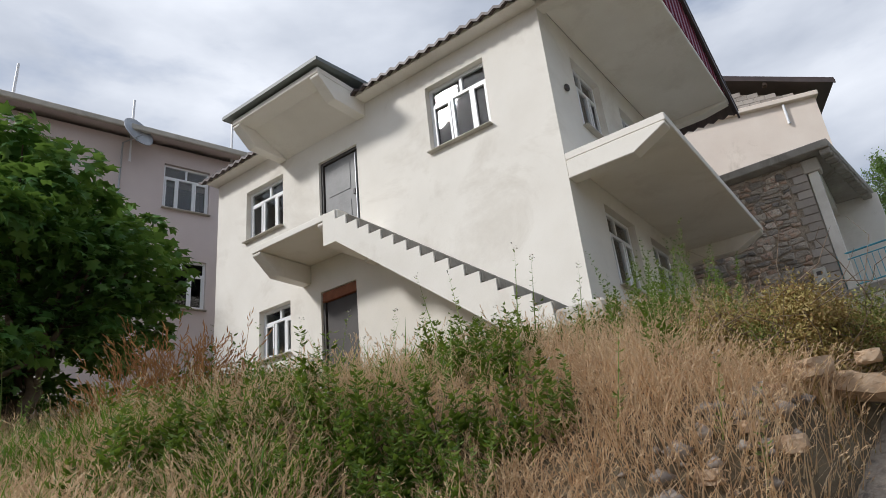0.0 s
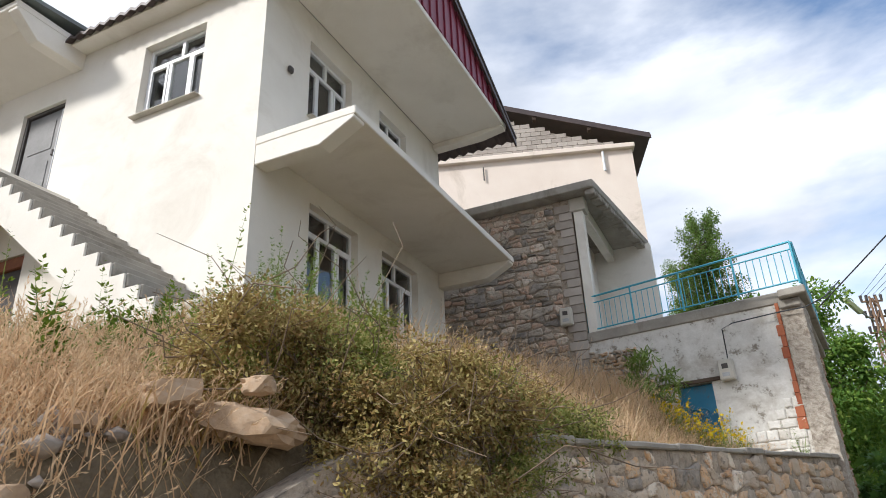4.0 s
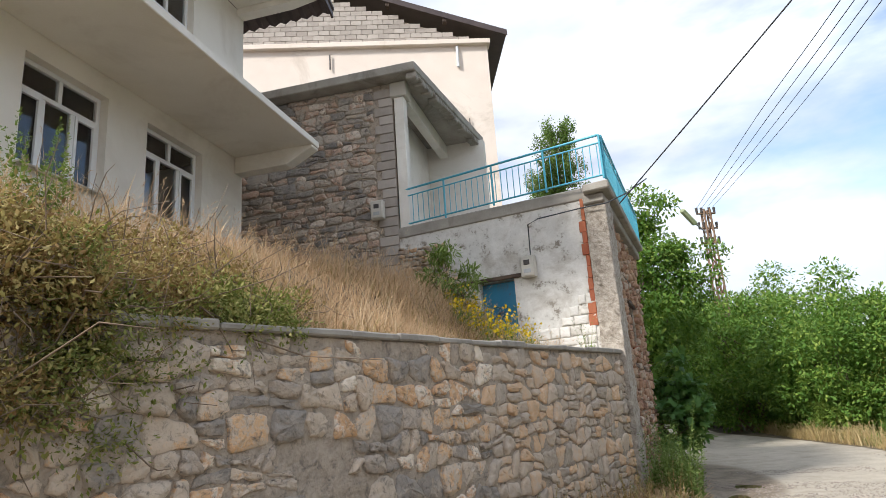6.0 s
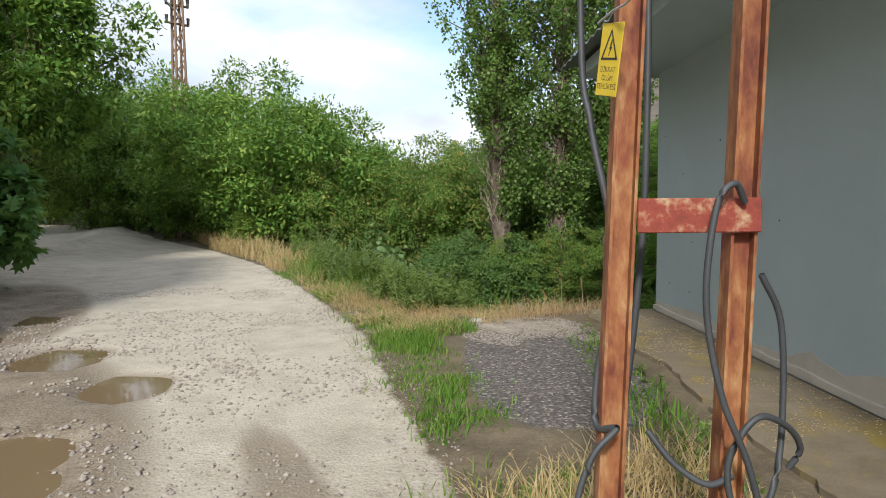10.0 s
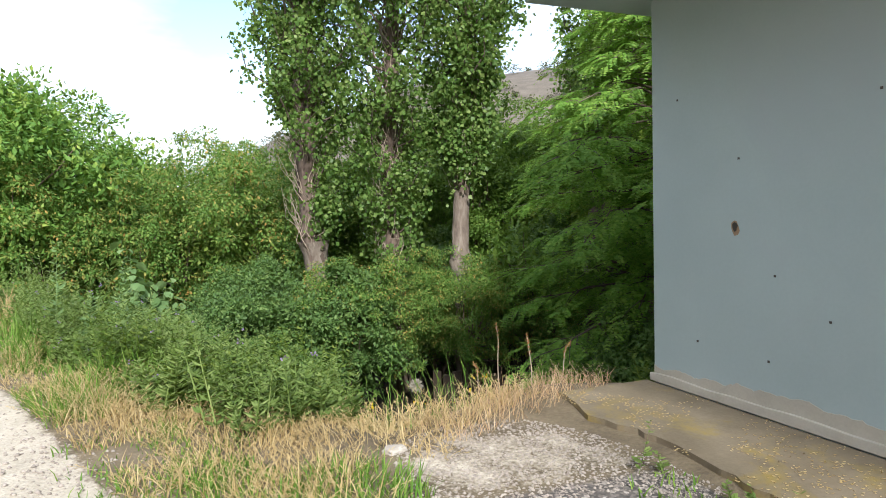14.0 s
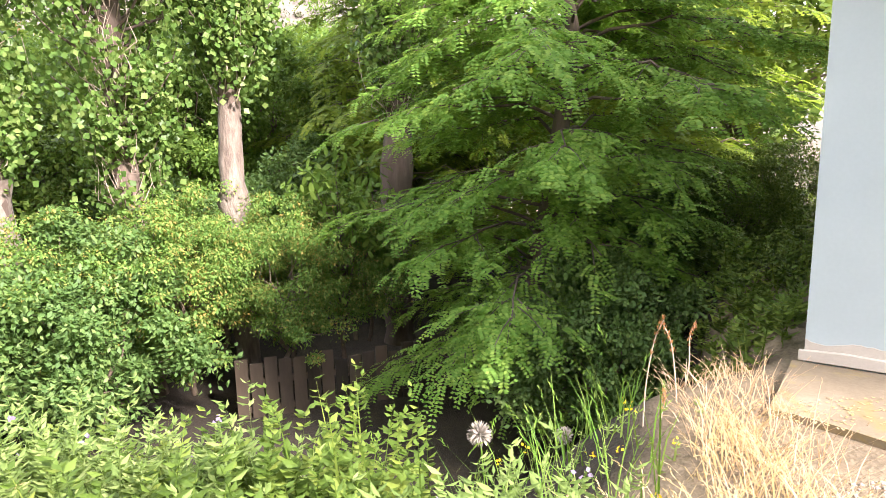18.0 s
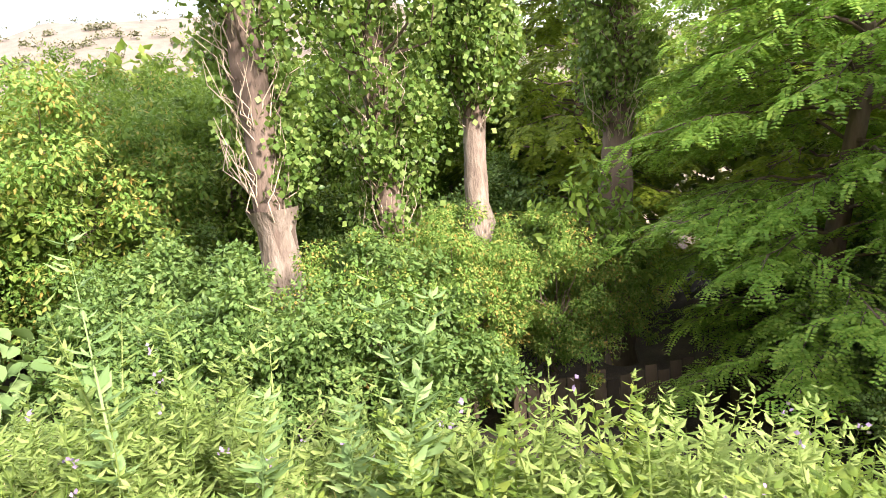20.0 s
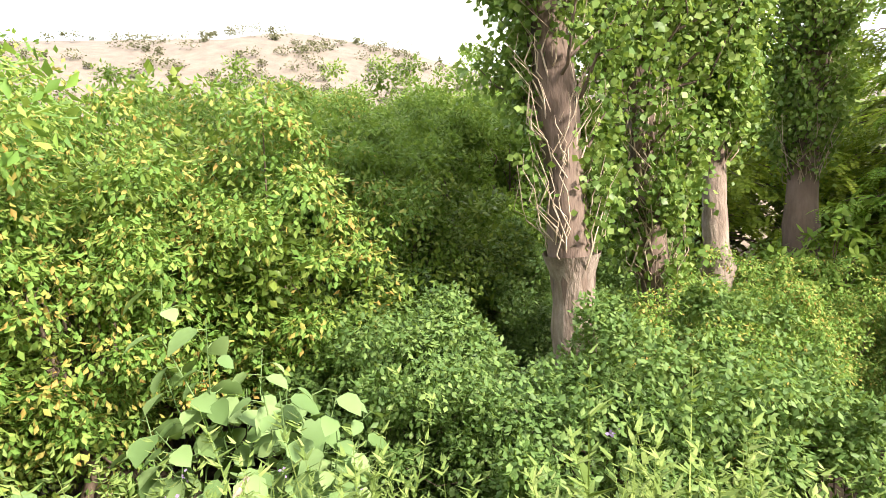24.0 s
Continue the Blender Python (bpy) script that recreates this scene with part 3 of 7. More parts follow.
# ---------------------------------------------------------------- the lie of the land
ROAD_Y = (-400.0, -8.0, 0.0, 5.0, 10.2, 12.3, 14.8, 16.8, 19.5, 22.8, 27.9, 37.4, 48.5, 57.0, 80.0)
ROAD_R = (-60.0, 3.4, 5.2, 6.4, 7.37, 7.76, 8.32, 8.47, 8.6, 8.47, 8.0, 6.6, 3.6, 0.0, -14.0)
ROAD_L = (-68.0, -3.4, 0.3, 1.75, 2.95, 3.45, 3.9, 4.0, 3.9, 3.5, 2.8, 1.0, -2.0, -5.5, -20.0)
RIDGE_A = (-180.0, -40.0, -15.0, 5.0, 18.0, 25.0, 28.0, 32.0, 45.0, 51.0, 56.0, 66.0, 78.0, 86.0, 110.0, 150.0, 180.0)
RIDGE_E = (6.0, 10.0, 10.0, 5.0, 3.0, 3.6, 5.0, 7.6, 12.0, 13.0, 13.2, 14.2, 12.6, 10.4, 8.0, 6.0, 6.0)


def step(a, b, x):
    t = np.clip((x - a) / (b - a), 0, 1)
    return t * t * (3 - 2 * t)


def wall_x(y):
    """The road face of the retaining wall."""
    y = np.asarray(y, float)
    return 0.81 + 0.318 * (np.minimum(y, 15.3) - 8.79) + np.where(y > 15.3, 0.12 * (y - 15.3) - 0.25, 0.0)


def value_noise(x, y, s, seed=0):
    x, y = x / s, y / s
    xi, yi = np.floor(x), np.floor(y)
    fx, fy = x - xi, y - yi
    fx, fy = fx * fx * (3 - 2 * fx), fy * fy * (3 - 2 * fy)

    def h(a, b):
        return np.modf(np.abs(np.sin(a * 127.1 + b * 311.7 + seed * 74.7) * 43758.5453))[0]

    return (h(xi, yi) * (1 - fx) + h(xi + 1, yi) * fx) * (1 - fy) + (h(xi, yi + 1) * (1 - fx) + h(xi + 1, yi + 1) * fx) * fy


# still water: x, y, half width, half length, turn
PUDDLES = ((4.45, 11.75, 0.46, 1.3, -14), (5.35, 12.2, 0.36, 0.66, 8), (5.35, 15.05, 0.5, 0.6, 0), (5.85, 13.75, 0.45, 0.5, -40), (4.35, 16.1, 0.26, 0.95, -10), (4.75, 17.9, 0.4, 0.55, 0), (4.0, 9.7, 0.28, 0.95, -14))


def hollow(x, y, grow=1.0):
    """1 in the middle of a puddle, falling to 0 past its ragged shore."""
    out = np.zeros_like(x)
    wob = 0.9 * (value_noise(x, y, 0.5, 31) - 0.5) + 0.5 * (value_noise(x, y, 0.2, 32) - 0.5)
    for px, py, rx, ry, turn in PUDDLES:
        c, s = math.cos(math.radians(turn)), math.sin(math.radians(turn))
        u, w = ((x - px) * c + (y - py) * s) / (rx * grow), (-(x - px) * s + (y - py) * c) / (ry * grow)
        out = np.maximum(out, step(0.0, 1.0, 1.35 - np.hypot(u, w) + wob * 0.6))
    return out


def land(x, y):
    x, y = np.asarray(x, float), np.asarray(y, float)
    d = (wall_x(y) - x) * 0.953
    rough = 0.10 * (value_noise(x, y, 1.3) - 0.5) + 0.05 * (value_noise(x, y, 0.45, 3) - 0.5)
    # the bank above the wall, and the open slope before its broken end
    built = step(3.4, 4.4, y)
    lip = built * step(0.02, 0.30, d) + (1 - built) * step(-0.5, 0.9, d)
    foot = 0.85 + 1.1 * step(2.2, 4.8, y)
    rise = np.minimum(foot + np.maximum(d, 0) * 0.36, 3.75)
    slope = np.clip(1.05 + 0.32 * y + 0.14 * np.clip(d - 1.0, 0, 8) * (1 - step(2.6, 5.5, y)), 0.9, 3.6)
    rise = rise + (slope - rise) * step(1.2, 3.0, d)
    # beyond the stone house the bank falls to the road again
    rise = rise * (1 - step(19.8, 24.0, y)) + 0.4 * step(19.8, 24.0, y) + 0.06 * np.maximum(-x, 0) * step(19.8, 24.0, y)
    z = lip * (rise + rough) + 0.012 * (value_noise(x, y, 0.8, 7) - 0.5)
    # the foot of the wall
    z = z + 0.22 * step(-1.6, 0.0, d) * (1 - lip)
    # the orchard below the road
    edge = np.minimum(x - (9.75 - 0.02 * (y - 15)), (y - 15.0) + np.maximum(0, 9.0 - x) * 50)
    deep = step(11.7, 12.6, x)
    right = step(0.0, 1.0, (edge + 0.6 * deep) / (3.0 - 1.9 * deep)) * (step(14.6, 16.0, y) * (1 - deep) + step(14.2, 15.0, y) * deep)
    z = z - 1.9 * right + 0.12 * rough * right
    z = z - 0.9 * step(16.0, 30.0, x) * (1 - step(14.6, 16.0, y))
    # puddled hollows
    z = z - 0.075 * hollow(x, y)
    # hills all round
    r, a = np.hypot(x - 6, y - 15), np.degrees(np.arctan2(x - 6, y - 15))
    e = np.interp(a, RIDGE_A, RIDGE_E)
    top = 190.0
    hill = step(45.0, top, r) * np.tan(np.radians(e)) * np.minimum(r, top) * (0.97 + 0.06 * value_noise(x, y, 14, 5))
    return z + hill + np.where(r > top, -0.05 * (r - top), 0) + 0.15 * step(18, 24, y) * (1 - step(9, 10, x)) * step(3.5, 5, x)


def kinds(x, y):
    """How much of the sheet is road, mud, hill and gravel."""
    d = (wall_x(y) - x) * 0.953
    rl, rr = np.interp(y, ROAD_Y, ROAD_L), np.interp(y, ROAD_Y, ROAD_R)
    road = step(-0.25, 0.25, x - rl) * step(-0.2, 0.2, rr - x)
    wet = 0.82 * step(0, 0.8, 1 - ((x - 4.75) / 1.75) ** 2 - ((y - 12.2) / 4.8) ** 2)
    wet = np.maximum(wet, 0.8 * step(0, 0.7, 1 - ((x - 4.5) / 1.1) ** 2 - ((y - 18.4) / 3.6) ** 2))
    wet = np.maximum(wet, 0.62 * step(0, 0.7, 1 - ((x - 6.7) / 0.34) ** 2 - ((y - 10.6) / 2.2) ** 2))
    wet = np.maximum(wet, 0.95 * hollow(x, y, 1.12))
    r, a = np.hypot(x - 6, y - 15), np.degrees(np.arctan2(x - 6, y - 15))
    hill = step(60, 85, r) * (0.25 + 0.75 * step(12, 24, a))
    u = (x - 9.55) * 0.9 - (y - 13.0) * 0.44
    w = (x - 9.55) * 0.44 + (y - 13.0) * 0.9
    grav = step(0, 0.5, 1 - np.abs(u / 0.85) ** 3 - np.abs(w / 2.3) ** 3)
    road = np.maximum(road, 0.5 * grav * step(0.8, 1.25, w))
    grav = grav * (1 - step(0.8, 1.25, w))
    return np.stack([road, wet, hill, grav], -1)


def ground_sheet():
    def axis(lo, hi, cell):
        fine = np.arange(lo, hi + 1e-6, cell)
        far = np.cumsum(0.3 * 1.17 ** np.arange(44))
        far = far[far < 900]
        return np.concatenate([(lo - far)[::-1], fine, hi + far])

    xs, ys = axis(-12.0, 19.0, 0.13), axis(-4.0, 28.0, 0.13)
    X, Y = np.meshgrid(xs, ys, indexing="ij")
    Z = land(X, Y)
    nx, ny = X.shape
    i, j = np.meshgrid(np.arange(nx - 1), np.arange(ny - 1), indexing="ij")
    a = i * ny + j
    f = np.stack([a, a + ny, a + ny + 1, a + 1], -1).reshape(-1, 4)
    me = mesh_np("ground", np.stack([X, Y, Z], -1).reshape(-1, 3), f, "ground", True)
    at = me.color_attributes.new("kinds", "FLOAT_COLOR", "POINT")
    at.data.foreach_set("color", kinds(X, Y).reshape(-1, 4).astype(np.float32).ravel())
    # mask of the orchard floor whose colour carries shade as well as dark soil
    hm = me.attributes.new("shaded_humus", "FLOAT", "POINT")
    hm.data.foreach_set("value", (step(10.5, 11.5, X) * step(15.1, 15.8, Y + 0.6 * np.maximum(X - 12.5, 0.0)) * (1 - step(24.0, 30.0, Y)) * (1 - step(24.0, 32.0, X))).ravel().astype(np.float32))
    return tagged(new("ground", me), "dusty village ground with gravel road, bank and dry hills", "ground", kind="structure")


ground_sheet()


def puddle(x, y, rx, ry, turn, seed):
    """Still muddy water with a ragged shore, lying in a hollow."""
    r = rnd(seed)
    bm = bmesh.new()
    n = 40
    ph = r.rand(6) * 6.28
    ring = []
    for i in range(n):
        t = 2 * math.pi * i / n
        k = 1 + 0.16 * math.sin(2 * t + ph[0]) + 0.12 * math.sin(3 * t + ph[1]) + 0.07 * math.sin(5 * t + ph[2]) + 0.05 * math.sin(9 * t + ph[3])
        ring.append(bm.verts.new((1.25 * k * rx * math.cos(t), 1.25 * k * ry * math.sin(t), 0)))
    bm.faces.new(ring)
    bmesh.ops.triangulate(bm, faces=bm.faces)
    ob = part("puddle", bm, "water")
    ob.matrix_world = pose(x, y, -0.024 - 0.003 * seed, 0, 0, turn)
    return tagged(ob, "shallow brown rain puddle on the gravel road", "puddle", "road puddles", "structure")


for k, spot in enumerate(PUDDLES):
    puddle(*spot, k + 1)

# ---------------------------------------------------------------- the white house
HX, HY, HL, HD = -3.7, 8.5, 9.1, 6.1  # its corner, and its lengths along -x and +y
FLOOR_1, FLOOR_2, CEIL = 3.85, 6.75, 9.75


def window(parent, m, w, h, style=0, sill=True):
    """A white plastic window in a wall's opening: m places its lower left corner; x along the wall, y inwards."""
    win = new("window")
    win.parent, win.matrix_local = parent, m
    t, dep = 0.065, 0.07

    def bar(name, x0, z0, x1, z1, p=win, y0=0.0, y1=dep):
        return part(name, box((x0, y0, z0), (x1, y1, z1), 0.006), "pvc", p)

    bm = bmesh.new()
    for lo, hi in (((0, 0, 0), (t, dep, h)), ((w - t, 0, 0), (w, dep, h)), ((t, 0, 0), (w - t, dep, t)), ((t, 0, h - t), (w - t, dep, h))):
        add_box(bm, lo, hi, 0.006)
    part("window_frame", bm, "pvc", win)
    zt = h * 0.70
    bar("transom", t, zt, w - t, zt + t)
    xm = w * (0.55 if style == 0 else 0.5)
    bar("mullion", xm - t / 2, zt + t, xm + t / 2, h - t)
    cuts = (0.0, 0.36, 0.72, 1.0) if style == 0 else (0.0, 0.30, 0.68, 1.0)
    xs = [t + (w - 2 * t) * c for c in cuts]
    for x in xs[1:-1]:
        bar("mullion", x - t * 0.55, t, x + t * 0.55, zt)
    spans = [(xs[i] + (t * 0.55 if i else 0), t, xs[i + 1] - (t * 0.55 if i < 2 else 0), zt) for i in range(3)]
    spans += [(t, zt + t, xm - t / 2, h - t), (xm + t / 2, zt + t, w - t, h - t)]
    for x0, z0, x1, z1 in spans:
        g = part("pane", box((x0, dep * 0.5, z0), (x1, dep * 0.5 + 0.008, z1)), "glass", win)
        g.visible_shadow = False
    for x0, z0, x1, z1 in (spans[0], spans[2]):
        bm = bmesh.new()
        s = 0.045
        for lo, hi in (((x0, -0.015, z0), (x0 + s, 0.03, z1)), ((x1 - s, -0.015, z0), (x1, 0.03, z1)), ((x0 + s, -0.015, z0), (x1 - s, 0.03, z0 + s)), ((x0 + s, -0.015, z1 - s), (x1 - s, 0.03, z1))):
            add_box(bm, lo, hi, 0.004)
        part("sash", bm, "pvc", win)
    if sill:
        part("window_sill", box((-0.03, -0.235, -0.028), (w + 0.03, 0.0, -0.003), 0.006), "concrete_light", win)
    return win


def cantilever(name, parent, m, length, reach, top, low, thick=0.13, beam=0.24):
    """A slab on two tapered brackets. x along the wall, -y out of it."""
    part(name, box((0, -reach, top - thick), (length, 0.0, top), 0.012, m), "plaster", parent)
    out = [(0.0, low), (-reach * 0.66, low), (-reach + 0.02, top - thick - 0.05), (-reach + 0.02, top - thick - 0.002), (0.0, top - thick - 0.002)]
    for x in (0.0, length - beam):
        part("bracket", moved(prism(out, "x", x, x + beam, 0.012), m), "plaster", parent)


def white_house():
    hs = thing("house", "two-storey white plastered house with outside stair and balconies", "house", (HX, HY, 3.2))
    inv = pose(-HX, -HY, -3.2)

    def put(name, bm, mat, p=hs, label="", smooth=False):
        return part(name, moved(bm, inv), mat, p, label, smooth)

    base, top, th = 3.2, 9.72, 0.24
    # the stair side, which faces the slope; x runs to -x from the corner
    side = [(0.9 + 0.31, 7.84 - base, 2.56, 9.27 - base), (4.42, FLOOR_2 - base, 5.55, 8.88 - base), (6.71, 7.84 - base, 8.0, 9.12 - base), (4.62, FLOOR_1 - base, 5.6, 5.95 - base), (6.5, 4.95 - base, 7.5, 6.05 - base)]
    flip = pose(HX, HY, base) @ Matrix.Diagonal((-1, 1, 1, 1))
    put("wall", moved(pierced(HL, top - base, th, side), flip), "plaster", label="sunlit cream white plaster wall")
    # the balcony side, along +y
    front = [(1.28, 4.78 - base, 2.66, 6.25 - base), (3.47, 4.78 - base, 4.86, 6.25 - base), (1.13, 7.75 - base, 2.4, 9.25 - base), (3.40, FLOOR_2 - base, 4.5, 9.25 - base)]
    front = [(a - th, b, c - th, d) for a, b, c, d in front]
    turn = pose(HX, HY, base, 0, 0, 90)
    put("wall", moved(pierced(HD - th, 9.798 - base, th, front), turn @ Matrix.Translation((th, 0, 0))), "plaster", label="shaded plaster wall under the balconies")
    put("wall", box((HX - HL, HY + HD - th, base), (HX - th, HY + HD, top)), "plaster")
    put("wall", box((HX - HL, HY + th, base), (HX - HL + th, HY + HD - th, top)), "plaster")
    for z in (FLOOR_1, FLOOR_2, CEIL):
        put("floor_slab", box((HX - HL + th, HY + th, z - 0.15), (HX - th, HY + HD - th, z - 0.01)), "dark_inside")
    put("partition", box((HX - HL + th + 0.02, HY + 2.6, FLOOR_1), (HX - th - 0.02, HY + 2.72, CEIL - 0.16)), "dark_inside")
    # windows
    def put_window(m, w, h, style=0):
        window(hs, inv @ m, w, h, style)

    for x0, z0, x1, z1 in (side[0], side[2], side[4]):
        put_window(pose(HX - x1, HY + 0.13, base + z0), x1 - x0, z1 - z0)
    for x0, z0, x1, z1 in front:
        put_window(pose(HX - 0.13, HY + th + x0, base + z0, 0, 0, 90), x1 - x0, z1 - z0, 1)
    # grey steel door at the head of the stair
    dx0, dx1 = HX - side[1][2], HX - side[1][0]
    dr = new("door")
    dr.parent = hs
    part("door_leaf", moved(box((dx0 + 0.07, HY + 0.1, FLOOR_2 + 0.01), (dx1 - 0.07, HY + 0.16, 8.80), 0.008), inv), "door_grey", dr, "dull grey steel door leaf")
    bm = bmesh.new()
    add_box(bm, (dx0, HY + 0.06, FLOOR_2), (dx0 + 0.065, HY + 0.18, 8.88), 0.006)
    add_box(bm, (dx1 - 0.065, HY + 0.06, FLOOR_2), (dx1, HY + 0.18, 8.88), 0.006)
    add_box(bm, (dx0 + 0.066, HY + 0.06, 8.81), (dx1 - 0.066, HY + 0.18, 8.88), 0.006)
    part("door_frame", moved(bm, inv), "dark_frame", dr)
    part("door_handle", moved(box((dx1 - 0.2, HY + 0.04, 7.80), (dx1 - 0.14, HY + 0.1, 7.92), 0.012), inv), "dark_frame", dr)
    part("pull_bar", moved(box((dx1 - 0.13, HY + 0.05, 7.2), (dx1 - 0.10, HY + 0.09, 8.75), 0.008), inv), "galv", dr)
    for z0, z1 in ((7.1, 7.75), (8.0, 8.6)):
        part("door_panel", moved(box((dx0 + 0.2, HY + 0.088, z0), (dx1 - 0.3, HY + 0.099, z1), 0.005), inv), "door_grey", dr)
    # cellar door with a timber lintel
    cx0, cx1 = HX - side[3][2], HX - side[3][0]
    cd = new("cellar_door")
    cd.parent = hs
    part("lintel", moved(box((cx0 + 0.01, HY + 0.03, 5.74), (cx1 - 0.01, HY + 0.15, 5.94), 0.01), inv), "wood_red", cd, "rough red-brown timber lintel")
    for a, b in ((cx0 + 0.01, cx0 + 0.07), (cx1 - 0.07, cx1 - 0.01)):
        part("door_post", moved(box((a, HY + 0.05, FLOOR_1), (b, HY + 0.14, 5.735), 0.006), inv), "dark_frame", cd)
    part("door_leaf", moved(box((cx0 + 0.075, HY + 0.09, FLOOR_1), (cx1 - 0.075, HY + 0.13, 5.735), 0.006), inv), "dark_frame", cd)
    # outside stair: landing at the door, flight down towards the corner
    wallm = pose(HX, HY, 0)
    land_x0, land_x1 = -6.1, -4.05
    reach = 1.3
    cantilever("landing", hs, inv @ wallm @ Matrix.Translation((land_x0, 0, 0)), land_x1 - land_x0, reach, FLOOR_2 - 0.02, 6.2)
    cantilever("canopy", hs, inv @ wallm @ Matrix.Translation((-6.80, 0, 0)), 2.68, 1.32, 9.94, 9.40)
    put("canopy_soffit", moved(prism([(-0.002, 9.42), (-0.9, 9.808), (-0.002, 9.808)], "x", -6.555, -4.365), wallm), "plaster")
    # the canopy's own thin roof and gutter board
    put("canopy_roof", moved(prism([(-1.46, 9.965), (0.05, 10.12), (0.05, 10.20), (-1.46, 10.045)], "x", -6.95, -4.0), wallm), "fascia", label="grey green sheet edge")
    n = 16
    run, rise = 0.252, (FLOOR_2 - 0.02 - 3.83) / n
    x0 = land_x1 + 0.002
    for i in range(n):
        z = FLOOR_2 - 0.02 - (i + 1) * rise
        xa = x0 + i * run
        put("stair_step", moved(box((xa, -reach, z), (xa + run + 0.03, 0.0, z + rise * 0.86 if i else z + rise * 0.9), 0.01), wallm), "concrete" if i else "plaster")
    ze = FLOOR_2 - 0.02
    prof = [(x0 - 0.05, ze - 0.16)]
    for i in range(n):
        xa, z = x0 + i * run, ze - (i + 1) * rise
        prof += [(xa, z + rise * 0.88), (xa + run, z + rise * 0.88)] if i else [(x0 - 0.05, z + rise * 0.88), (xa + run, z + rise * 0.88)]
    prof += [(x0 + n * run + 0.05, ze - n * rise - 0.36), (x0 + n * run - 0.3, ze - n * rise - 0.36), (x0 + 0.25, ze - 0.62), (x0 - 0.05, ze - 0.62)]
    for a, b in ((-reach - 0.03, -reach - 0.002), (-0.30, -0.02)):
        put("stringer", moved(prism([(p[0], p[1] - (0.014 if a < -1 else 0.05)) for p in prof[1:]], "y", a, b), wallm), "plaster")
    under = [(x0 - 0.05, ze - 0.62), (x0 + 0.25, ze - 0.62), (x0 + n * run - 0.3, ze - n * rise - 0.36), (x0 + n * run - 0.3, ze - n * rise - 0.2), (x0 + 0.3, ze - 0.42), (x0 - 0.05, ze - 0.3)]
    put("stair_soffit", moved(prism(under, "y", -reach, -0.302), wallm), "plaster")
    put("stair_foot", box((HX - 0.02, HY - 1.33, 3.0), (HX + 0.7, HY - 0.02, 3.86), 0.05), "concrete_light", label="rough concrete stair foot")
    put("plinth", box((HX + 0.0, HY + 0.3, 3.0), (HX + 0.12, HY + HD, 3.95), 0.02), "concrete")
    # balcony and the roof slab above it, seen from below
    bal = pose(HX, HY, 0, 0, 0, 90)
    cantilever("balcony", hs, inv @ bal @ Matrix.Diagonal((1, 1, 1, 1)), HD, 1.62, FLOOR_2 - 0.05, 6.25, 0.13, 0.26)
    cantilever("roof_slab", hs, inv @ bal, HD, 1.72, 9.92, 9.66, 0.12, 0.26)
    # eave slab along the stair side
    put("eave", box((HX - HL - 0.1, HY - 0.3, 9.725), (HX + 0.02, HY + th, 9.86), 0.01), "plaster")
    # gable roof with its ridge along x, in dark corrugated sheet
    ym, zr, ze = HY + HD / 2, 11.35, 9.90
    xa, xb = HX - HL - 0.25, HX + 1.82
    for sgn, name in ((-1, "roof"), (1, "roof")):
        bm = bmesh.new()
        n = 92
        ye = ym + sgn * (HD / 2 + 0.42)
        zed = zr - (zr - ze) * (HD / 2 + 0.42) / (HD / 2)
        prev = None
        for i in range(n + 1):
            x = xa + (xb - xa) * i / n
            dz = 0.035 * math.cos(i * math.pi)
            cur = [bm.verts.new((x, ym, zr + 0.08 + dz)), bm.verts.new((x, ye, zed + 0.08 + dz)), bm.verts.new((x, ye, zed + 0.02 + dz)), bm.verts.new((x, ym, zr + 0.02 + dz))]
            if prev:
                for k in range(4):
                    bm.faces.new((prev[k], cur[k], cur[(k + 1) % 4], prev[(k + 1) % 4]))
            else:
                bm.faces.new(cur)
            prev = cur
        bm.faces.new(prev)
        bmesh.ops.recalc_face_normals(bm, faces=bm.faces)
        put(name, bm, "roof_dark", label="dark brown corrugated metal roof slope")
    # wine red ribbed sheet closing the gable over the balcony
    n = 40
    ya, yb = HY - 0.1, HY + HD + 0.1
    for i in range(n):
        y0, y1 = ya + (yb - ya) * i / n, ya + (yb - ya) * (i + 1) / n
        yc = (y0 + y1) / 2
        h = (zr - ze) * (1 - abs(yc - ym) / (HD / 2 + 0.25)) - 0.02
        if h > 0.04:
            put("gable_rib", box((HX + 1.66, y0 + 0.008, 9.93), (HX + 1.70 + 0.03 * (i % 2), y1 - 0.008, 9.93 + h), 0.006), "roof_red", label="wine red ribbed metal sheet" if i == 0 else "")
    for sgn in (-1, 1):
        out = [(ym, zr - 0.03), (ym + sgn * (HD / 2 + 0.40), zr - 0.03 - (zr - ze) * (HD / 2 + 0.40) / (HD / 2)), (ym + sgn * (HD / 2 + 0.40), zr - 0.15 - (zr - ze) * (HD / 2 + 0.40) / (HD / 2)), (ym, zr - 0.15)]
        put("barge_board", prism(out, "x", HX + 1.77, HX + 1.81), "roof_dark")
    # ring of an old pipe on the wall and a bulkhead lamp
    put("wall_lamp", box((HX + 0.005, HY + 0.55, 8.2), (HX + 0.07, HY + 0.66, 8.32), 0.02), "dark_frame")
    return hs


white_house()


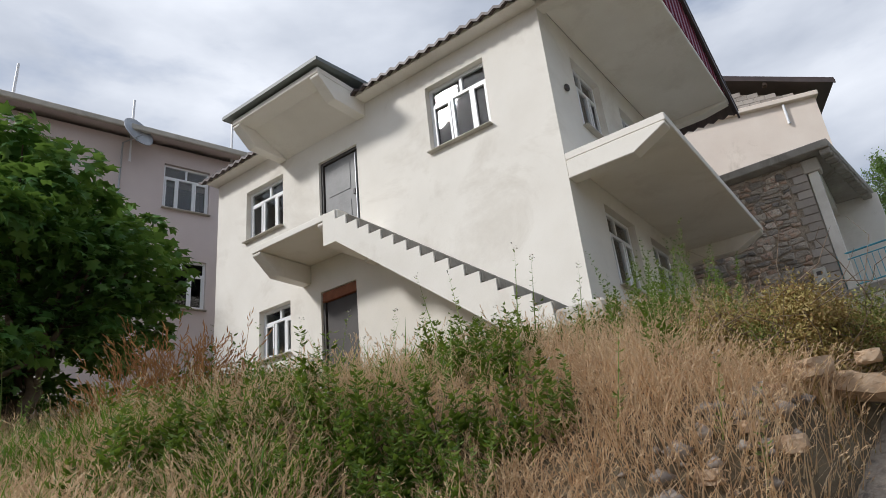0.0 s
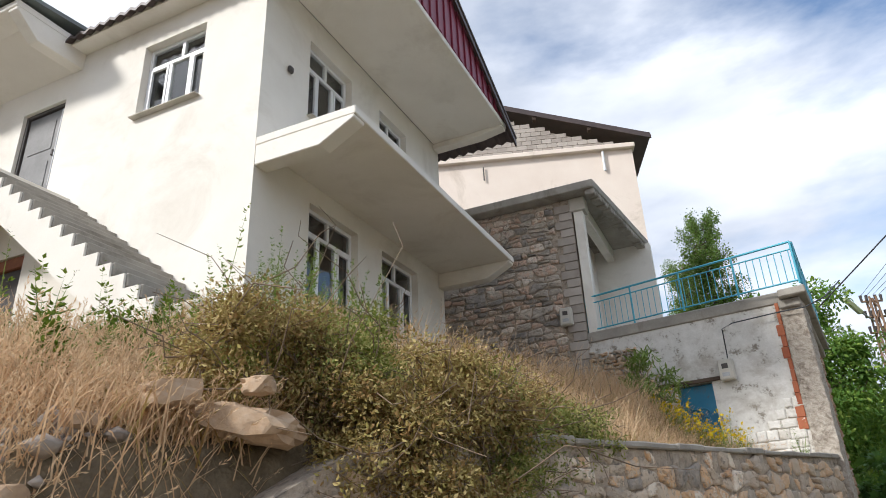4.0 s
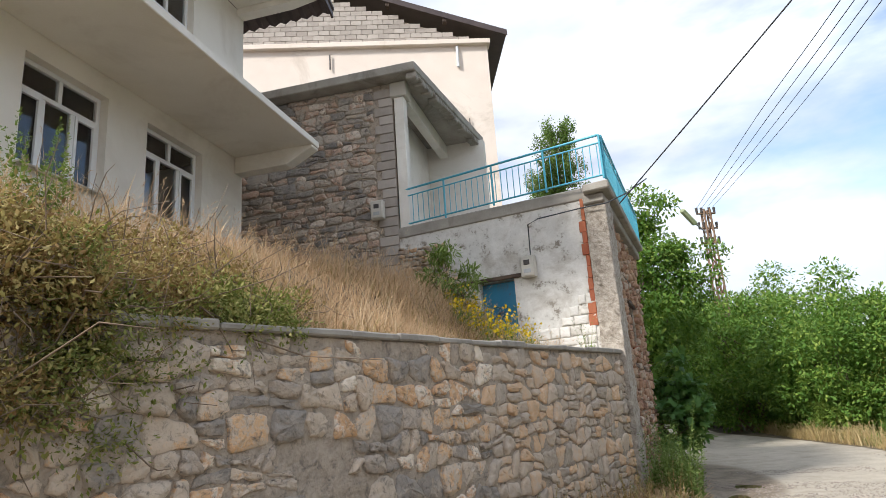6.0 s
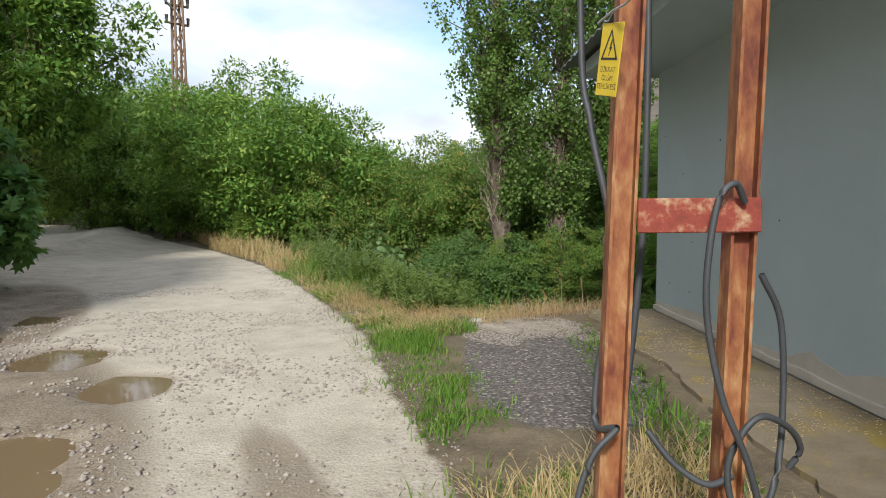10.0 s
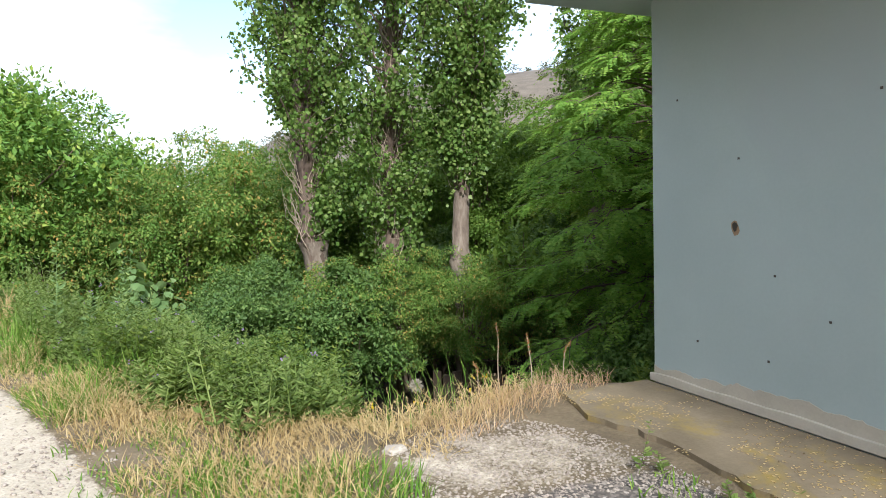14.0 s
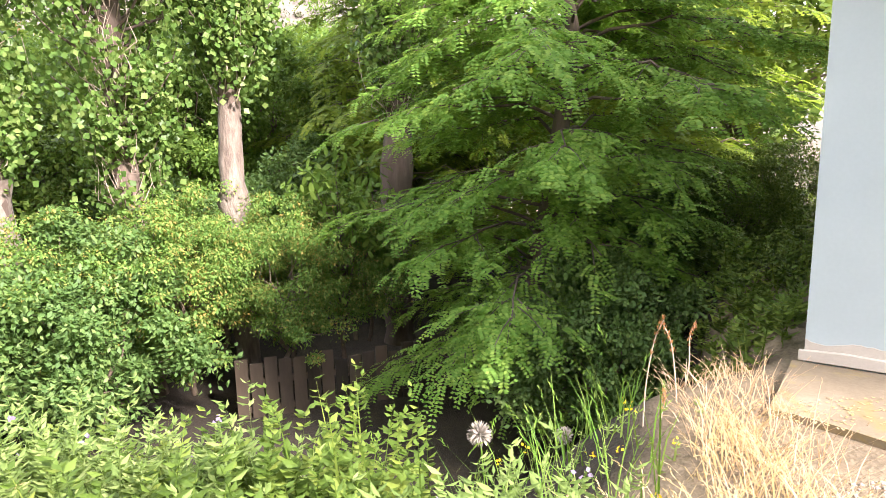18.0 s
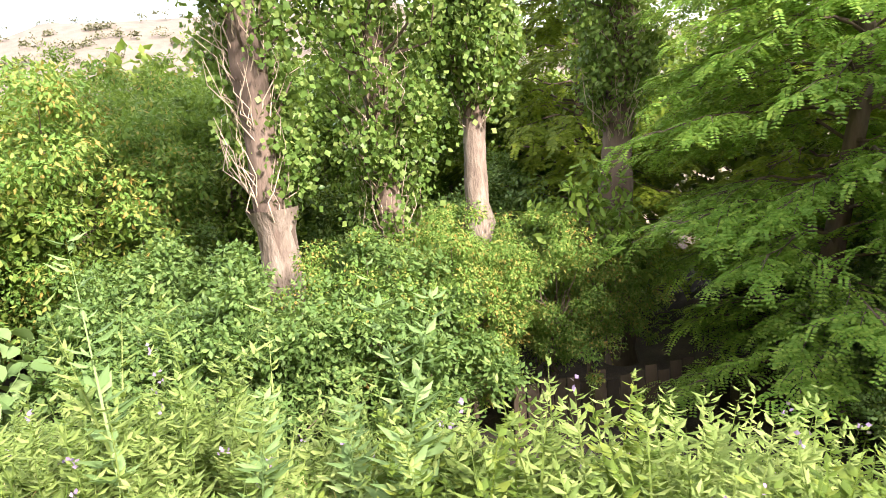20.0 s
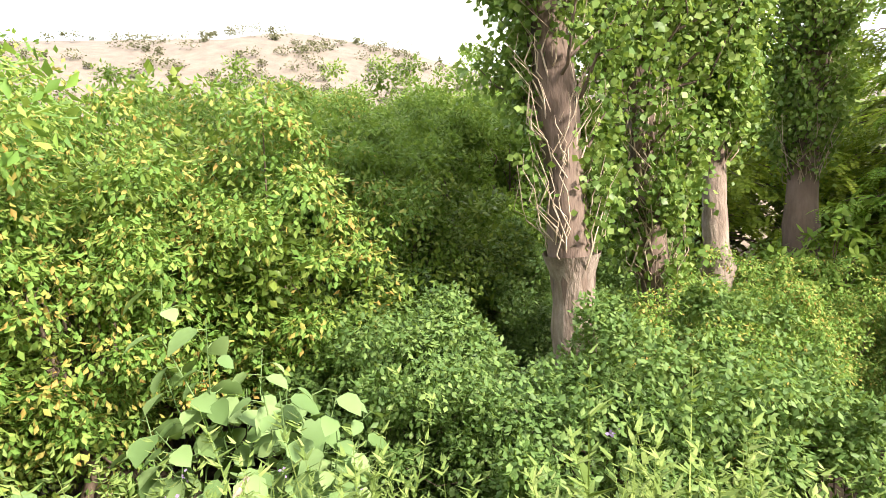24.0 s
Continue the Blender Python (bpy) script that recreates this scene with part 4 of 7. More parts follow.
def pink_block():
    """The long pale pink block of flats up the slope behind the fig tree."""
    bd = thing("apartment_block", "pale pink two-storey block with white windows behind the trees", "building", (-15.68, 13.9, 3.0), 74.9)
    L, D, H = 26.0, 9.0, 10.1
    holes = [(L - 4.7 - i * 4.4, z, L - 3.3 - i * 4.4, z + 1.52) for i in range(5) for z in (8.0, 4.9)]
    part("wall", moved(pierced(L, H, 0.3, holes), Matrix.Translation((-L, 0, 0))), "plaster_pink", bd)
    part("wall", box((-L, D - 0.3, 0), (0, D, H)), "plaster_pink", bd)
    for x in (-L, -0.3):
        part("wall", box((x, 0.302, 0), (x + 0.3, D - 0.302, H)), "plaster_pink", bd)
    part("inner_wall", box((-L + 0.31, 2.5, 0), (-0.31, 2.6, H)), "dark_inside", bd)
    part("roof", prism([(-0.5, H), (D / 2, H + 1.3), (D + 0.5, H), (D + 0.5, H + 0.14), (D / 2, H + 1.46), (-0.5, H + 0.16)], "x", -L - 0.4, 0.4), "plaster_pink", bd)
    part("gutter", box((-L - 0.4, -0.62, H - 0.02), (0.4, -0.5, H + 0.16), 0.02), "concrete_light", bd)
    for x0, z0, x1, z1 in holes:
        window(bd, Matrix.Translation((x0 - L, 0.1, z0)), x1 - x0, z1 - z0, 1)
    return bd


pink_block()
for k, (x, y, z, h) in enumerate(((-18.0, 5.4, 13.4, 1.25), (-17.2, 8.4, 13.3, 1.2), (-16.4, 11.4, 13.4, 1.25))):
    v, f = tubes([(np.array([(x, y, z - 1.0), (x, y, z + h)]), np.array([0.05, 0.04]))])
    tagged(part("roof_pipe", mesh_np("roof_pipe", v, f, "pvc", True), "pvc"), "thin white vent pipe above the pink block's roof", "pipe", "roof pipes")
dish = thing("satellite_dish", "grey satellite dish on the pink block's eave", "satellite dish", (-16.6, 8.2, 12.3), 100)
bm = bmesh.new()
bmesh.ops.create_uvsphere(bm, u_segments=20, v_segments=14, radius=0.8)
bmesh.ops.delete(bm, geom=[v for v in bm.verts if v.co.z > -0.5], context="VERTS")
bmesh.ops.solidify(bm, geom=bm.faces, thickness=0.02)
part("reflector", moved(bm, pose(0, 0.2, 0.5, 70, 0, 0) @ Matrix.Translation((0, 0, 1.0))), "galv", dish, smooth=True)
wire("mast", [(np.array([(0, 0.5, -1.2), (0, 0.5, 0.5), (0, -0.35, 0.45)]), np.array([0.03, 0.03, 0.02]))], "galv", dish)

# ---------------------------------------------------------------- stones
def hewn(poly, r, gap, depth):
    """Verts and triangles of one broken stone over an outline: blunt rim, rough, slightly tilted face."""
    p = np.array(poly)
    mid = p.mean(0)
    rim = []
    for k in range(len(p)):
        a, b = p[k], p[(k + 1) % len(p)]
        rim.append(a)
        if np.linalg.norm(b - a) > gap * 4:
            c = (a + b) / 2 + r.normal(size=2) * gap * 0.8
            rim += [(a + c) / 2 + r.normal(size=2) * gap * 0.5, c, (b + c) / 2 + r.normal(size=2) * gap * 0.5] if np.linalg.norm(b - a) > gap * 9 else [c]
    rim = np.array(rim)
    off = rim - mid
    ln = np.linalg.norm(off, axis=1, keepdims=True) + 1e-6
    rim = mid + off * np.maximum(0.45, (ln - gap * (0.3 + 2.2 * r.rand() ** 2 + 1.2 * r.rand(len(rim), 1))) / ln)
    off = rim - mid
    tilt = r.normal(size=2) * 0.10
    n = len(rim)

    def face(q, y, rough):
        return np.column_stack([q[:, 0], y + (q - mid) @ tilt * 0.6 + rough * r.normal(size=len(q)), q[:, 1]])

    back = np.column_stack([rim[:, 0], np.full(n, 0.02), rim[:, 1]])
    edge = face(mid + off * 0.985, -depth * 0.55, depth * 0.12)
    cap = face(mid + off * (0.84 + 0.06 * r.rand(n, 1)), -depth, depth * 0.13)
    core = face(mid + off * 0.42, -depth * 1.05, depth * 0.17)
    top = face(mid[None], -depth * 1.05, depth * 0.15)
    v = np.concatenate([back, edge, cap, core, top])
    f = []
    for k in range(n):
        j = (k + 1) % n
        for s in range(3):
            a, b, c, d = s * n + k, s * n + j, s * n + n + j, s * n + n + k
            f += [(a, b, c), (a, c, d)]
        f.append((3 * n + k, 3 * n + j, 4 * n))
    return v, np.array(f), mid


def lay_stones(host, kind, length, height, row, seed, hold=lambda u, w: True, depth=0.03, singles=300, tall=(0.8, 1.9), near=lambda s: 0, gap=0.011, chips=0.5):
    """Uneven stones fitted together over a face: x along it, z up, -y out. The first ones are single parts, the rest one joined part."""
    r = rnd(seed)
    outlines = []
    z, k = 0.0, 0

    def bed(i, u):
        """The wavy joint under course i."""
        return row * 0.30 * (math.sin(u * 2.1 / row * 0.5 + i * 1.7) * 0.5 + math.sin(u * 3.7 / row * 0.5 + i * 2.9 + seed) * 0.5)

    while z < height:
        h = row * (0.55 + 0.75 * r.rand())
        x = -row * r.rand()
        while x < length:
            w = h * (tall[0] + (tall[1] - tall[0]) * r.rand())
            lean = 0.16 * h * r.normal(size=2)
            lo0, lo1, hi0, hi1 = bed(k, x) + z, bed(k, x + w) + z, bed(k + 1, x) + z + h, bed(k + 1, x + w) + z + h
            quad = [(x + lean[0], lo0), (x + w + lean[1], lo1), (x + w - lean[1], hi1), (x - lean[0], hi0)]
            cut = r.rand()
            if cut < 0.2 * chips and h > row * 0.7:
                q = 0.35 + 0.3 * r.rand()
                t = 0.25 * r.normal()
                a0, a1 = lo0 + (hi0 - lo0) * (q - 0.1 * t), lo1 + (hi1 - lo1) * (q + 0.1 * t)
                outlines += [[quad[0], quad[1], (x + w, a1), (x, a0)], [(x, a0), (x + w, a1), quad[2], quad[3]]]
            else:
                outlines.append(quad)
            x += w
        z += h
        k += 1

    def broken(quad):
        """The outline with its corners knocked off unevenly."""
        out = []
        for i in range(4):
            p, c, n = (np.array(quad[j % 4]) for j in (i - 1, i, i + 1))
            q0, q1 = 0.05 + 0.33 * r.rand() ** 1.5, 0.05 + 0.33 * r.rand() ** 1.5
            out += [c + (p - c) * q0, c + (n - c) * q1]
        return [(min(length, max(0.0, p[0])), min(height, max(0.0, p[1]))) for p in out]

    order = sorted(range(len(outlines)), key=lambda i: near(np.mean(outlines[i], 0)))
    V, Fc, base, done = [], [], 0, 0
    for i in order:
        u, q = np.mean(outlines[i], 0)
        if not (0.0 < u < length and 0.0 < q < height and hold(u, q)):
            continue
        poly = broken(outlines[i])
        v, f, mid = hewn(poly, r, gap, depth * (0.5 + 0.9 * r.rand()))
        if done < singles:
            o = np.array((mid[0], 0.0, mid[1]))
            ob = new("stone", mesh_np("stone", v - o, f, kind))
            ob.parent = host
            ob.matrix_local = Matrix.Translation(o)
            done += 1
        else:
            V.append(v)
            Fc.append(f + base)
            base += len(v)
    if V:
        tagged(part("rubble_rest", mesh_np("rubble_rest", np.concatenate(V), np.concatenate(Fc), kind + "_islands"), kind, host), kind="stuff")


def mortar_skin(host, length, top, seed, amp=0.021, out=0.011, cell=0.035, gap=lambda u, w: False):
    """Smeared mortar that laps over the stones' edges: a rough sheet just before the wall's core."""
    nu, nw = int(length / cell), int(max(top(u) for u in np.linspace(0, length, 9)) / cell)
    u, w = np.meshgrid(np.linspace(0, length, nu), np.linspace(0, 1, nw), indexing="ij")
    w = w * np.vectorize(top)(u)
    k = value_noise(u, w, 0.17, seed) + 0.6 * value_noise(u, w, 0.07, seed + 1) + 0.35 * value_noise(u, w, 0.036, seed + 2)
    y = -out - amp * (k - 0.97) * 1.6
    a = (np.arange(nu - 1)[:, None] * nw + np.arange(nw - 1)[None]).ravel()
    f = np.stack([a, a + nw, a + nw + 1, a + 1], -1)
    mu, mw = u.ravel()[a], w.ravel()[a]
    f = f[[not gap(p, q) for p, q in zip(mu, mw)]]
    part("mortar_skin", mesh_np("mortar_skin", np.stack([u, y, w], -1).reshape(-1, 3), f, "mortar"), "mortar", host)


def island_rubble(name, stops):
    """The same stone for joined pieces, which differ island by island."""
    m, n, l, b = node_mat(name)
    co = n.new("ShaderNodeTexCoord").outputs["Object"]
    ri = n.new("ShaderNodeNewGeometry").outputs["Random Per Island"]
    f = noise_tex(n, l, co, 11.0, 6)
    fac = maths(n, l, "ADD", maths(n, l, "MULTIPLY", f, 0.5), maths(n, l, "MULTIPLY", ri, 0.55))
    l.new(ramp(n, l, fac, stops), b.inputs["Base Color"])
    b.inputs["Roughness"].default_value = 0.92
    bp = n.new("ShaderNodeBump")
    bp.inputs["Strength"].default_value, bp.inputs["Distance"].default_value = 0.6, 0.015
    l.new(noise_tex(n, l, co, 40.0, 4), bp.inputs["Height"])
    l.new(bp.outputs[0], b.inputs["Normal"])
    return m


M["rubble_islands"] = island_rubble("rubble_joined", [(0.1, (0.322, 0.281, 0.235)), (0.35, (0.497, 0.416, 0.330)), (0.6, (0.599, 0.485, 0.372)), (0.78, (0.673, 0.451, 0.274)), (0.92, (0.761, 0.655, 0.522))])
M["rubble_grey"] = rough_mat("grey_house_rubble", [(0.1, (0.270, 0.250, 0.230)), (0.35, (0.419, 0.371, 0.317)), (0.55, (0.513, 0.446, 0.371)), (0.75, (0.540, 0.365, 0.270)), (0.92, (0.702, 0.621, 0.527))], 9.0, 0.95, 1.0, 42, stain=(0.16, 0.14, 0.12), stain_scale=14.0, per_piece=0.95, size=0.03)
M["rubble_grey_islands"] = island_rubble("grey_house_rubble_joined", [(0.1, (0.270, 0.250, 0.230)), (0.35, (0.432, 0.385, 0.324)), (0.6, (0.540, 0.459, 0.378)), (0.78, (0.540, 0.365, 0.270)), (0.92, (0.729, 0.648, 0.553))])
M["rubble_red_islands"] = island_rubble("rubble_red_joined", [(0.1, (0.17, 0.10, 0.07)), (0.4, (0.40, 0.23, 0.15)), (0.62, (0.50, 0.32, 0.21)), (0.8, (0.46, 0.38, 0.30)), (0.95, (0.62, 0.52, 0.41))])

# ---------------------------------------------------------------- the retaining wall along the road
W_Y0, W_Y1 = 4.3, 15.28
W_LEN = math.hypot(W_Y1 - W_Y0, wall_x(W_Y1) - wall_x(W_Y0))
W_TURN = math.degrees(math.atan2(W_Y1 - W_Y0, wall_x(W_Y1) - wall_x(W_Y0)))


def cap_z(u):
    return 2.12 + 0.028 * u


def retaining_wall():
    w = thing("retaining_wall", "mortared rubble stone retaining wall with a concrete cap", "stone wall", (wall_x(W_Y0), W_Y0, -0.25), W_TURN, kind="structure")
    core = prism([(0.0, 0.0), (W_LEN, 0.0), (W_LEN, cap_z(W_LEN) + 0.17), (1.6, cap_z(1.6) + 0.17), (0.9, 2.0), (0.0, 1.55)], "y", 0.0, 0.42)
    part("core", core, "mortar", w)
    n = 16
    r = rnd(5)
    for k in range(n):
        a, b = 1.7 + (W_LEN - 1.7) * k / n, 1.7 + (W_LEN - 1.7) * (k + 1) / n
        part("cap", prism([(a + 0.004, cap_z(a) + 0.16), (b - 0.004, cap_z(b) + 0.16), (b - 0.004, cap_z(b) + 0.205 + 0.03 * r.rand()), (a + 0.004, cap_z(a) + 0.205 + 0.03 * r.rand())], "y", -0.05 - 0.02 * r.rand(), 0.40, 0.012), "concrete", w)
    lay_stones(w, "rubble", W_LEN, 2.75, 0.205, 11, lambda u, q: q < (cap_z(u) + 0.1 if u > 1.6 else 1.45 + u * 0.48) and not (4.2 < u + 0.15 * math.sin(q * 5) < 4.95 and q < 1.75), 0.036, 300, tall=(0.75, 1.75), near=lambda s: abs(s[0] - 4.5), gap=0.0075, chips=1.6)
    mortar_skin(w, W_LEN, lambda u: cap_z(u) + 0.15 if u > 1.6 else 1.5 + u * 0.48, 61, 0.02, 0.006)
    return w


retaining_wall()


def rocks():
    r = rnd(77)
    for k, (x, y, z, sx, sy, sz, rz, tilt) in enumerate(((-0.62, 5.22, 2.12, 0.36, 0.26, 0.13, 18, 12), (-0.80, 4.85, 2.24, 0.17, 0.14, 0.09, 60, -6), (-0.45, 5.1, 2.28, 0.10, 0.09, 0.06, 10, 0), (-0.95, 4.5, 2.10, 0.16, 0.13, 0.08, 80, 8),
                                                         (-0.92, 4.2, 1.75, 0.2, 0.15, 0.11, 0, 0), (-0.72, 4.55, 1.85, 0.24, 0.16, 0.11, 40, 5), (-1.3, 3.8, 1.62, 0.15, 0.12, 0.09, 0, 0), (-1.75, 2.75, 1.32, 0.28, 0.17, 0.09, 15, -8), (-2.4, 2.7, 1.45, 0.2, 0.14, 0.09, 60, 0), (3.05, 9.6, 0.12, 0.20, 0.17, 0.13, 30, 0), (3.35, 12.2, 0.06, 0.10, 0.08, 0.06, 0, 0), (9.83, 14.98, 0.05, 0.09, 0.07, 0.05, 0, 0),
                                                         (-1.1, 4.15, 1.88, 0.13, 0.1, 0.08, 20, 0), (-0.55, 4.75, 2.0, 0.2, 0.16, 0.09, 0, 14), (-1.5, 4.3, 1.95, 0.12, 0.1, 0.07, 60, 0), (-0.9, 5.5, 2.3, 0.12, 0.1, 0.07, 60, 0))):
        bm = bmesh.new()
        bmesh.ops.create_icosphere(bm, subdivisions=3, radius=1.0)
        if k not in (0, 1, 2, 9, 10, 11):
            sx, sy, sz = sx * 0.62, sy * 0.62, sz * 0.7
        off = Vector((r.rand() * 50, r.rand() * 50, r.rand() * 50))
        for v in bm.verts:
            q = v.co.copy()
            s = 1 + 0.5 * (noise.noise(q * 1.3 + off)) + 0.30 * noise.noise(q * 3.6 + off) + 0.14 * noise.noise(q * 8.0 + off)
            v.co = Vector((max(-0.8, min(0.8, q.x * s)), max(-0.8, min(0.8, q.y * s)), max(-0.72, min(0.66, q.z * s))))
            v.co = Vector((v.co.x * sx, v.co.y * sy, v.co.z * sz))
        ob = part("rock", bm, "stone_chip" if k in (9, 11) else "rock")
        ob.matrix_world = pose(x, y, min(z, float(land(x, y)) + 0.05 * (k not in (0, 1, 2, 9, 10, 11))) if k not in (0, 1, 2) else z, 0, tilt, rz)
        tagged(ob, "broken orange-brown slab of rock lying on the ruined wall end" if k in (0, 3, 5, 13) else "loose weathered stone lying in dry grass", "rock", "fallen stones")


rocks()

# ---------------------------------------------------------------- the stone house and its terrace
A = Vector((2.72, 15.18, 0))     # outer corner of the whitewashed wall
B = Vector((-1.05, 16.0, 0))     # where the terrace meets the stone house
U = math.degrees(math.atan2(A.y - B.y, A.x - B.x))
LEN_AB = (A - B).length
TERR = 5.22


def terrace_house():
    t = thing("terrace_building", "low whitewashed stable under a terrace with rubble side wall", "building", (B.x, B.y, 1.6), U)
    z0 = 1.6
    H = TERR - 0.2 - z0
    door = (1.62, 0.6, 2.30, 3.86 - z0)
    part("wall", pierced(LEN_AB, H, 0.4, [door]), "whitewash", t, "flaking whitewashed plaster wall")
    # the whitewash has come off low down and shows the masonry blocks
    r = rnd(21)
    row = 0
    q = 0.66
    while q < 1.75:
        hh = 0.13 + 0.07 * r.rand()
        u = 2.36
        while u < LEN_AB - 0.3:
            w = 0.14 + 0.18 * r.rand()
            if q + hh < 1.5 + 0.25 * math.sin(u * 4.0) + 0.1 * r.rand():
                v, f, mid = hewn([(u, q), (u + w, q), (u + w, q + hh), (u, q + hh)], r, 0.006, 0.022)
                o = np.array((mid[0], 0.0, mid[1]))
                ob = new("block", mesh_np("block", v - o, f, "whitewash_block"))
                ob.parent = t
                ob.matrix_local = Matrix.Translation(o)
            u += w
        q += hh
        row += 1
    # red hollow bricks set in the outer corner, ragged where the plaster broke
    q = 1.25
    k = 0
    while q < H - 0.05:
        wd = 0.02 + 0.10 * r.rand()
        part("brick", box((LEN_AB - 0.20 - wd, -0.03, q), (LEN_AB - 0.16, 0.0, q + 0.196), 0.008), "brick", t)
        q += 0.2
        k += 1
    part("pillar", craggy((LEN_AB - 0.15, -0.06, -1.8), (LEN_AB + 0.22, 0.42, H), 0.022, 0.05), "concrete_pale", t, "bare rough concrete corner pillar")
    # dry stones to the left of the plaster
    dry = new("dry_stone_face")
    dry.parent = t
    dry.matrix_local = Matrix.Translation((0, -0.05, 0.4))
    lay_stones(dry, "rubble", 1.3, H - 0.62, 0.12, 31, lambda u, w: u < 1.15 - 0.12 * math.sin(w * 3), 0.07, 120, tall=(1.0, 2.4), gap=0.012)
    # blue door with a round ornament
    d = new("stable_door")
    d.parent = t
    part("door_leaf", box((door[0] + 0.01, 0.12, door[1]), (door[2] - 0.01, 0.16, door[3] - 0.02), 0.006), "blue_paint", d, "worn blue steel door leaf")
    cx, cz = (door[0] + door[2]) / 2, door[3] - 0.62
    for a in range(4):
        ang = a * math.pi / 2 + math.pi / 4
        loop = np.array([(cx + 0.11 * math.cos(ang) + 0.10 * math.cos(q), 0.105, cz + 0.11 * math.sin(ang) + 0.10 * math.sin(q)) for q in np.linspace(0, 6.283, 17)])
        wire("scroll", [(loop, np.full(17, 0.012))], "blue_paint", d)
    part("cross_bar", box((door[0] + 0.02, 0.10, door[3] - 1.05), (door[2] - 0.02, 0.118, door[3] - 1.0), 0.004), "blue_paint", d)
    part("lintel", box((door[0] - 0.35, -0.05, door[3]), (door[2] + 0.2, 0.02, door[3] + 0.07), 0.012), "plank", t, "grey weathered timber lintel")
    # terrace slab
    part("terrace_slab", prism([(-0.2, -0.03), (LEN_AB - 0.1, -0.03), (LEN_AB - 0.62, 4.9), (-0.2, 4.9)], "z", H, H + 0.22, 0.02), "concrete", t)
    part("terrace_edge", prism([(LEN_AB - 0.09, -0.28), (LEN_AB + 0.36, -0.30), (LEN_AB - 0.1, 4.9), (LEN_AB - 0.6, 4.7)], "z", H + 0.04, H + 0.18, 0.02), "concrete", t, "crumbling concrete slab overhang")
    part("terrace_beam", prism([(LEN_AB - 0.14, -0.12), (LEN_AB + 0.22, -0.14), (LEN_AB - 0.22, 5.0), (LEN_AB - 0.6, 4.8)], "z", H - 0.12, H + 0.035, 0.02), "concrete", t)
    # side wall along the road, in reddish rubble
    s = new("side_wall")
    s.parent = t
    s.matrix_local = Matrix.Translation((LEN_AB + 0.02, 0.42, 0)) @ pose(0, 0, -1.9, 0, 0, 95)
    part("core", pierced(4.5, H + 1.9, 0.45, [(2.0, 3.0, 2.75, 3.8)]), "mortar", s)
    lay_stones(s, "rubble_red", 4.5, H + 1.75, 0.17, 41, lambda u, w: not (1.9 < u < 2.85 and 2.95 < w < 3.9), 0.06, 300, tall=(0.8, 2.2), gap=0.012)
    mortar_skin(s, 4.5, lambda u: H + 1.75, 64, 0.02, -0.004, gap=lambda u, w: 1.94 < u < 2.78 and 2.94 < w < 3.82)
    for zb in (2.55, 4.25):
        part("timber_band", box((0.0, -0.06, zb), (4.5, 0.0, zb + 0.07), 0.012), "plank", s)
    part("hole_lintel", box((1.8, -0.07, 3.8), (2.95, 0.3, 3.9), 0.012), "plank", s)
    part("hole_sill", box((1.9, -0.05, 2.9), (2.85, 0.3, 3.0), 0.012), "brick", s)
    part("hole_infill", box((2.0, 0.25, 3.0), (2.75, 0.4, 3.8), 0.0), "rubble_red", s)
    part("back_wall", box((0.2, 4.5, 0), (LEN_AB - 0.55, 4.9, H)), "mortar", t)
    return t


terrace_house()


def terrace_rail():
    g = thing("terrace_railing", "turquoise painted steel railing round the terrace", "railing", (B.x, B.y, TERR + 0.02), U)
    h = 0.78

    def run(p0, p1, n_bars, posts, slope=0.0):
        p0, p1 = np.array(p0, float), np.array(p1, float)
        for z, rad in ((0.06, 0.016), (h - 0.14, 0.014), (h, 0.021)):
            wire("rail", [(np.array([p0 + (0, 0, z), p1 + (0, 0, z + slope)]), np.full(2, rad))], "rail_blue", g)
        for k in range(n_bars):
            p = p0 + (p1 - p0) * (k + 0.5) / n_bars
            wire("bar", [(np.array([p + (0, 0, 0.06), p + (0, 0, h - 0.14)]), np.full(2, 0.008))], "rail_blue", g, 5)
        for k in range(posts):
            p = p0 + (p1 - p0) * k / (posts - 1)
            wire("post", [(np.array([p, p + (0, 0, h)]), np.full(2, 0.02))], "rail_blue", g)

    run((0.02, 0.05, 0), (LEN_AB + 0.30, -0.26, 0), 34, 5)
    run((LEN_AB + 0.32, -0.2, 0.0), (LEN_AB - 0.18, 5.05, 0.0), 44, 4)
    return g


terrace_rail()


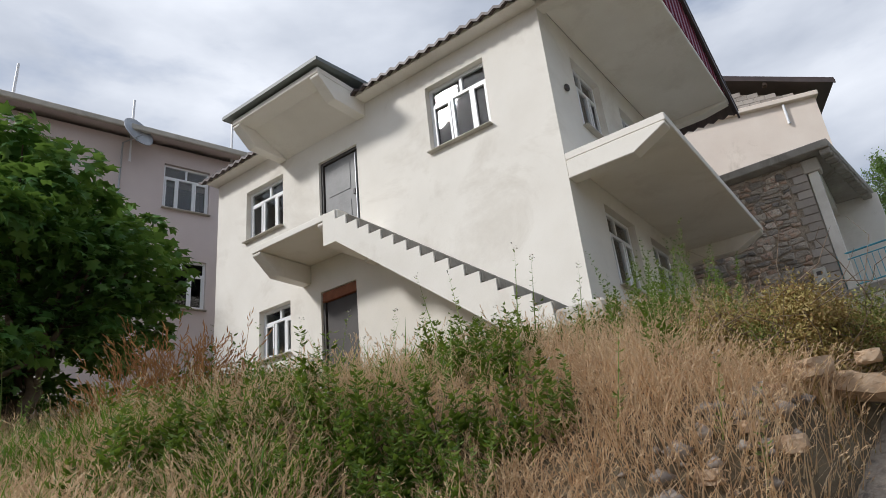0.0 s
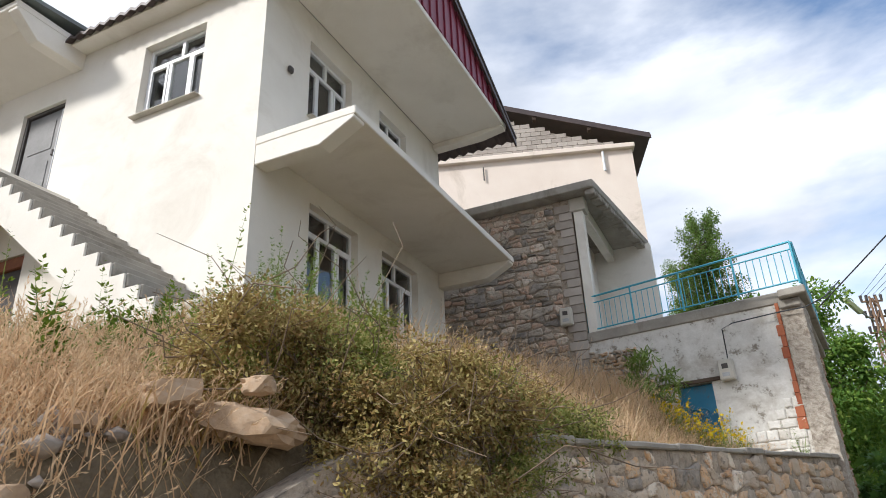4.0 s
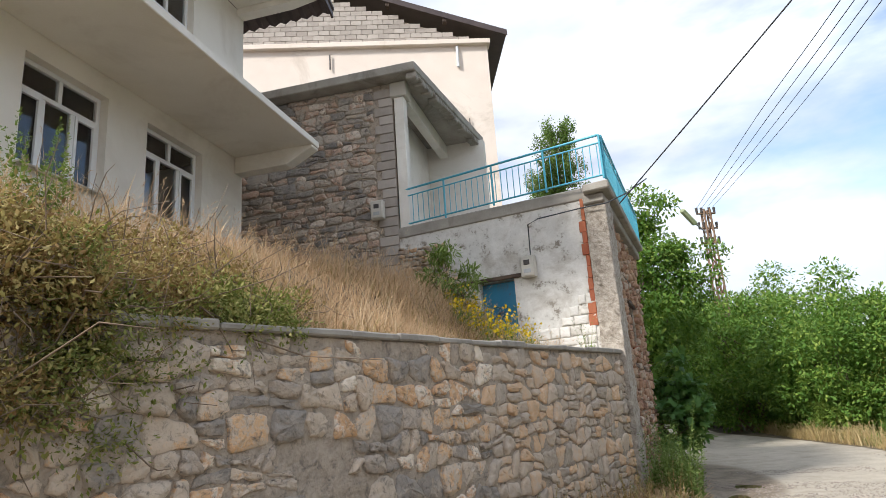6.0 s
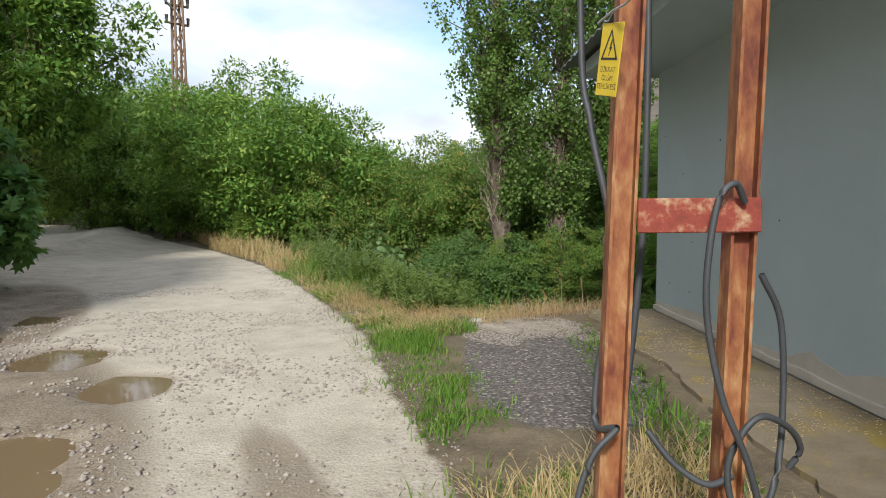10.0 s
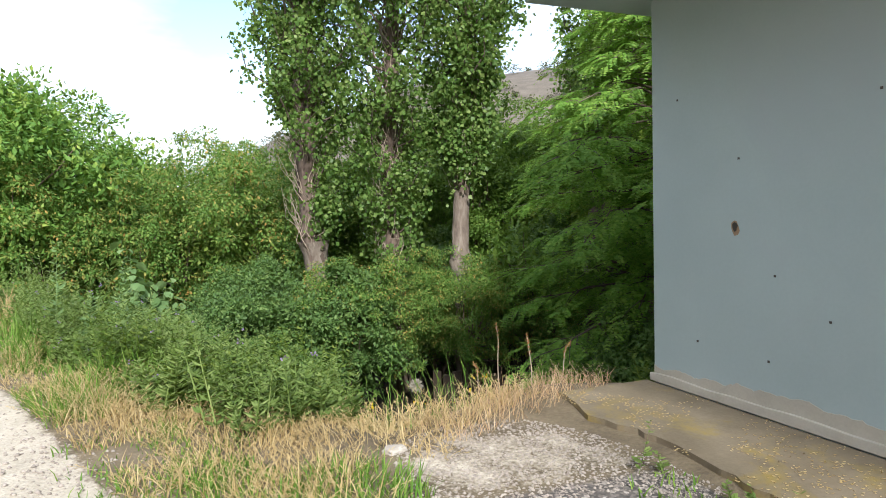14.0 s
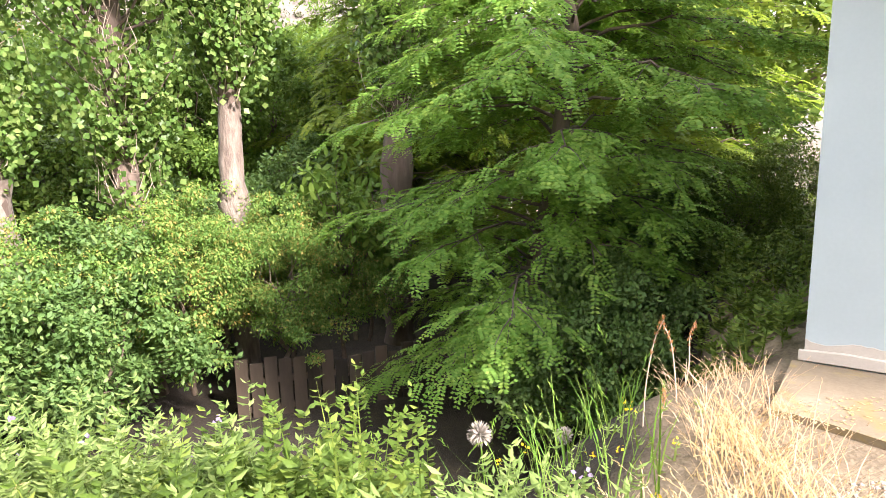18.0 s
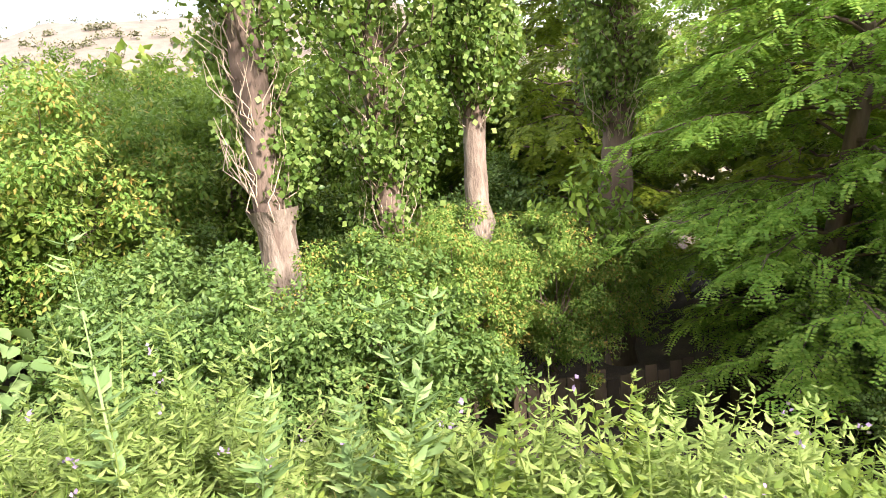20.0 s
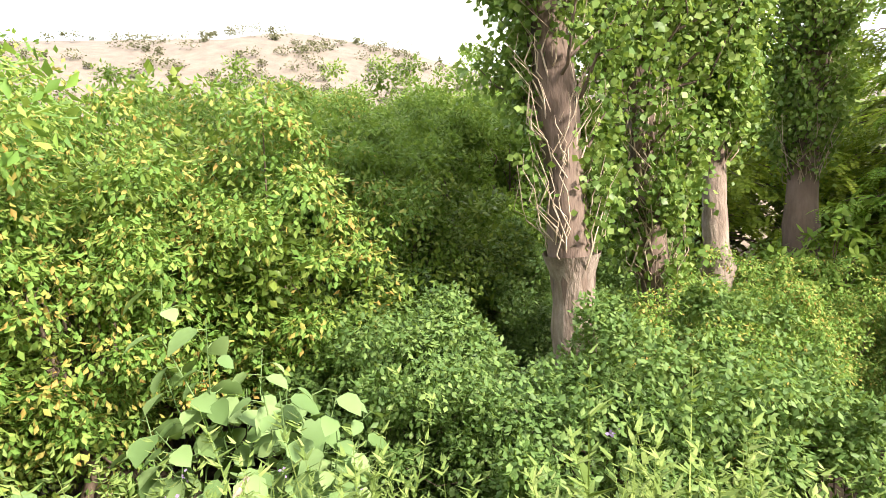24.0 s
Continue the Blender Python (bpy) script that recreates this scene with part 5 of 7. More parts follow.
def stone_house():
    s = thing("stone_house", "old rubble stone house with a flat concrete roof slab", "house", (-7.4, 16.0, 2.6))
    z0, L = 2.6, 6.35
    H = 8.42 - z0
    f = new("stone_wall")
    f.parent = s
    part("core", box((0, 0.0, 0), (L, 0.45, H), 0.0), "mortar", f)
    # nearer stones low and to the right first
    lay_stones(f, "rubble_grey", L - 0.42, H, 0.17, 51, lambda u, w: u > 1.4 and w > 1.1, 0.045, 300, near=lambda s: -s[0], tall=(1.0, 2.6), gap=0.008)
    q = 1.3
    k = 0
    while q < H - 0.15:
        w = 0.40 if k % 2 else 0.30
        part("block", box((L - w, -0.045, q), (L - 0.004, 0.0, q + 0.185), 0.008), "block", s)
        q += 0.2
        k += 1
    part("side_wall", box((L - 0.45, 0.452, 0), (L, 1.0, H)), "plaster", s)
    part("porch_back_wall", box((0.5, 3.6, TERR - z0), (L + 1.2, 3.8, H)), "plaster", s, "peeling white porch wall")
    part("porch_side", box((L - 0.5, 1.002, TERR - z0), (L - 0.3, 3.598, H)), "plaster", s)
    part("column", box((L + 0.03, -0.02, TERR - z0 - 0.05), (L + 0.24, 0.2, H - 0.35), 0.012), "plaster", s, "white painted concrete column")
    part("column_head", box((L - 0.04, -0.07, H - 0.35), (L + 0.32, 0.3, H - 0.02), 0.02), "concrete_light", s)
    part("porch_beam", prism([(0.3, H - 0.02), (3.6, H - 0.02), (3.6, H - 0.34), (0.3, H - 0.34)], "x", L + 0.03, L + 0.24, 0.01), "plaster", s)
    slab = prism([(-0.2, -0.38), (L + 0.62, -0.38), (L + 1.15, 3.9), (-0.2, 3.9)], "z", H, H + 0.2, 0.02)
    part("roof_slab", slab, "concrete", s, "stained concrete roof slab")
    # ragged underside edge along the porch
    r = rnd(61)
    for k in range(22):
        t = k / 22
        part("crumbled_edge", box((L + 0.40 + 0.5 * t, -0.3 + 4.1 * t, H - 0.06 - 0.09 * r.rand()), (L + 0.62 + 0.5 * t, -0.3 + 4.1 * (t + 0.05), H + 0.01), 0.02), "concrete", s)
    for k in range(3):
        part("porch_bag", box((L + 0.5 + 0.1 * k, 2.9 + 0.2 * k, TERR - z0), (L + 0.62 + 0.1 * k, 3.1 + 0.2 * k, TERR - z0 + 0.7 - 0.15 * k), 0.03), ("plaster", "dark_frame", "plank")[k], s)
    return s


stone_house()


def meter_box(x, y, z, turn):
    m = thing("meter_box", "small beige electricity meter box fixed to the wall", "meter box", (x, y, z), turn, "meter boxes")
    part("case", box((-0.13, -0.14, -0.19), (0.13, 0.0, 0.19), 0.014), "meter", m)
    part("lid", box((-0.115, -0.152, -0.17), (0.115, -0.138, 0.17), 0.008), "meter", m)
    part("glass_eye", box((-0.06, -0.158, 0.02), (0.05, -0.15, 0.11), 0.004), "dark_frame", m)
    part("label_plate", box((-0.07, -0.157, -0.12), (0.06, -0.15, -0.05), 0.002), "galv", m)


meter_box(-1.42, 15.9, 5.62, 0)
meter_box(B.x + 2.62 * math.cos(radians(U)), B.y + 2.62 * math.sin(radians(U)) - 0.03, 4.0, U)
cab = [(1.55, 15.33, 4.2), (1.56, 15.32, 4.75), (1.75, 15.28, 4.82), (2.5, 15.08, 4.84), (2.95, 14.95, 4.83), (3.3, 15.1, 5.0), (3.7, 16.0, 5.5)]
tagged(wire("wall_cable", [(np.array(cab), np.full(len(cab), 0.012))], "cable"), "loose grey cable strung along the whitewashed wall", "cable")


def cream_building():
    c = thing("cream_building", "tall cream plastered building with a bare block gable", "building", (0.22 - 11.0 * math.cos(radians(18.6)), 26.2 - 11.0 * math.sin(radians(18.6)), 3.0), 18.6)
    L, D, z0 = 10.25, 9.0, 3.0
    H = 15.0 - z0
    part("wall", box((0, 0, 0), (L, 0.3, H)), "plaster_cream", c)
    part("wall", box((L - 0.3, 0.302, 0), (L, D, H)), "plaster_cream", c)
    part("wall", box((0, 0.302, 0), (0.3, D, H)), "plaster_cream", c)
    part("cornice", box((-0.3, -0.2, H), (L + 0.1, 0.3, H + 0.2), 0.02), "plaster_cream", c, "stained projecting concrete band")
    # bare blocks fill the gable
    r = rnd(71)
    xm, rise = 1.5, 0.35
    row = 0
    z = H + 0.21
    zr = H + 3.6
    while z < zr:
        reach = L + 0.1 - (z + 0.2 - H - 0.24) / rise
        x = -2.0 + (0.2 if row % 2 else 0.0)
        while x + 0.4 < reach:
            if x > -0.5:
                part("block", box((x + 0.006, -0.01 * r.rand(), z + 0.006), (x + 0.394, 0.18, z + 0.194), 0.006), "block", c)
            x += 0.4
        z += 0.2
        row += 1
    part("gable_core", prism([(-0.5, H + 0.2), (L - 0.15, H + 0.2), (xm, H + 0.2 + (L - 0.15 - xm) * rise), (-0.5, H + 0.2 + (L - 0.15 - xm) * rise)], "y", 0.19, 0.29), "mortar", c)
    ridge = H + 0.38 + (L + 0.75 - xm) * rise
    part("roof", prism([(L + 0.75, H + 0.38), (L + 0.75, H + 0.50), (xm, ridge + 0.12), (xm - 8, ridge - 3.2), (xm - 8, ridge - 3.32), (xm, ridge)], "y", -0.25, D + 0.5), "roof_dark", c, "dark rusty metal roof")
    part("barge_board", prism([(L + 0.75, H + 0.24), (L + 0.75, H + 0.38), (xm, ridge), (xm, ridge - 0.14)], "y", -0.3, -0.25), "roof_dark", c)
    for x in (4.2, 6.6, 8.7):
        zz = H + 0.24 + (L + 0.75 - x) * rise
        part("rafter_end", box((x - 0.07, -0.24, zz - 0.14), (x + 0.07, 0.0, zz), 0.01), "plank", c)
    for x, a, b, w in ((9.1, H - 0.9, H - 0.05, 0.055), (4.4, H - 0.85, H - 0.25, 0.03), (9.35, H - 4.6, H - 3.0, 0.025)):
        wire("downpipe", [(np.array([(x, -0.08, a), (x, -0.08, b)]), np.full(2, w))], "pvc" if w > 0.05 else "dark_frame", c)
    return c


cream_building()

# ---------------------------------------------------------------- the pale blue building by the road
BX, BY = 12.28, 14.46
B_DIR = math.degrees(math.atan2(14.42 - 11.08, 12.2 - 10.72))


def blue_building():
    b = thing("blue_building", "pale blue plastered single-storey building with a metal roof", "building", (BX, BY, -0.6), B_DIR)
    H = 3.75
    # local x runs from the far corner back along the wall; -x towards the walker; y into the building is -y
    L, D = 9.5, 6.0
    part("wall", box((-L, -0.25, 0), (0, 0, H)), "plaster_blue", b, "pale blue plaster wall, peeling along its foot")
    part("wall", box((-0.25, -D, 0), (0, -0.252, H)), "plaster_blue", b)
    part("wall", box((-L, -D, 0), (-L + 0.25, -0.252, H)), "plaster_blue", b)
    part("wall", box((-L + 0.252, -D, 0), (-0.252, -D + 0.25, H)), "plaster_blue", b)
    r = rnd(9)
    jag, x = [], -L
    while x < -0.02:
        jag.append((x, 0.72 + 0.20 * float(value_noise(np.array(x), np.array(3.0), 0.45, 83)) ** 2 + 0.05 * float(value_noise(np.array(x), np.array(7.0), 0.11, 84)) + 0.015 * r.rand()))
        x += 0.015 + 0.03 * r.rand()
    part("peeled_band", prism([(-L, 0.64), *jag, (-0.001, 0.78), (-0.001, 0.64)], "y", 0.0, 0.005), "concrete_light", b, "grey render bared where the paint peeled")
    jag = []
    x = -L
    while x < 0.0:
        jag.append((x, 0.70 + 0.03 * r.rand()))
        x += 0.1 + 0.2 * r.rand()
    part("plinth_ledge", prism([(-L, 0.645), *jag, (0.03, 0.71), (0.03, 0.645)], "y", 0.0, 0.03, 0.004), "concrete_light", b)
    # a broken hole and its rust
    part("hole", moved(prism([(0.022 * math.cos(t) * (1 + 0.3 * math.sin(3 * t)), 0.034 * math.sin(t)) for t in np.linspace(0, 5.6, 9)], "y", 0.0, 0.007), Matrix.Translation((-0.86, 0, 1.93))), "dark_frame", b)
    part("hole_edge", moved(prism([(0.034 * math.cos(t) * (1 + 0.3 * math.sin(2 * t)), 0.055 * math.sin(t) - 0.008) for t in np.linspace(0, 5.6, 9)], "y", 0.0, 0.004), Matrix.Translation((-0.86, 0, 1.93))), "rock", b)
    for x, z in ((-0.9, 2.4), (-1.2, 1.6), (-2.0, 2.1), (-1.6, 1.35), (-2.6, 1.15), (-0.5, 1.05), (-1.15, 1.02), (-1.9, 2.7), (-0.3, 2.9), (-3.1, 1.9)):
        part("nail_hole", box((x, 0.0, z), (x + 0.015, 0.005, z + 0.015)), "dark_frame", b)
    part("ceiling_slab", box((-L - 0.6, -D - 0.5, H), (0.35, 0.98, H + 0.16), 0.015), "plaster_blue", b, "shaded underside of the eave")
    bm = bmesh.new()
    n = 70
    prev = None
    for i in range(n + 1):
        x = -L - 0.8 + (L + 1.35) * i / n
        dz = 0.018 * (1 if i % 2 else -1)
        cur = [bm.verts.new((x, 1.18, H + 0.18 + dz)), bm.verts.new((x, -2.8, H + 1.35 + dz)), bm.verts.new((x, -2.8, H + 1.32 + dz)), bm.verts.new((x, 1.18, H + 0.165 + dz))]
        if prev:
            for k in range(4):
                bm.faces.new((prev[k], cur[k], cur[(k + 1) % 4], prev[(k + 1) % 4]))
        else:
            bm.faces.new(cur)
        prev = cur
    bm.faces.new(prev)
    bmesh.ops.recalc_face_normals(bm, faces=bm.faces)
    part("roof", bm, "fascia", b)
    part("roof", prism([(-2.8, H + 1.32), (-D - 0.8, H + 0.17), (-D - 0.8, H + 0.2), (-2.8, H + 1.35)], "x", -L - 0.8, 0.55), "fascia", b)
    part("gable", prism([(0.0, H + 0.165), (-D, H + 0.165), (-2.8, H + 1.28)], "x", -0.2, 0.0), "plaster_blue", b)
    # concrete apron along the foot, its outer edge broken away
    for x0, x1 in ((-L, -4.1), (-4.09, 0.06)):
        edge, x = [(x1, 0.9)], x1 - 0.08
        while x > x0 + 0.06:
            edge.append((x, 0.86 + 0.16 * float(value_noise(np.array(x), np.array(0.0), 0.5, 81)) + 0.05 * r.rand()))
            x -= 0.07 + 0.12 * r.rand()
        edge.append((x0, 0.95))
        part("apron_slab", prism([(x0, 0.035), (x1, 0.035), *edge], "z", 0.2, 0.64), "apron", b)
    return b


M["apron"] = rough_mat("mossy_concrete", [(0.25, (0.11, 0.085, 0.05)), (0.5, (0.19, 0.15, 0.098)), (0.75, (0.27, 0.225, 0.16))], 2.2, 0.95, 0.4, 45, stain=(0.26, 0.19, 0.04), stain_scale=1.6)
blue_building()


def steel_frame():
    """Two rusty channel posts tied by a flat bar, which carry a cable down to the ground."""
    g = thing("rusty_post_frame", "pair of rusty steel channel posts joined by a flaking cross bar", "steel posts", (7.56, 9.49, 0.0), -27)

    def channel(x, lean):
        a, t, d = 0.043, 0.010, 0.085
        h = t / 2
        out = [(-a, -d / 2), (-a + t, -d / 2), (-a + t, -h), (a - t, -h), (a - t, -d / 2), (a, -d / 2), (a, d / 2), (a - t, d / 2), (a - t, h), (-a + t, h), (-a + t, d / 2), (-a, d / 2)]
        bm = prism(out, "z", 0.0, 4.6)
        return moved(bm, Matrix.Translation((x, 0, -0.15)) @ Euler((0, lean, 0)).to_matrix().to_4x4())

    part("post", channel(-0.078, 0.035), "rust", g)
    part("post", channel(0.331, 0.030), "rust", g)
    part("cross_bar", box((0.02, -0.062, 1.37), (0.425, -0.049, 1.485), 0.004), "rust_red", g, "flat bar with flaking red paint")
    part("cross_bar", box((0.10, -0.07, 2.45), (0.50, -0.06, 2.5), 0.004), "galv", g)
    return g


steel_frame()


def warning_sign():
    s = thing("warning_sign", "bent yellow danger plate with black triangle wired to a post", "sign", (7.44, 9.44, 1.93), -97)
    tilt = pose(0, 0, 0, 0, 12, 0) @ Matrix.Scale(0.84, 4)
    part("plate", box((-0.075, -0.004, -0.135), (0.075, 0.0, 0.135), 0.001, tilt), "sign_yellow", s)
    tri = bmesh.new()
    pts = [(-0.06, 0.0), (0.06, 0.0), (0.0, 0.115)]
    inn = [(-0.046, 0.008), (0.046, 0.008), (0.0, 0.098)]
    vo, vi = [tri.verts.new((x, -0.0055, z)) for x, z in pts], [tri.verts.new((x, -0.0055, z)) for x, z in inn]
    for i in range(3):
        tri.faces.new((vo[i], vo[(i + 1) % 3], vi[(i + 1) % 3], vi[i]))
    part("triangle", moved(tri, tilt), "sign_black", s)
    part("bolt_mark", moved(prism([(-0.008, 0.012), (0.004, 0.038), (-0.004, 0.040), (0.008, 0.075), (0.014, 0.074), (0.006, 0.048), (0.013, 0.046)], "y", -0.0065, -0.0048), tilt), "sign_black", s)
    for k, word in enumerate(("D\u0130KKAT", "\u00d6L\u00dcM", "TEHL\u0130KES\u0130")):
        cu = bpy.data.curves.new("print", "FONT")
        cu.body, cu.size, cu.align_x = word, 0.029, "CENTER"
        tmp = bpy.data.objects.new("print", cu)
        me = bpy.data.meshes.new_from_object(tmp)
        bpy.data.objects.remove(tmp)
        me.transform(tilt @ pose(0, -0.0045, -0.045 - 0.032 * k, 90, 0, 0))
        me.materials.append(M["sign_black"])
        part("print", me, "sign_black", s)
    wire("tie_wire", [(np.array([(-0.06, -0.008, 0.13), (0.05, -0.02, 0.14), (0.14, -0.04, 0.13), (0.24, -0.04, 0.155)]), np.full(4, 0.004))], "galv", s)


warning_sign()


def smooth_path(pts, n=60):
    """A soft curve through a few points."""
    p = np.array(pts, float)
    t = np.linspace(0, len(p) - 1, n)
    i = np.clip(t.astype(int), 0, len(p) - 2)
    f = (t - i)[:, None]
    g = np.gradient(p, axis=0)
    a, b, c, d = p[i], p[i + 1], g[i], g[i + 1]
    return a * (2 * f**3 - 3 * f**2 + 1) + b * (3 * f**2 - 2 * f**3) + c * (f**3 - 2 * f**2 + f) + d * (f**3 - f**2)


def cables():
    o = np.array((7.56, 9.49, 0.0))
    loops = (
        [(0.16, 0.25, 4.4), (0.13, 0.25, 2.6), (0.12, 0.22, 1.9), (0.10, 0.2, 1.30), (0.02, 0.18, 0.6), (-0.1, 0.2, 0.0)],
        [(-0.1, 0.3, 4.2), (-0.13, 0.2, 2.2), (-0.10, 0.14, 1.75), (-0.05, 0.08, 1.45), (-0.03, 0.07, 1.2), (-0.06, 0.06, 1.02), (-0.09, 0.05, 0.85), (-0.10, 0.0, 0.7), (-0.05, -0.1, 0.72)],
        [(0.36, -0.08, 1.47), (0.31, -0.12, 1.53), (0.25, -0.13, 1.45), (0.22, -0.14, 1.15), (0.27, -0.15, 0.85), (0.36, -0.15, 0.62), (0.42, -0.14, 0.38), (0.46, -0.12, 0.02)],
        [(0.47, 0.04, 1.22), (0.55, 0.06, 1.05), (0.56, 0.05, 0.75), (0.52, 0.0, 0.52), (0.42, -0.09, 0.40), (0.33, -0.12, 0.46), (0.31, -0.12, 0.62), (0.40, -0.11, 0.76), (0.52, -0.06, 0.72), (0.60, 0.0, 0.62), (0.57, 0.02, 0.54)],
        [(-0.05, -0.1, 0.72), (-0.14, -0.12, 0.62), (-0.2, -0.15, 0.42), (-0.22, -0.2, 0.02)],
        [(0.06, -0.06, 0.70), (0.14, -0.1, 0.60), (0.24, -0.12, 0.54), (0.33, -0.1, 0.56)],
    )
    c, s = math.cos(radians(-27)), math.sin(radians(-27))
    for k, pts in enumerate(loops):
        w = [(o[0] + c * x - s * y, o[1] + s * x + c * y, z) for x, y, z in pts]
        tagged(wire("power_cable", [(smooth_path(w), np.full(60, 0.0115 if k > 1 else 0.0135))], "cable", None, 7), "thick grey power cable looped slackly round the rusty posts", "cable", "slack cables")


cables()


def pylon():
    p = thing("lattice_pylon", "slim rusty lattice power pylon with cross arms", "pylon", (7.75, 37.5, -0.5), 20)
    H = 11.2
    wd = lambda z: 0.27 - 0.12 * z / H
    for sx in (-1, 1):
        for sy in (-1, 1):
            wire("leg", [(np.array([(sx * wd(0), sy * wd(0), 0), (sx * wd(H), sy * wd(H), H)]), np.full(2, 0.055))], "pylon_steel", p, 4)
    n = 18
    for k in range(n):
        z0, z1 = H * k / n, H * (k + 1) / n
        for a, b in (((-1, -1), (1, -1)), ((1, -1), (1, 1)), ((1, 1), (-1, 1)), ((-1, 1), (-1, -1))):
            if k % 2:
                a, b = b, a
            wire("brace", [(np.array([(a[0] * wd(z0), a[1] * wd(z0), z0), (b[0] * wd(z1), b[1] * wd(z1), z1)]), np.full(2, 0.028))], "pylon_steel", p, 4)
    for z in (H - 0.2, H - 0.95, H - 1.7):
        wire("cross_arm", [(np.array([(-0.48, 0, z), (0.48, 0, z)]), np.full(2, 0.05))], "pylon_steel", p, 4)
        for x in (-0.45, -0.2, 0.2, 0.45):
            wire("insulator", [(np.array([(x, 0, z), (x, 0, z + 0.3)]), np.array([0.05, 0.07]))], "dark_frame", p, 6)
    wire("lamp_arm", [(np.array([(0, 0, H - 1.3), (-0.8, -0.3, H - 0.75)]), np.full(2, 0.04))], "galv", p)
    part("lamp_head", moved(box((-0.55, -0.16, -0.1), (0.5, 0.16, 0.12), 0.08), pose(-1.12, -0.42, H - 0.5, 0, 42, 20)), "lamp_head", p, "pale green street lamp head")
    return p


M["pylon_steel"] = rough_mat("brown_pylon_steel", [(0.2, (0.16, 0.085, 0.05)), (0.7, (0.30, 0.20, 0.13))], 2.0, 0.8, 0.1, 20)
M["lamp_head"] = rough_mat("pale_green_lamp", [(0.2, (0.30, 0.36, 0.20)), (0.7, (0.42, 0.46, 0.28))], 2.0, 0.5, 0.0)
pylon()
for k in range(4):
    run = [(7.35 + 0.26 * k, 37.5, 10.8), (7.55 + 0.36 * k, 24.0, 9.5), (7.95 + 0.33 * k, 14.0, 8.7 + 0.05 * k), (8.2 + 0.6 * k, 2.0, 8.7), (8.2 + 0.6 * k, -14.0, 9.8)]
    tagged(wire("power_line", [(smooth_path(run, 40), np.full(40, 0.012))], "cable", None, 4), "thin overhead power line across the road", "power line", "overhead lines")
tagged(wire("power_line", [(sag((3.15, 15.0, 4.8), (12.6, 4.0, 11.2), 0.12), np.full(16, 0.014))], "cable", None, 4), "service line slung from the terrace corner over the road", "power line", "overhead lines")

# ---------------------------------------------------------------- trees and bushes
def bend(p0, p1, r, n=7, wob=0.12):
    """A limb from p0 to p1 that wanders a little."""
    p0, p1 = np.array(p0, float), np.array(p1, float)
    s = np.linspace(0, 1, n)[:, None]
    w = r.normal(size=(n, 3)) * wob * np.linalg.norm(p1 - p0) * 0.3
    w[0] = w[-1] = 0
    return p0 + (p1 - p0) * s + w


def bushy(r, centres, radii, per, length, width, shape="oval", droop=0.3, shell=0.55, squash=0.8):
    """Leaves in loose clumps: thicker towards each clump's skin, turned outwards and up."""
    C = np.repeat(centres, per, 0)
    R = np.repeat(radii, per)
    dirs = ball(r, len(C))
    dirs[:, 2] = np.where(r.rand(len(C)) < 0.6, np.abs(dirs[:, 2]), dirs[:, 2])
    rad = R * (shell + (1 - shell) * r.rand(len(C))) * np.where(r.rand(len(C)) < 0.25, r.rand(len(C)), 1.0)
    pos = C + dirs * rad[:, None] * (1, 1, squash)
    along = unit(dirs * 0.7 + 0.8 * ball(r, len(C)) + (0, 0, -droop))
    up = unit(0.8 * np.array((0, 0, 1.0)) + 0.6 * dirs + 0.5 * ball(r, len(C)))
    k = 0.7 + 0.6 * r.rand(len(C))
    return leaves_np(pos, along, up, length * k, width * k, shape)


def spread(r, n, lo, hi, keep=lambda p: True):
    out = []
    while len(out) < n:
        p = lo + (np.array(hi) - lo) * r.rand(3)
        if keep(p):
            out.append(p)
    return np.array(out)


def crown_tree(name, label, category, seed, height, radius, trunk_r, clumps, per, leaf, mat, bark="branch", base=0.25, shape="oval", group="", flat=1.0, squash=0.8, droop=0.3, clump_r=0.28, stems=1):
    """A broad tree or bush at the origin: limbs that run out to clumps of leaves with gaps between them."""
    r = rnd(seed)
    t = thing(name, label, category, group=group)
    zc = height * (base + (1 - base) * 0.5)
    hz = height * (1 - base) * 0.5
    d = ball(r, clumps)
    rad = (0.45 + 0.55 * r.rand(clumps) ** 0.5)[:, None]
    lump = 1 + 0.28 * np.sin(d[:, 0:1] * 3 + seed) * np.cos(d[:, 1:2] * 4 + seed * 2) + 0.15 * r.normal(size=(clumps, 1))
    centres = np.array((0, 0, zc)) + d * rad * lump * np.array((radius, radius * flat, hz)) * 0.88
    radii = radius * clump_r * (0.6 + 0.8 * r.rand(clumps))
    limbs = []
    for s in range(stems):
        a = 6.28 * s / stems + r.rand()
        lean = 0.0 if stems == 1 else 0.35 * radius
        foot = np.array((0.12 * radius * math.cos(a), 0.12 * radius * math.sin(a), 0)) * (stems > 1)
        head = np.array((lean * math.cos(a), lean * math.sin(a), height * (base + 0.35)))
        limbs.append((bend(foot, head, r, 8, 0.10), np.linspace(trunk_r, trunk_r * 0.5, 8)))
    for c in centres[:: max(1, clumps // 26)]:
        k = r.randint(stems)
        start = limbs[k][0][r.randint(3, 7)]
        limbs.append((bend(start, c, r, 6, 0.14), np.linspace(trunk_r * 0.42, trunk_r * 0.07, 6)))
    wire("trunk", limbs[:stems], bark, t, 7)
    tagged(wire("branchwork", limbs[stems:], bark, t, 5), kind="stuff")
    v, f = bushy(r, centres, radii, per, leaf[0], leaf[1], shape, droop, squash=squash)
    part("crown", mesh_np("crown", v, f, mat), mat, t)
    return t


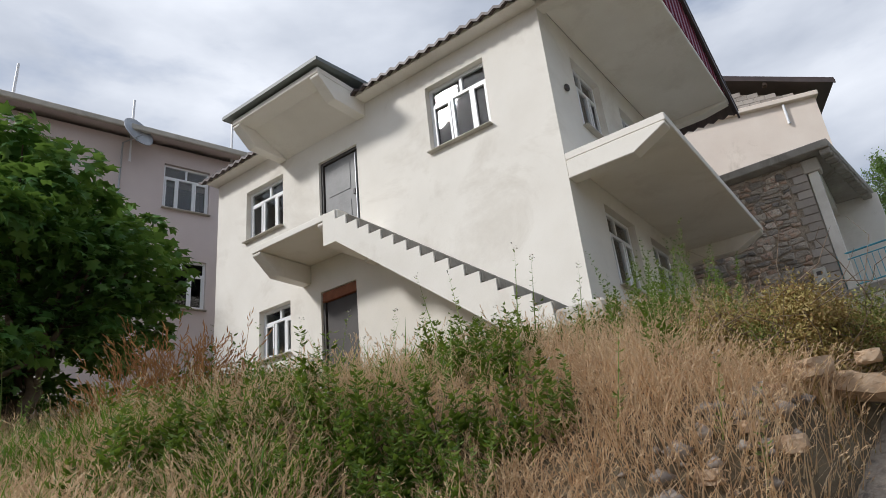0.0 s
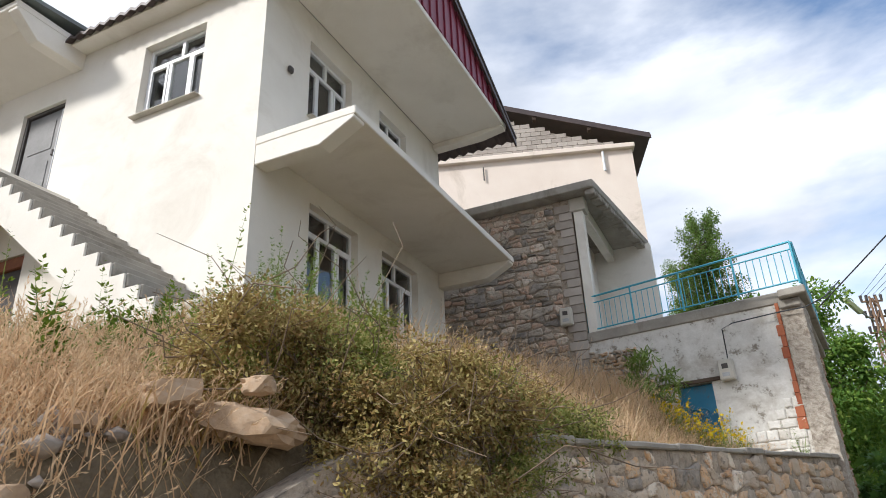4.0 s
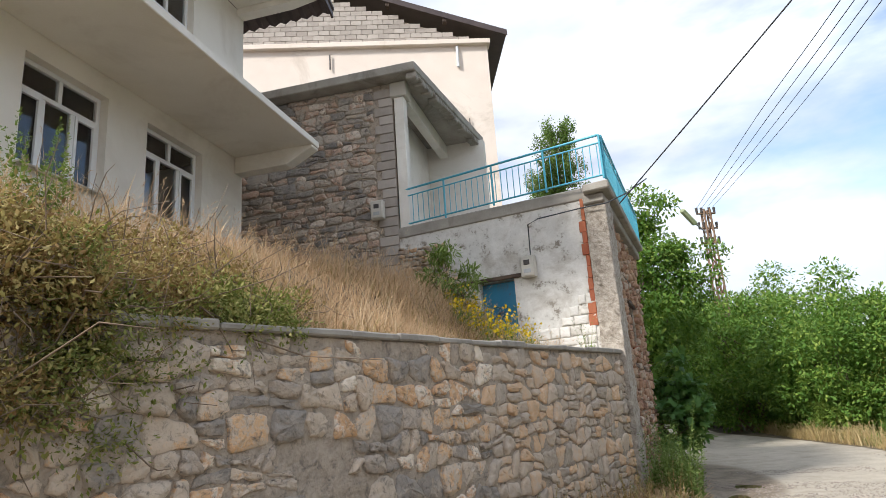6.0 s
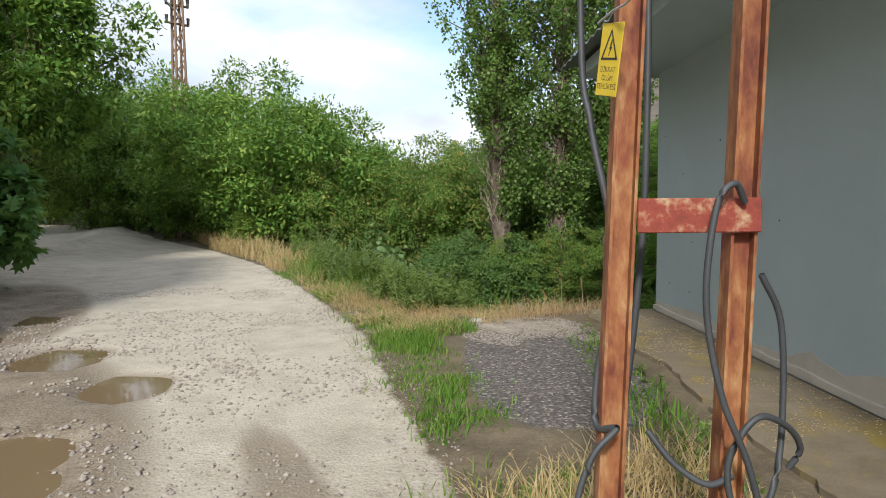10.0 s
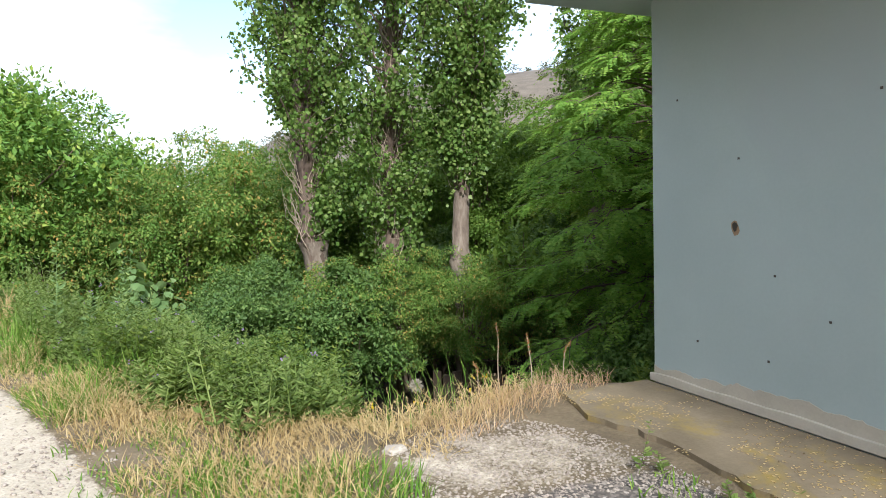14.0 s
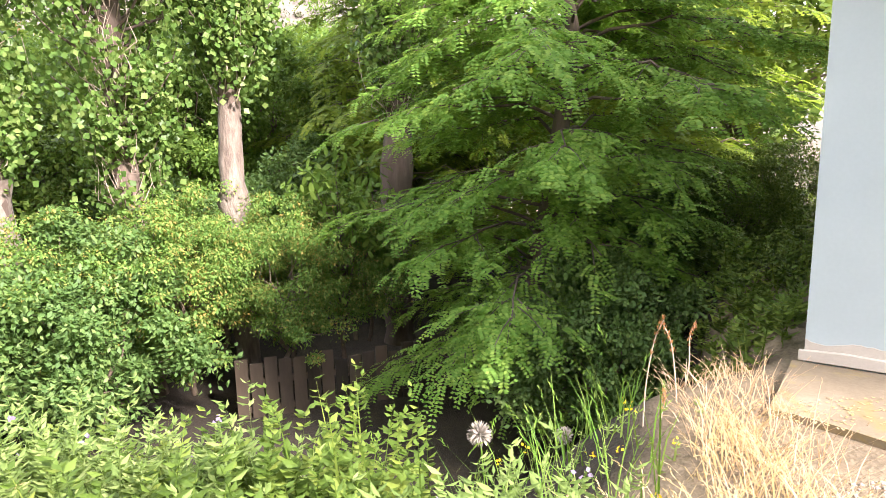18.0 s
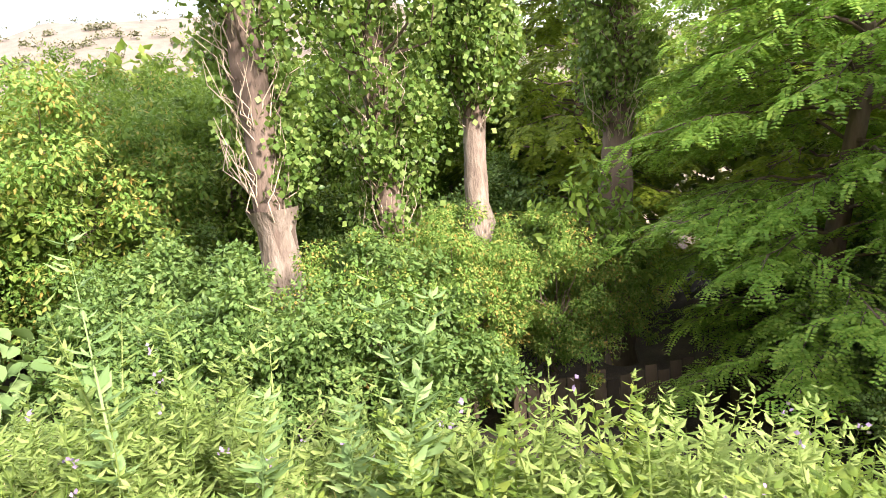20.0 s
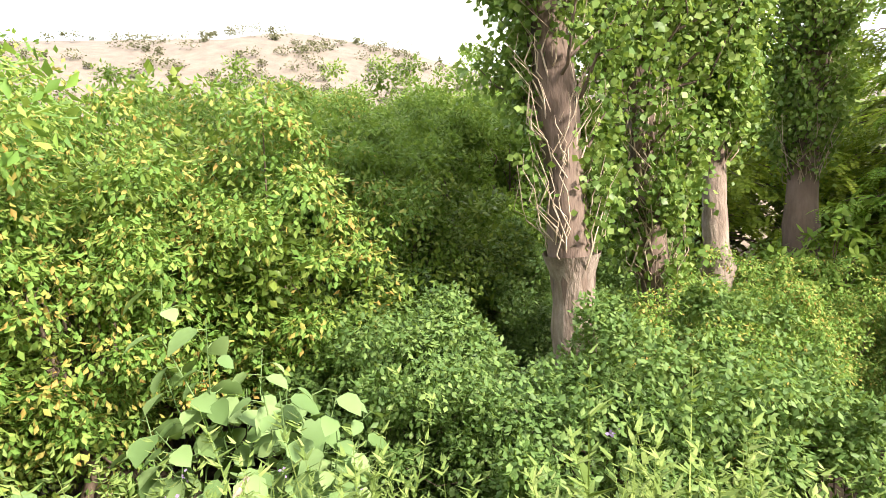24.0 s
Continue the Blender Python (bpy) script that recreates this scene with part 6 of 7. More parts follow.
def stand(ob, x, y, turn=0.0, size=1.0, sink=0.05, z=None, wide=1.0):
    ob.matrix_world = pose(x, y, float(land(x, y)) - sink if z is None else z, 0, 0, turn) @ Matrix.Diagonal((size * wide, size * wide, size, 1))
    return ob


def more(ob, spots):
    """Copies of a tree elsewhere: (x, y, turn, size)."""
    for x, y, turn, size in spots:
        c = copy_thing(ob, pose(0, 0, 0))
        stand(c, x, y, turn, size)


# the fig tree beside the house
fig = crown_tree("fig_tree", "dense dark green fig tree beside the house", "tree", 3, 5.2, 2.05, 0.12, 160, 90, (0.17, 0.155), "leaf_fig", base=0.06, shape="lobed", stems=4, clump_r=0.24, droop=0.5)
stand(fig, -8.2, 2.55, 20, 0.66, wide=1.38)

# walnut over the far end of the rubble building, and a poplar seen past the terrace
walnut = crown_tree("walnut_tree", "leafy walnut tree overhanging the bend of the road", "tree", 8, 9.5, 3.4, 0.2, 150, 330, (0.165, 0.09), "leaf_walnut", base=0.2, clump_r=0.22)
stand(walnut, 3.1, 27.0, 0, 0.86)

hedge_a = crown_tree("roadside_tree", "bright green walnut sapling crowding the road's outer edge", "tree", 12, 5.1, 2.6, 0.11, 190, 190, (0.135, 0.065), "leaf_walnut", base=0.04, shape="diamond", clump_r=0.23, stems=3, group="roadside trees")
stand(hedge_a, 10.6, 30.0, 0, 1.2)
more(hedge_a, [(11.2, 33.0, 80, 1.12), (9.0, 35.5, 160, 1.3), (13.6, 32.5, 30, 1.25), (7.0, 42.5, 200, 1.35), (11.8, 39.0, 270, 1.4), (3.6, 51.0, 100, 1.5), (8.0, 50.0, 10, 1.7), (-1.5, 58.0, 50, 1.7), (4.5, 45.5, 30, 1.35)])
hedge_b = crown_tree("roadside_bush", "dense green roadside bush with small leaves", "bush", 14, 3.6, 2.1, 0.07, 90, 260, (0.095, 0.055), "leaf_green", base=0.03, shape="diamond", clump_r=0.27, stems=4, group="roadside bushes")
stand(hedge_b, 12.9, 29.0, 0, 0.9)
more(hedge_b, [(9.6, 28.6, 40, 0.5), (9.6, 31.8, 90, 0.6), (8.4, 38.6, 10, 0.9), (5.6, 46.5, 70, 1.0), (1.2, 55.0, 30, 1.0), (16.0, 27.5, 140, 1.25), (17.5, 25.2, 200, 1.1), (-3.5, 33.0, 0, 1.2), (0.2, 40.0, 80, 1.4), (-1.0, 30.0, 60, 1.0), (16.4, 13.8, 30, 0.34), (18.3, 12.9, 120, 0.4)])

# wooded slope behind the bend
wood = crown_tree("woodland_tree", "round green tree on the wooded slope beyond the bend", "tree", 17, 8.5, 3.6, 0.2, 70, 60, (0.46, 0.27), "leaf_green", base=0.12, shape="diamond", clump_r=0.3, group="slope trees")
stand(wood, 4.0, 66.0)
rw = rnd(171)
more(wood, [(-26 + 13 * k % 58 + 4 * rw.rand(), 62 + 9 * (k % 5) + 5 * rw.rand(), 40.0 * k, 0.8 + 0.5 * rw.rand()) for k in range(22)])
more(wood, [(23.5, 15.5, 0, 0.62), (26.0, 18.5, 50, 0.7), (23.0, 20.5, 100, 0.6), (29.0, 14.5, 150, 0.8), (25.5, 23.5, 200, 0.6), (28.0, 21.0, 250, 0.7), (24.5, 12.0, 20, 0.7), (31.0, 18.0, 70, 0.8)])
more(wood, [(26 + 3 * rw.rand() + 5 * (k % 6), 22 + 7 * (k // 6) + 4 * rw.rand(), 50.0 * k, 0.55 + 0.3 * rw.rand()) for k in range(18)])


def poplar(name, seed, height, girth, lean, bare, label, flank=False):
    """A tall poplar: pale bare stub low down, a broom of old twigs, and a narrow crown of hanging shoots."""
    r = rnd(seed)
    t = thing(name, label, "poplar tree", group="poplar row")
    z = np.linspace(0, height, 60)
    cx = lean[0] * z / height + 0.10 * np.sin(z * 0.7 + seed) * np.minimum(z / 3, 1)
    cy = lean[1] * z / height + 0.10 * np.cos(z * 0.6 + seed) * np.minimum(z / 3, 1)
    line = np.stack([cx, cy, z], -1)
    rad = girth * (1 - 0.8 * z / height) * (1 + 0.12 * np.sin(z * 4 + seed)) + 0.04
    wire("trunk", [(line[z <= bare[1] + 0.3], (rad * (1 + 0.16 * r.normal(size=len(z))))[z <= bare[1] + 0.3])], "bark_pale" if bare[2] else "bark_dark", t, 14)
    at = lambda q: np.array([np.interp(q, z, cx), np.interp(q, z, cy), q])
    limbs = [(line[z >= bare[1] - 0.7], rad[z >= bare[1] - 0.7] * 0.97)]
    shoots = []
    n = int(height * 17)
    for k in range(n):
        q = bare[0] + (height - bare[0] - 0.4) * r.rand() 
        a = r.rand() * 6.283
        if flank and q < bare[0] + 2.2 and math.cos(a - 3.4) > 0.2 and r.rand() < 0.8:
            continue
        w = (0.40 + 1.1 * min(1.0, max(0.0, q - bare[0]) / 4.5)) * (1.0 - 0.45 * max(0, q - height * 0.55) / (height * 0.45))
        ln = (0.5 + 0.7 * r.rand()) * w
        p0 = at(q)
        p1 = p0 + (math.cos(a) * ln, math.sin(a) * ln, 0.9 * ln + 0.5 * r.rand())
        path = bend(p0, p1, r, 5, 0.2)
        limbs.append((path, np.linspace(0.024, 0.006, 5)))
        shoots.append(path)
    tagged(wire("branchwork", limbs, "bark_dark", t, 6), kind="stuff")
    # old dry twigs close round the stem
    tw = []
    for k in range(int(90 + 10 * height)):
        q = bare[0] + (height * 0.5) * r.rand() ** 1.4
        a = r.rand() * 6.283
        p0 = at(q) + np.array((math.cos(a), math.sin(a), 0)) * np.interp(q, z, rad) * 0.8
        ln = 0.35 + 0.75 * r.rand()
        tw.append((bend(p0, p0 + (0.33 * ln * math.cos(a + r.normal() * 0.6), 0.33 * ln * math.sin(a + r.normal() * 0.6), ln), r, 5, 0.25), np.linspace(0.010, 0.003, 5)))
    wire("dry_shoot_mass", tw, "twig", t, 4, "pale dry water shoots round the trunk")
    S = np.array(shoots)[:, 2:].reshape(-1, 3)
    C = S[r.randint(len(S), size=int(height * 2700))]
    pos = C + r.normal(size=C.shape) * (0.10, 0.10, 0.16)
    along = unit(ball(r, len(C)) + (0, 0, -0.9))
    k = 0.7 + 0.6 * r.rand(len(C))
    v, f = leaves_np(pos, along, ball(r, len(C)), 0.078 * k, 0.078 * k, "diamond")
    part("crown", mesh_np("crown", v, f, "leaf_poplar"), "leaf_poplar", t)
    return t


p1 = poplar("poplar", 21, 16.0, 0.22, (-0.3, 0.3), (2.75, 2.8, True), "tall poplar with a pale bare stub and shaggy dry shoots", True)
stand(p1, 14.52, 22.33, 0, 1.0, z=-1.95)
p2 = poplar("poplar", 22, 15.0, 0.15, (0.2, 0.2), (2.2, 2.2, False), "slim dark poplar wrapped in leaves")
stand(p2, 15.5, 21.25, 0, 1.0, z=-1.95)
p3 = poplar("poplar", 23, 16.5, 0.14, (0.2, -0.2), (3.75, 3.8, True), "poplar with a white bare length of trunk")
stand(p3, 16.3, 20.3, 0, 1.0, z=-1.95)
p4 = poplar("poplar", 24, 15.5, 0.22, (0.5, -0.4), (3.4, 3.8, False), "thick poplar with dark furrowed bark")
stand(p4, 18.1, 18.55, 0, 1.0, z=-1.95)
c = copy_thing(p2, pose(0, 0, 0))
stand(c, 1.2, 34.0, 60, 0.95)
c = copy_thing(p4, pose(0, 0, 0))
stand(c, 0.0, 47.0, 200, 1.1)


def locust(seed, leaf=1.0, mat="leaf_locust"):
    """A feathery locust: boughs that end in flat drooping fans of paired leaflets, one tier over the other."""
    r = rnd(seed)
    t = thing("locust_tree", "feathery bright green locust tree with drooping sprays", "tree")
    H, R = 7.8, 2.45
    stem = bend((0, 0, 0), (0.2, 0.1, H * 0.9), r, 9, 0.06)
    limbs = [(stem, np.linspace(0.17, 0.04, 9))]
    P, D = [], []
    s6 = np.linspace(0, 1, 6)
    for k in range(95):
        q = 0.10 + 0.9 * (k + r.rand()) / 95
        a = k * 2.39996 + 0.5 * r.normal()
        ln = R * (0.55 + 0.45 * r.rand()) * (0.75 + 0.5 * min(q, 0.5)) * (1.0 if q < 0.5 else 1.0 - (q - 0.5) * 1.25)
        p0 = np.array([np.interp(q * 0.98, np.linspace(0, 1, 9), stem[:, i]) for i in range(3)])
        p1 = p0 + np.array((math.cos(a) * ln, math.sin(a) * ln, 0.32 * ln + 0.2 * r.rand()))
        path = bend(p0, p1, r, 6, 0.10)
        path[:, 2] -= 0.38 * s6 ** 2.2 * ln
        limbs.append((path, np.linspace(0.024, 0.006, 6)))
        for j in range(int((7 + 4.5 * ln) / leaf)):
            u = 0.22 + 0.78 * r.rand() ** 0.75
            c = np.array([np.interp(u, s6, path[:, i]) for i in range(3)])
            b = a + (1.1 * r.normal() if u < 0.9 else 0.4 * r.normal())
            d = np.array((math.cos(b), math.sin(b), 0.12 - 0.3 * r.rand()))
            tw = 0.45 + 0.45 * r.rand()
            m = 12 if leaf == 1.0 else 7
            e = np.linspace(0.12, 1, m)
            line = c + d * (e * tw)[:, None]
            line[:, 2] -= 0.30 * tw * e ** 2
            limbs.append((line[::4], np.linspace(0.007, 0.003, len(line[::4]))))
            sd = np.where(np.arange(m) % 2, 1.0, -1.0)[:, None] * np.array((-d[1], d[0], 0.0))
            P.append(line)
            D.append(unit(0.75 * d + sd * (1.0 - 0.6 * e[:, None]) + 0.25 * r.normal(size=(m, 3)) + (0, 0, -0.28)))
    P, D = np.concatenate(P), np.concatenate(D)
    wire("trunk", limbs, "bark_dark", t, 5)
    L = 0.23 * (0.75 + 0.5 * r.rand(len(P)))
    side = unit(np.cross(D, (0, 0, 1.0)))
    pos, al = [], []
    for j in range(7):
        for sg in (-1, 1):
            pos.append(P + D * (L * (0.17 + 0.13 * j))[:, None] + np.array((0, 0, -1.0)) * (L * 0.02 * j * j / 3)[:, None])
            al.append(unit(side * sg + 0.35 * D + (0, 0, -0.12)))
    pos, al = np.concatenate(pos), np.concatenate(al)
    v, f = leaves_np(pos, al, unit(np.array((0, 0, 0.6)) + 0.8 * unit(pos * (1, 1, 0)) + 0.45 * ball(r, len(pos))), 0.05 * leaf, 0.028 * leaf, "diamond")
    part("crown", mesh_np("crown", v, f, mat), mat, t)
    return t


lo = locust(31)
stand(lo, 15.9, 16.0, 0, 1.0, z=-1.9)
# far locusts: sun shining through the leaves is put into their colour
lo2 = locust(32, 1.5, "leaf_locust_sunlit")
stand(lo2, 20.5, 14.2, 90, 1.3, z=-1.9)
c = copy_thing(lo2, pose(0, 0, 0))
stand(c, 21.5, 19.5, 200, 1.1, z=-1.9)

# fruit trees and bushes of the orchard
apr = crown_tree("apricot_tree", "apricot tree with yellow-green leaves and orange tips", "tree", 41, 5.4, 2.3, 0.09, 150, 210, (0.10, 0.052), "leaf_apricot", base=0.12, shape="diamond", clump_r=0.19, stems=2, droop=0.7, group="orchard trees")
stand(apr, 13.7, 27.2, 0, 0.84, z=-1.9)
for x, y, turn, s in ((11.4, 28.2, 70, 0.85), (15.6, 25.9, 40, 0.9), (17.0, 28.4, 140, 0.95), (16.0, 30.5, 200, 1.05), (19.5, 29.0, 20, 1.0), (23.0, 28.0, 100, 1.1), (19.0, 33.5, 60, 1.1), (14.6, 29.3, 80, 0.85)):
    c = copy_thing(apr, pose(0, 0, 0))
    stand(c, x, y, turn, s, z=-1.9)
orch = crown_tree("orchard_tree", "bright green fruit tree in the orchard below the road", "tree", 45, 5.6, 2.3, 0.1, 140, 190, (0.10, 0.055), "leaf_orchard", base=0.1, shape="diamond", clump_r=0.18, stems=2, droop=0.4, group="orchard trees")
stand(orch, 20.5, 24.0, 0, 1.0, z=-1.9)
for x, y, turn, s in ((18.2, 25.4, 60, 0.95), (23.4, 25.2, 100, 1.15), (22.0, 22.6, 200, 1.1), (26.0, 27.5, 30, 1.25), (21.5, 28.4, 140, 1.05), (28.5, 24.0, 250, 1.3), (25.0, 31.5, 10, 1.25), (30.5, 29.5, 80, 1.4), (33.0, 25.5, 310, 1.45), (21.0, 32.5, 0, 1.1)):
    c = copy_thing(orch, pose(0, 0, 0))
    stand(c, x, y, turn, s, z=-1.9)
bush = crown_tree("orchard_bush", "dense green bush with pointed leaves below the road", "bush", 43, 2.7, 1.5, 0.04, 120, 230, (0.078, 0.046), "leaf_bush", base=0.02, shape="diamond", clump_r=0.22, stems=5, group="orchard bushes")
stand(bush, 14.0, 23.8, 0, 0.9, z=-1.85)
for x, y, turn, s in ((13.1, 22.2, 60, 0.85), (13.9, 20.9, 130, 0.85), (17.2, 21.8, 90, 0.85), (15.2, 24.6, 150, 0.95), (18.4, 23.2, 10, 1.0), (19.5, 20.8, 10, 1.1), (14.3, 15.5, 40, 0.7), (15.6, 15.2, 110, 0.85), (17.4, 14.6, 10, 1.0), (15.0, 14.45, 200, 0.5), (16.3, 13.9, 80, 0.6), (13.95, 22.75, 260, 0.5)):
    c = copy_thing(bush, pose(0, 0, 0))
    stand(c, x, y, turn, s, z=-1.7)


for x, y, z, turn, s in ((14.8, 20.2, -1.5, 20, 0.42), (15.6, 19.4, -1.5, 170, 0.40), (15.9, 20.6, -1.6, 250, 0.44), (14.0, 21.2, -1.6, 300, 0.42), (16.6, 18.7, -1.4, 80, 0.36)):
    c = copy_thing(apr, pose(0, 0, 0))
    stand(c, x, y, turn, s, z=z)


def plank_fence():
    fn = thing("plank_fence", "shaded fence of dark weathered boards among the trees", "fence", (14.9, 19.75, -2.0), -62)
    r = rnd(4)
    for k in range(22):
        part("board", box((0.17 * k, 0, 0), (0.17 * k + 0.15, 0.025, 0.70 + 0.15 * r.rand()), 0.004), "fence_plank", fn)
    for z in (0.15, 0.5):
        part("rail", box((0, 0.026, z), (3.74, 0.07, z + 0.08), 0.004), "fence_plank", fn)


plank_fence()

sap = crown_tree("walnut_sapling", "young walnut with broad pale green leaves among the poplars", "tree", 47, 4.2, 1.2, 0.05, 40, 46, (0.17, 0.085), "leaf_orchard", base=0.35, clump_r=0.32, droop=0.5)
stand(sap, 16.5, 18.9, 0, 0.76, z=-1.9)

# ---------------------------------------------------------------- grasses and weeds
def tufts(name, r, x, y, h, width, mat, label, category="grass", head=None, lean=0.6, z=None, kind="stuff"):
    """Grass blades at the given places, each bent its own way; some carry seed heads."""
    n = len(x)
    zz = land(x, y) - 0.02 if z is None else z
    h = h * (0.5 + 0.9 * r.rand(n)) * (0.45 + 1.1 * value_noise(x, y, 0.55, 21))
    a = r.rand(n) * 6.283
    tilt = lean * (0.3 + r.rand(n))
    d = np.stack([np.cos(a) * tilt, np.sin(a) * tilt, np.ones(n)], -1)
    p0 = np.stack([x, y, zz], -1)
    side = unit(np.stack([-np.sin(a), np.cos(a), 0.3 * r.normal(size=n)], -1)) * (width * (0.7 + 0.6 * r.rand(n)))[:, None]
    mid = p0 + unit(d) * (h * 0.55)[:, None]
    d2 = unit(d * (2.2, 2.2, 1.0))
    tip = mid + d2 * (h * 0.45)[:, None]
    v = np.stack([p0 - side, p0 + side, mid - side * 0.8, mid + side * 0.8, tip], 1).reshape(-1, 3)
    f = (np.arange(n) * 5)[:, None, None] + np.array([(0, 1, 3), (0, 3, 2), (2, 3, 4)])[None]
    if head:
        hl, hw, share = head
        pick = r.rand(n) < share
        hp, hd = tip[pick], d2[pick]
        along = np.repeat(np.linspace(-0.75, 0.1, 5), len(hp))[:, None]
        hp, hd = np.tile(hp, (5, 1)), np.tile(hd, (5, 1))
        vv, ff = leaves_np(hp + hd * along * hl, unit(hd + 0.4 * ball(r, len(hp))), ball(r, len(hp)), hl * 0.5, hw * 0.6, "diamond")
        v, f = joined((v, f.reshape(-1, 3)), (vv, ff))
    ob = part(name, mesh_np(name, v, f.reshape(-1, 3), mat), mat)
    return tagged(ob, label, category, kind=kind)


def herbs(name, r, x, y, h, per, leaf, mat, label, shape="diamond", z=None, top=None, category="weeds"):
    """Upright leafy weeds: a thin stem each with leaves all the way up."""
    n = len(x)
    zz = land(x, y) - 0.02 if z is None else z
    h = h * (0.5 + 0.8 * r.rand(n)) * (0.3 + 1.4 * value_noise(x, y, 0.7, 22))
    a = r.rand(n) * 6.283
    d = unit(np.stack([0.25 * np.cos(a), 0.25 * np.sin(a), np.ones(n)], -1))
    p0 = np.stack([x, y, zz], -1)
    s = r.rand(n, per)
    s = 0.12 + 0.88 * s
    pos = (p0[:, None] + d[:, None] * (h[:, None] * s)[..., None]).reshape(-1, 3)
    out = r.rand(n, per) * 6.283
    al = unit(np.stack([np.cos(out), np.sin(out), 0.5 * np.ones_like(out)], -1).reshape(-1, 3))
    k = (1.15 - 0.7 * s).ravel() * (0.7 + 0.6 * r.rand(n * per))
    v, f = leaves_np(pos, al, unit(np.array((0, 0, 1.0)) + 0.4 * ball(r, len(pos))), leaf[0] * k, leaf[1] * k, shape)
    sv, sf = leaves_np(p0, d, ball(r, n), h, 0.012, "blade")
    v, f = joined((v, f), (sv, sf))
    ob = part(name, mesh_np(name, v, f, mat), mat)
    tagged(ob, label, category, kind="stuff")
    if top:
        tm, share, size = top
        pick = r.rand(n) < share
        tp = (p0 + d * h[:, None])[pick]
        tp = np.repeat(tp, 5, 0) + r.normal(size=(5 * pick.sum(), 3)) * size * 0.6
        tv, tf = leaves_np(tp, unit(ball(r, len(tp)) + (0, 0, 0.6)), ball(r, len(tp)), size, size * 0.8, "diamond")
        tagged(part(name + "_flowers", mesh_np(name + "_flowers", tv, tf, tm), tm), "small blossoms on the roadside weeds", "flowers", kind="stuff")
    return ob


def scatter(r, n, lo, hi, keep):
    x, y = lo[0] + (hi[0] - lo[0]) * r.rand(n * 3), lo[1] + (hi[1] - lo[1]) * r.rand(n * 3)
    ok = keep(x, y)
    return x[ok][:n], y[ok][:n]


def behind(x, y):
    """Metres behind the wall's face."""
    return (wall_x(y) - x) * 0.953


def free_bank(x, y):
    d = behind(x, y)
    house = (x < HX + 0.2) & (x > HX - HL - 0.2) & (y > HY - 0.1)
    stair = (x < HX + 0.6) & (x > HX - 4.5) & (y > HY - 1.3)
    stable = y > 15.1 + 0.22 * (2.7 - x)
    return ~house & ~stair & ~stable & (d > np.where(y < 4.3, -0.5, np.where(y < 5.3, -0.05, 0.35)))


r = rnd(101)
def range_from_path(x, y):
    """Metres and degrees from the foot of the slope, where the walk begins."""
    return np.hypot(x + 0.14, y + 0.18), np.degrees(np.arctan2(x + 0.14, y + 0.18))


x, y = scatter(r, 42000, (-9.5, -0.5), (0.6, 8.4), lambda x, y: free_bank(x, y) & (value_noise(x, y, 0.8, 2) > 0.16))
tufts("dry_grass", r, x, y, 0.33, 0.0045, "grass_dry", "tall dry straw grass on the slope before the house", head=(0.065, 0.013, 0.8))
x, y = scatter(r, 17000, (-5.0, 0.0), (0.6, 5.2), lambda x, y: (free_bank(x, y) | ((y > 2.0) & (y < 4.6) & (np.abs(behind(x, y)) < 0.9))) & (range_from_path(x, y)[0] < 5.2))
tufts("dry_grass", r, x, y, 0.30, 0.0035, "grass_dry", "bleached drooping barley grass low on the slope", head=(0.06, 0.013, 0.9), lean=0.9)
x, y = scatter(r, 12000, (-1.5, 4.6), (2.6, 15.2), lambda x, y: free_bank(x, y))
tufts("dry_grass", r, x, y, 0.30, 0.004, "grass_dry", "golden dry grass on the bank above the stone wall", head=(0.045, 0.009, 0.8), lean=0.8)
x, y = scatter(r, 7000, (-1.5, 4.6), (2.6, 15.2), lambda x, y: free_bank(x, y) & (value_noise(x, y, 0.8, 71) > 0.4))
tufts("brown_grass", r, x, y, 0.26, 0.005, "leaf_scrub", "brown wiry stalks in the bank grass", lean=1.0)
x, y = scatter(r, 5000, (-4.5, 8.5), (0.5, 15.6), lambda x, y: free_bank(x, y))
tufts("dry_grass", r, x, y, 0.5, 0.005, "grass_dry", "golden dry grass between the two houses", head=(0.07, 0.011, 0.6))
x, y = scatter(r, 420, (-6.2, 2.5), (-4.9, 3.5), lambda x, y: free_bank(x, y) & (range_from_path(x, y)[0] > 5.6))
tufts("russet_grass", r, x, y, 0.6, 0.005, "grass_russet", "russet dock stalks among the dry grass", head=(0.16, 0.02, 0.9), lean=0.4)
x, y = scatter(r, 7000, (-9.0, 1.0), (-3.2, 8.3), lambda x, y: free_bank(x, y) & (range_from_path(x, y)[0] > 4.4) & (value_noise(x, y, 1.2, 17) > 0.35))
tufts("green_grass", r, x, y, 0.36, 0.006, "grass_green", "rank green grass on the slope")

x, y = scatter(r, 6000, (-6.6, 0.8), (-3.0, 3.0), lambda x, y: free_bank(x, y) & (range_from_path(x, y)[0] > 3.6) & (value_noise(x, y, 0.9, 18) > 0.3))
tufts("green_grass", r, x, y, 0.34, 0.005, "grass_green", "yellow-green grass low on the slope before the fig tree")


def weedy(x, y):
    d, a = range_from_path(x, y)
    near = 3.7 + 1.6 * (value_noise(x, y, 0.9, 4) - 0.5)
    a = a + 16 * (value_noise(x, y, 0.8, 24) - 0.5)
    return free_bank(x, y) & (d > near) & (d < 7.6) & (a > -62) & (a < -20) & (value_noise(x, y, 0.7, 14) > 0.34 + 0.3 * step(-38.0, -20.0, a))


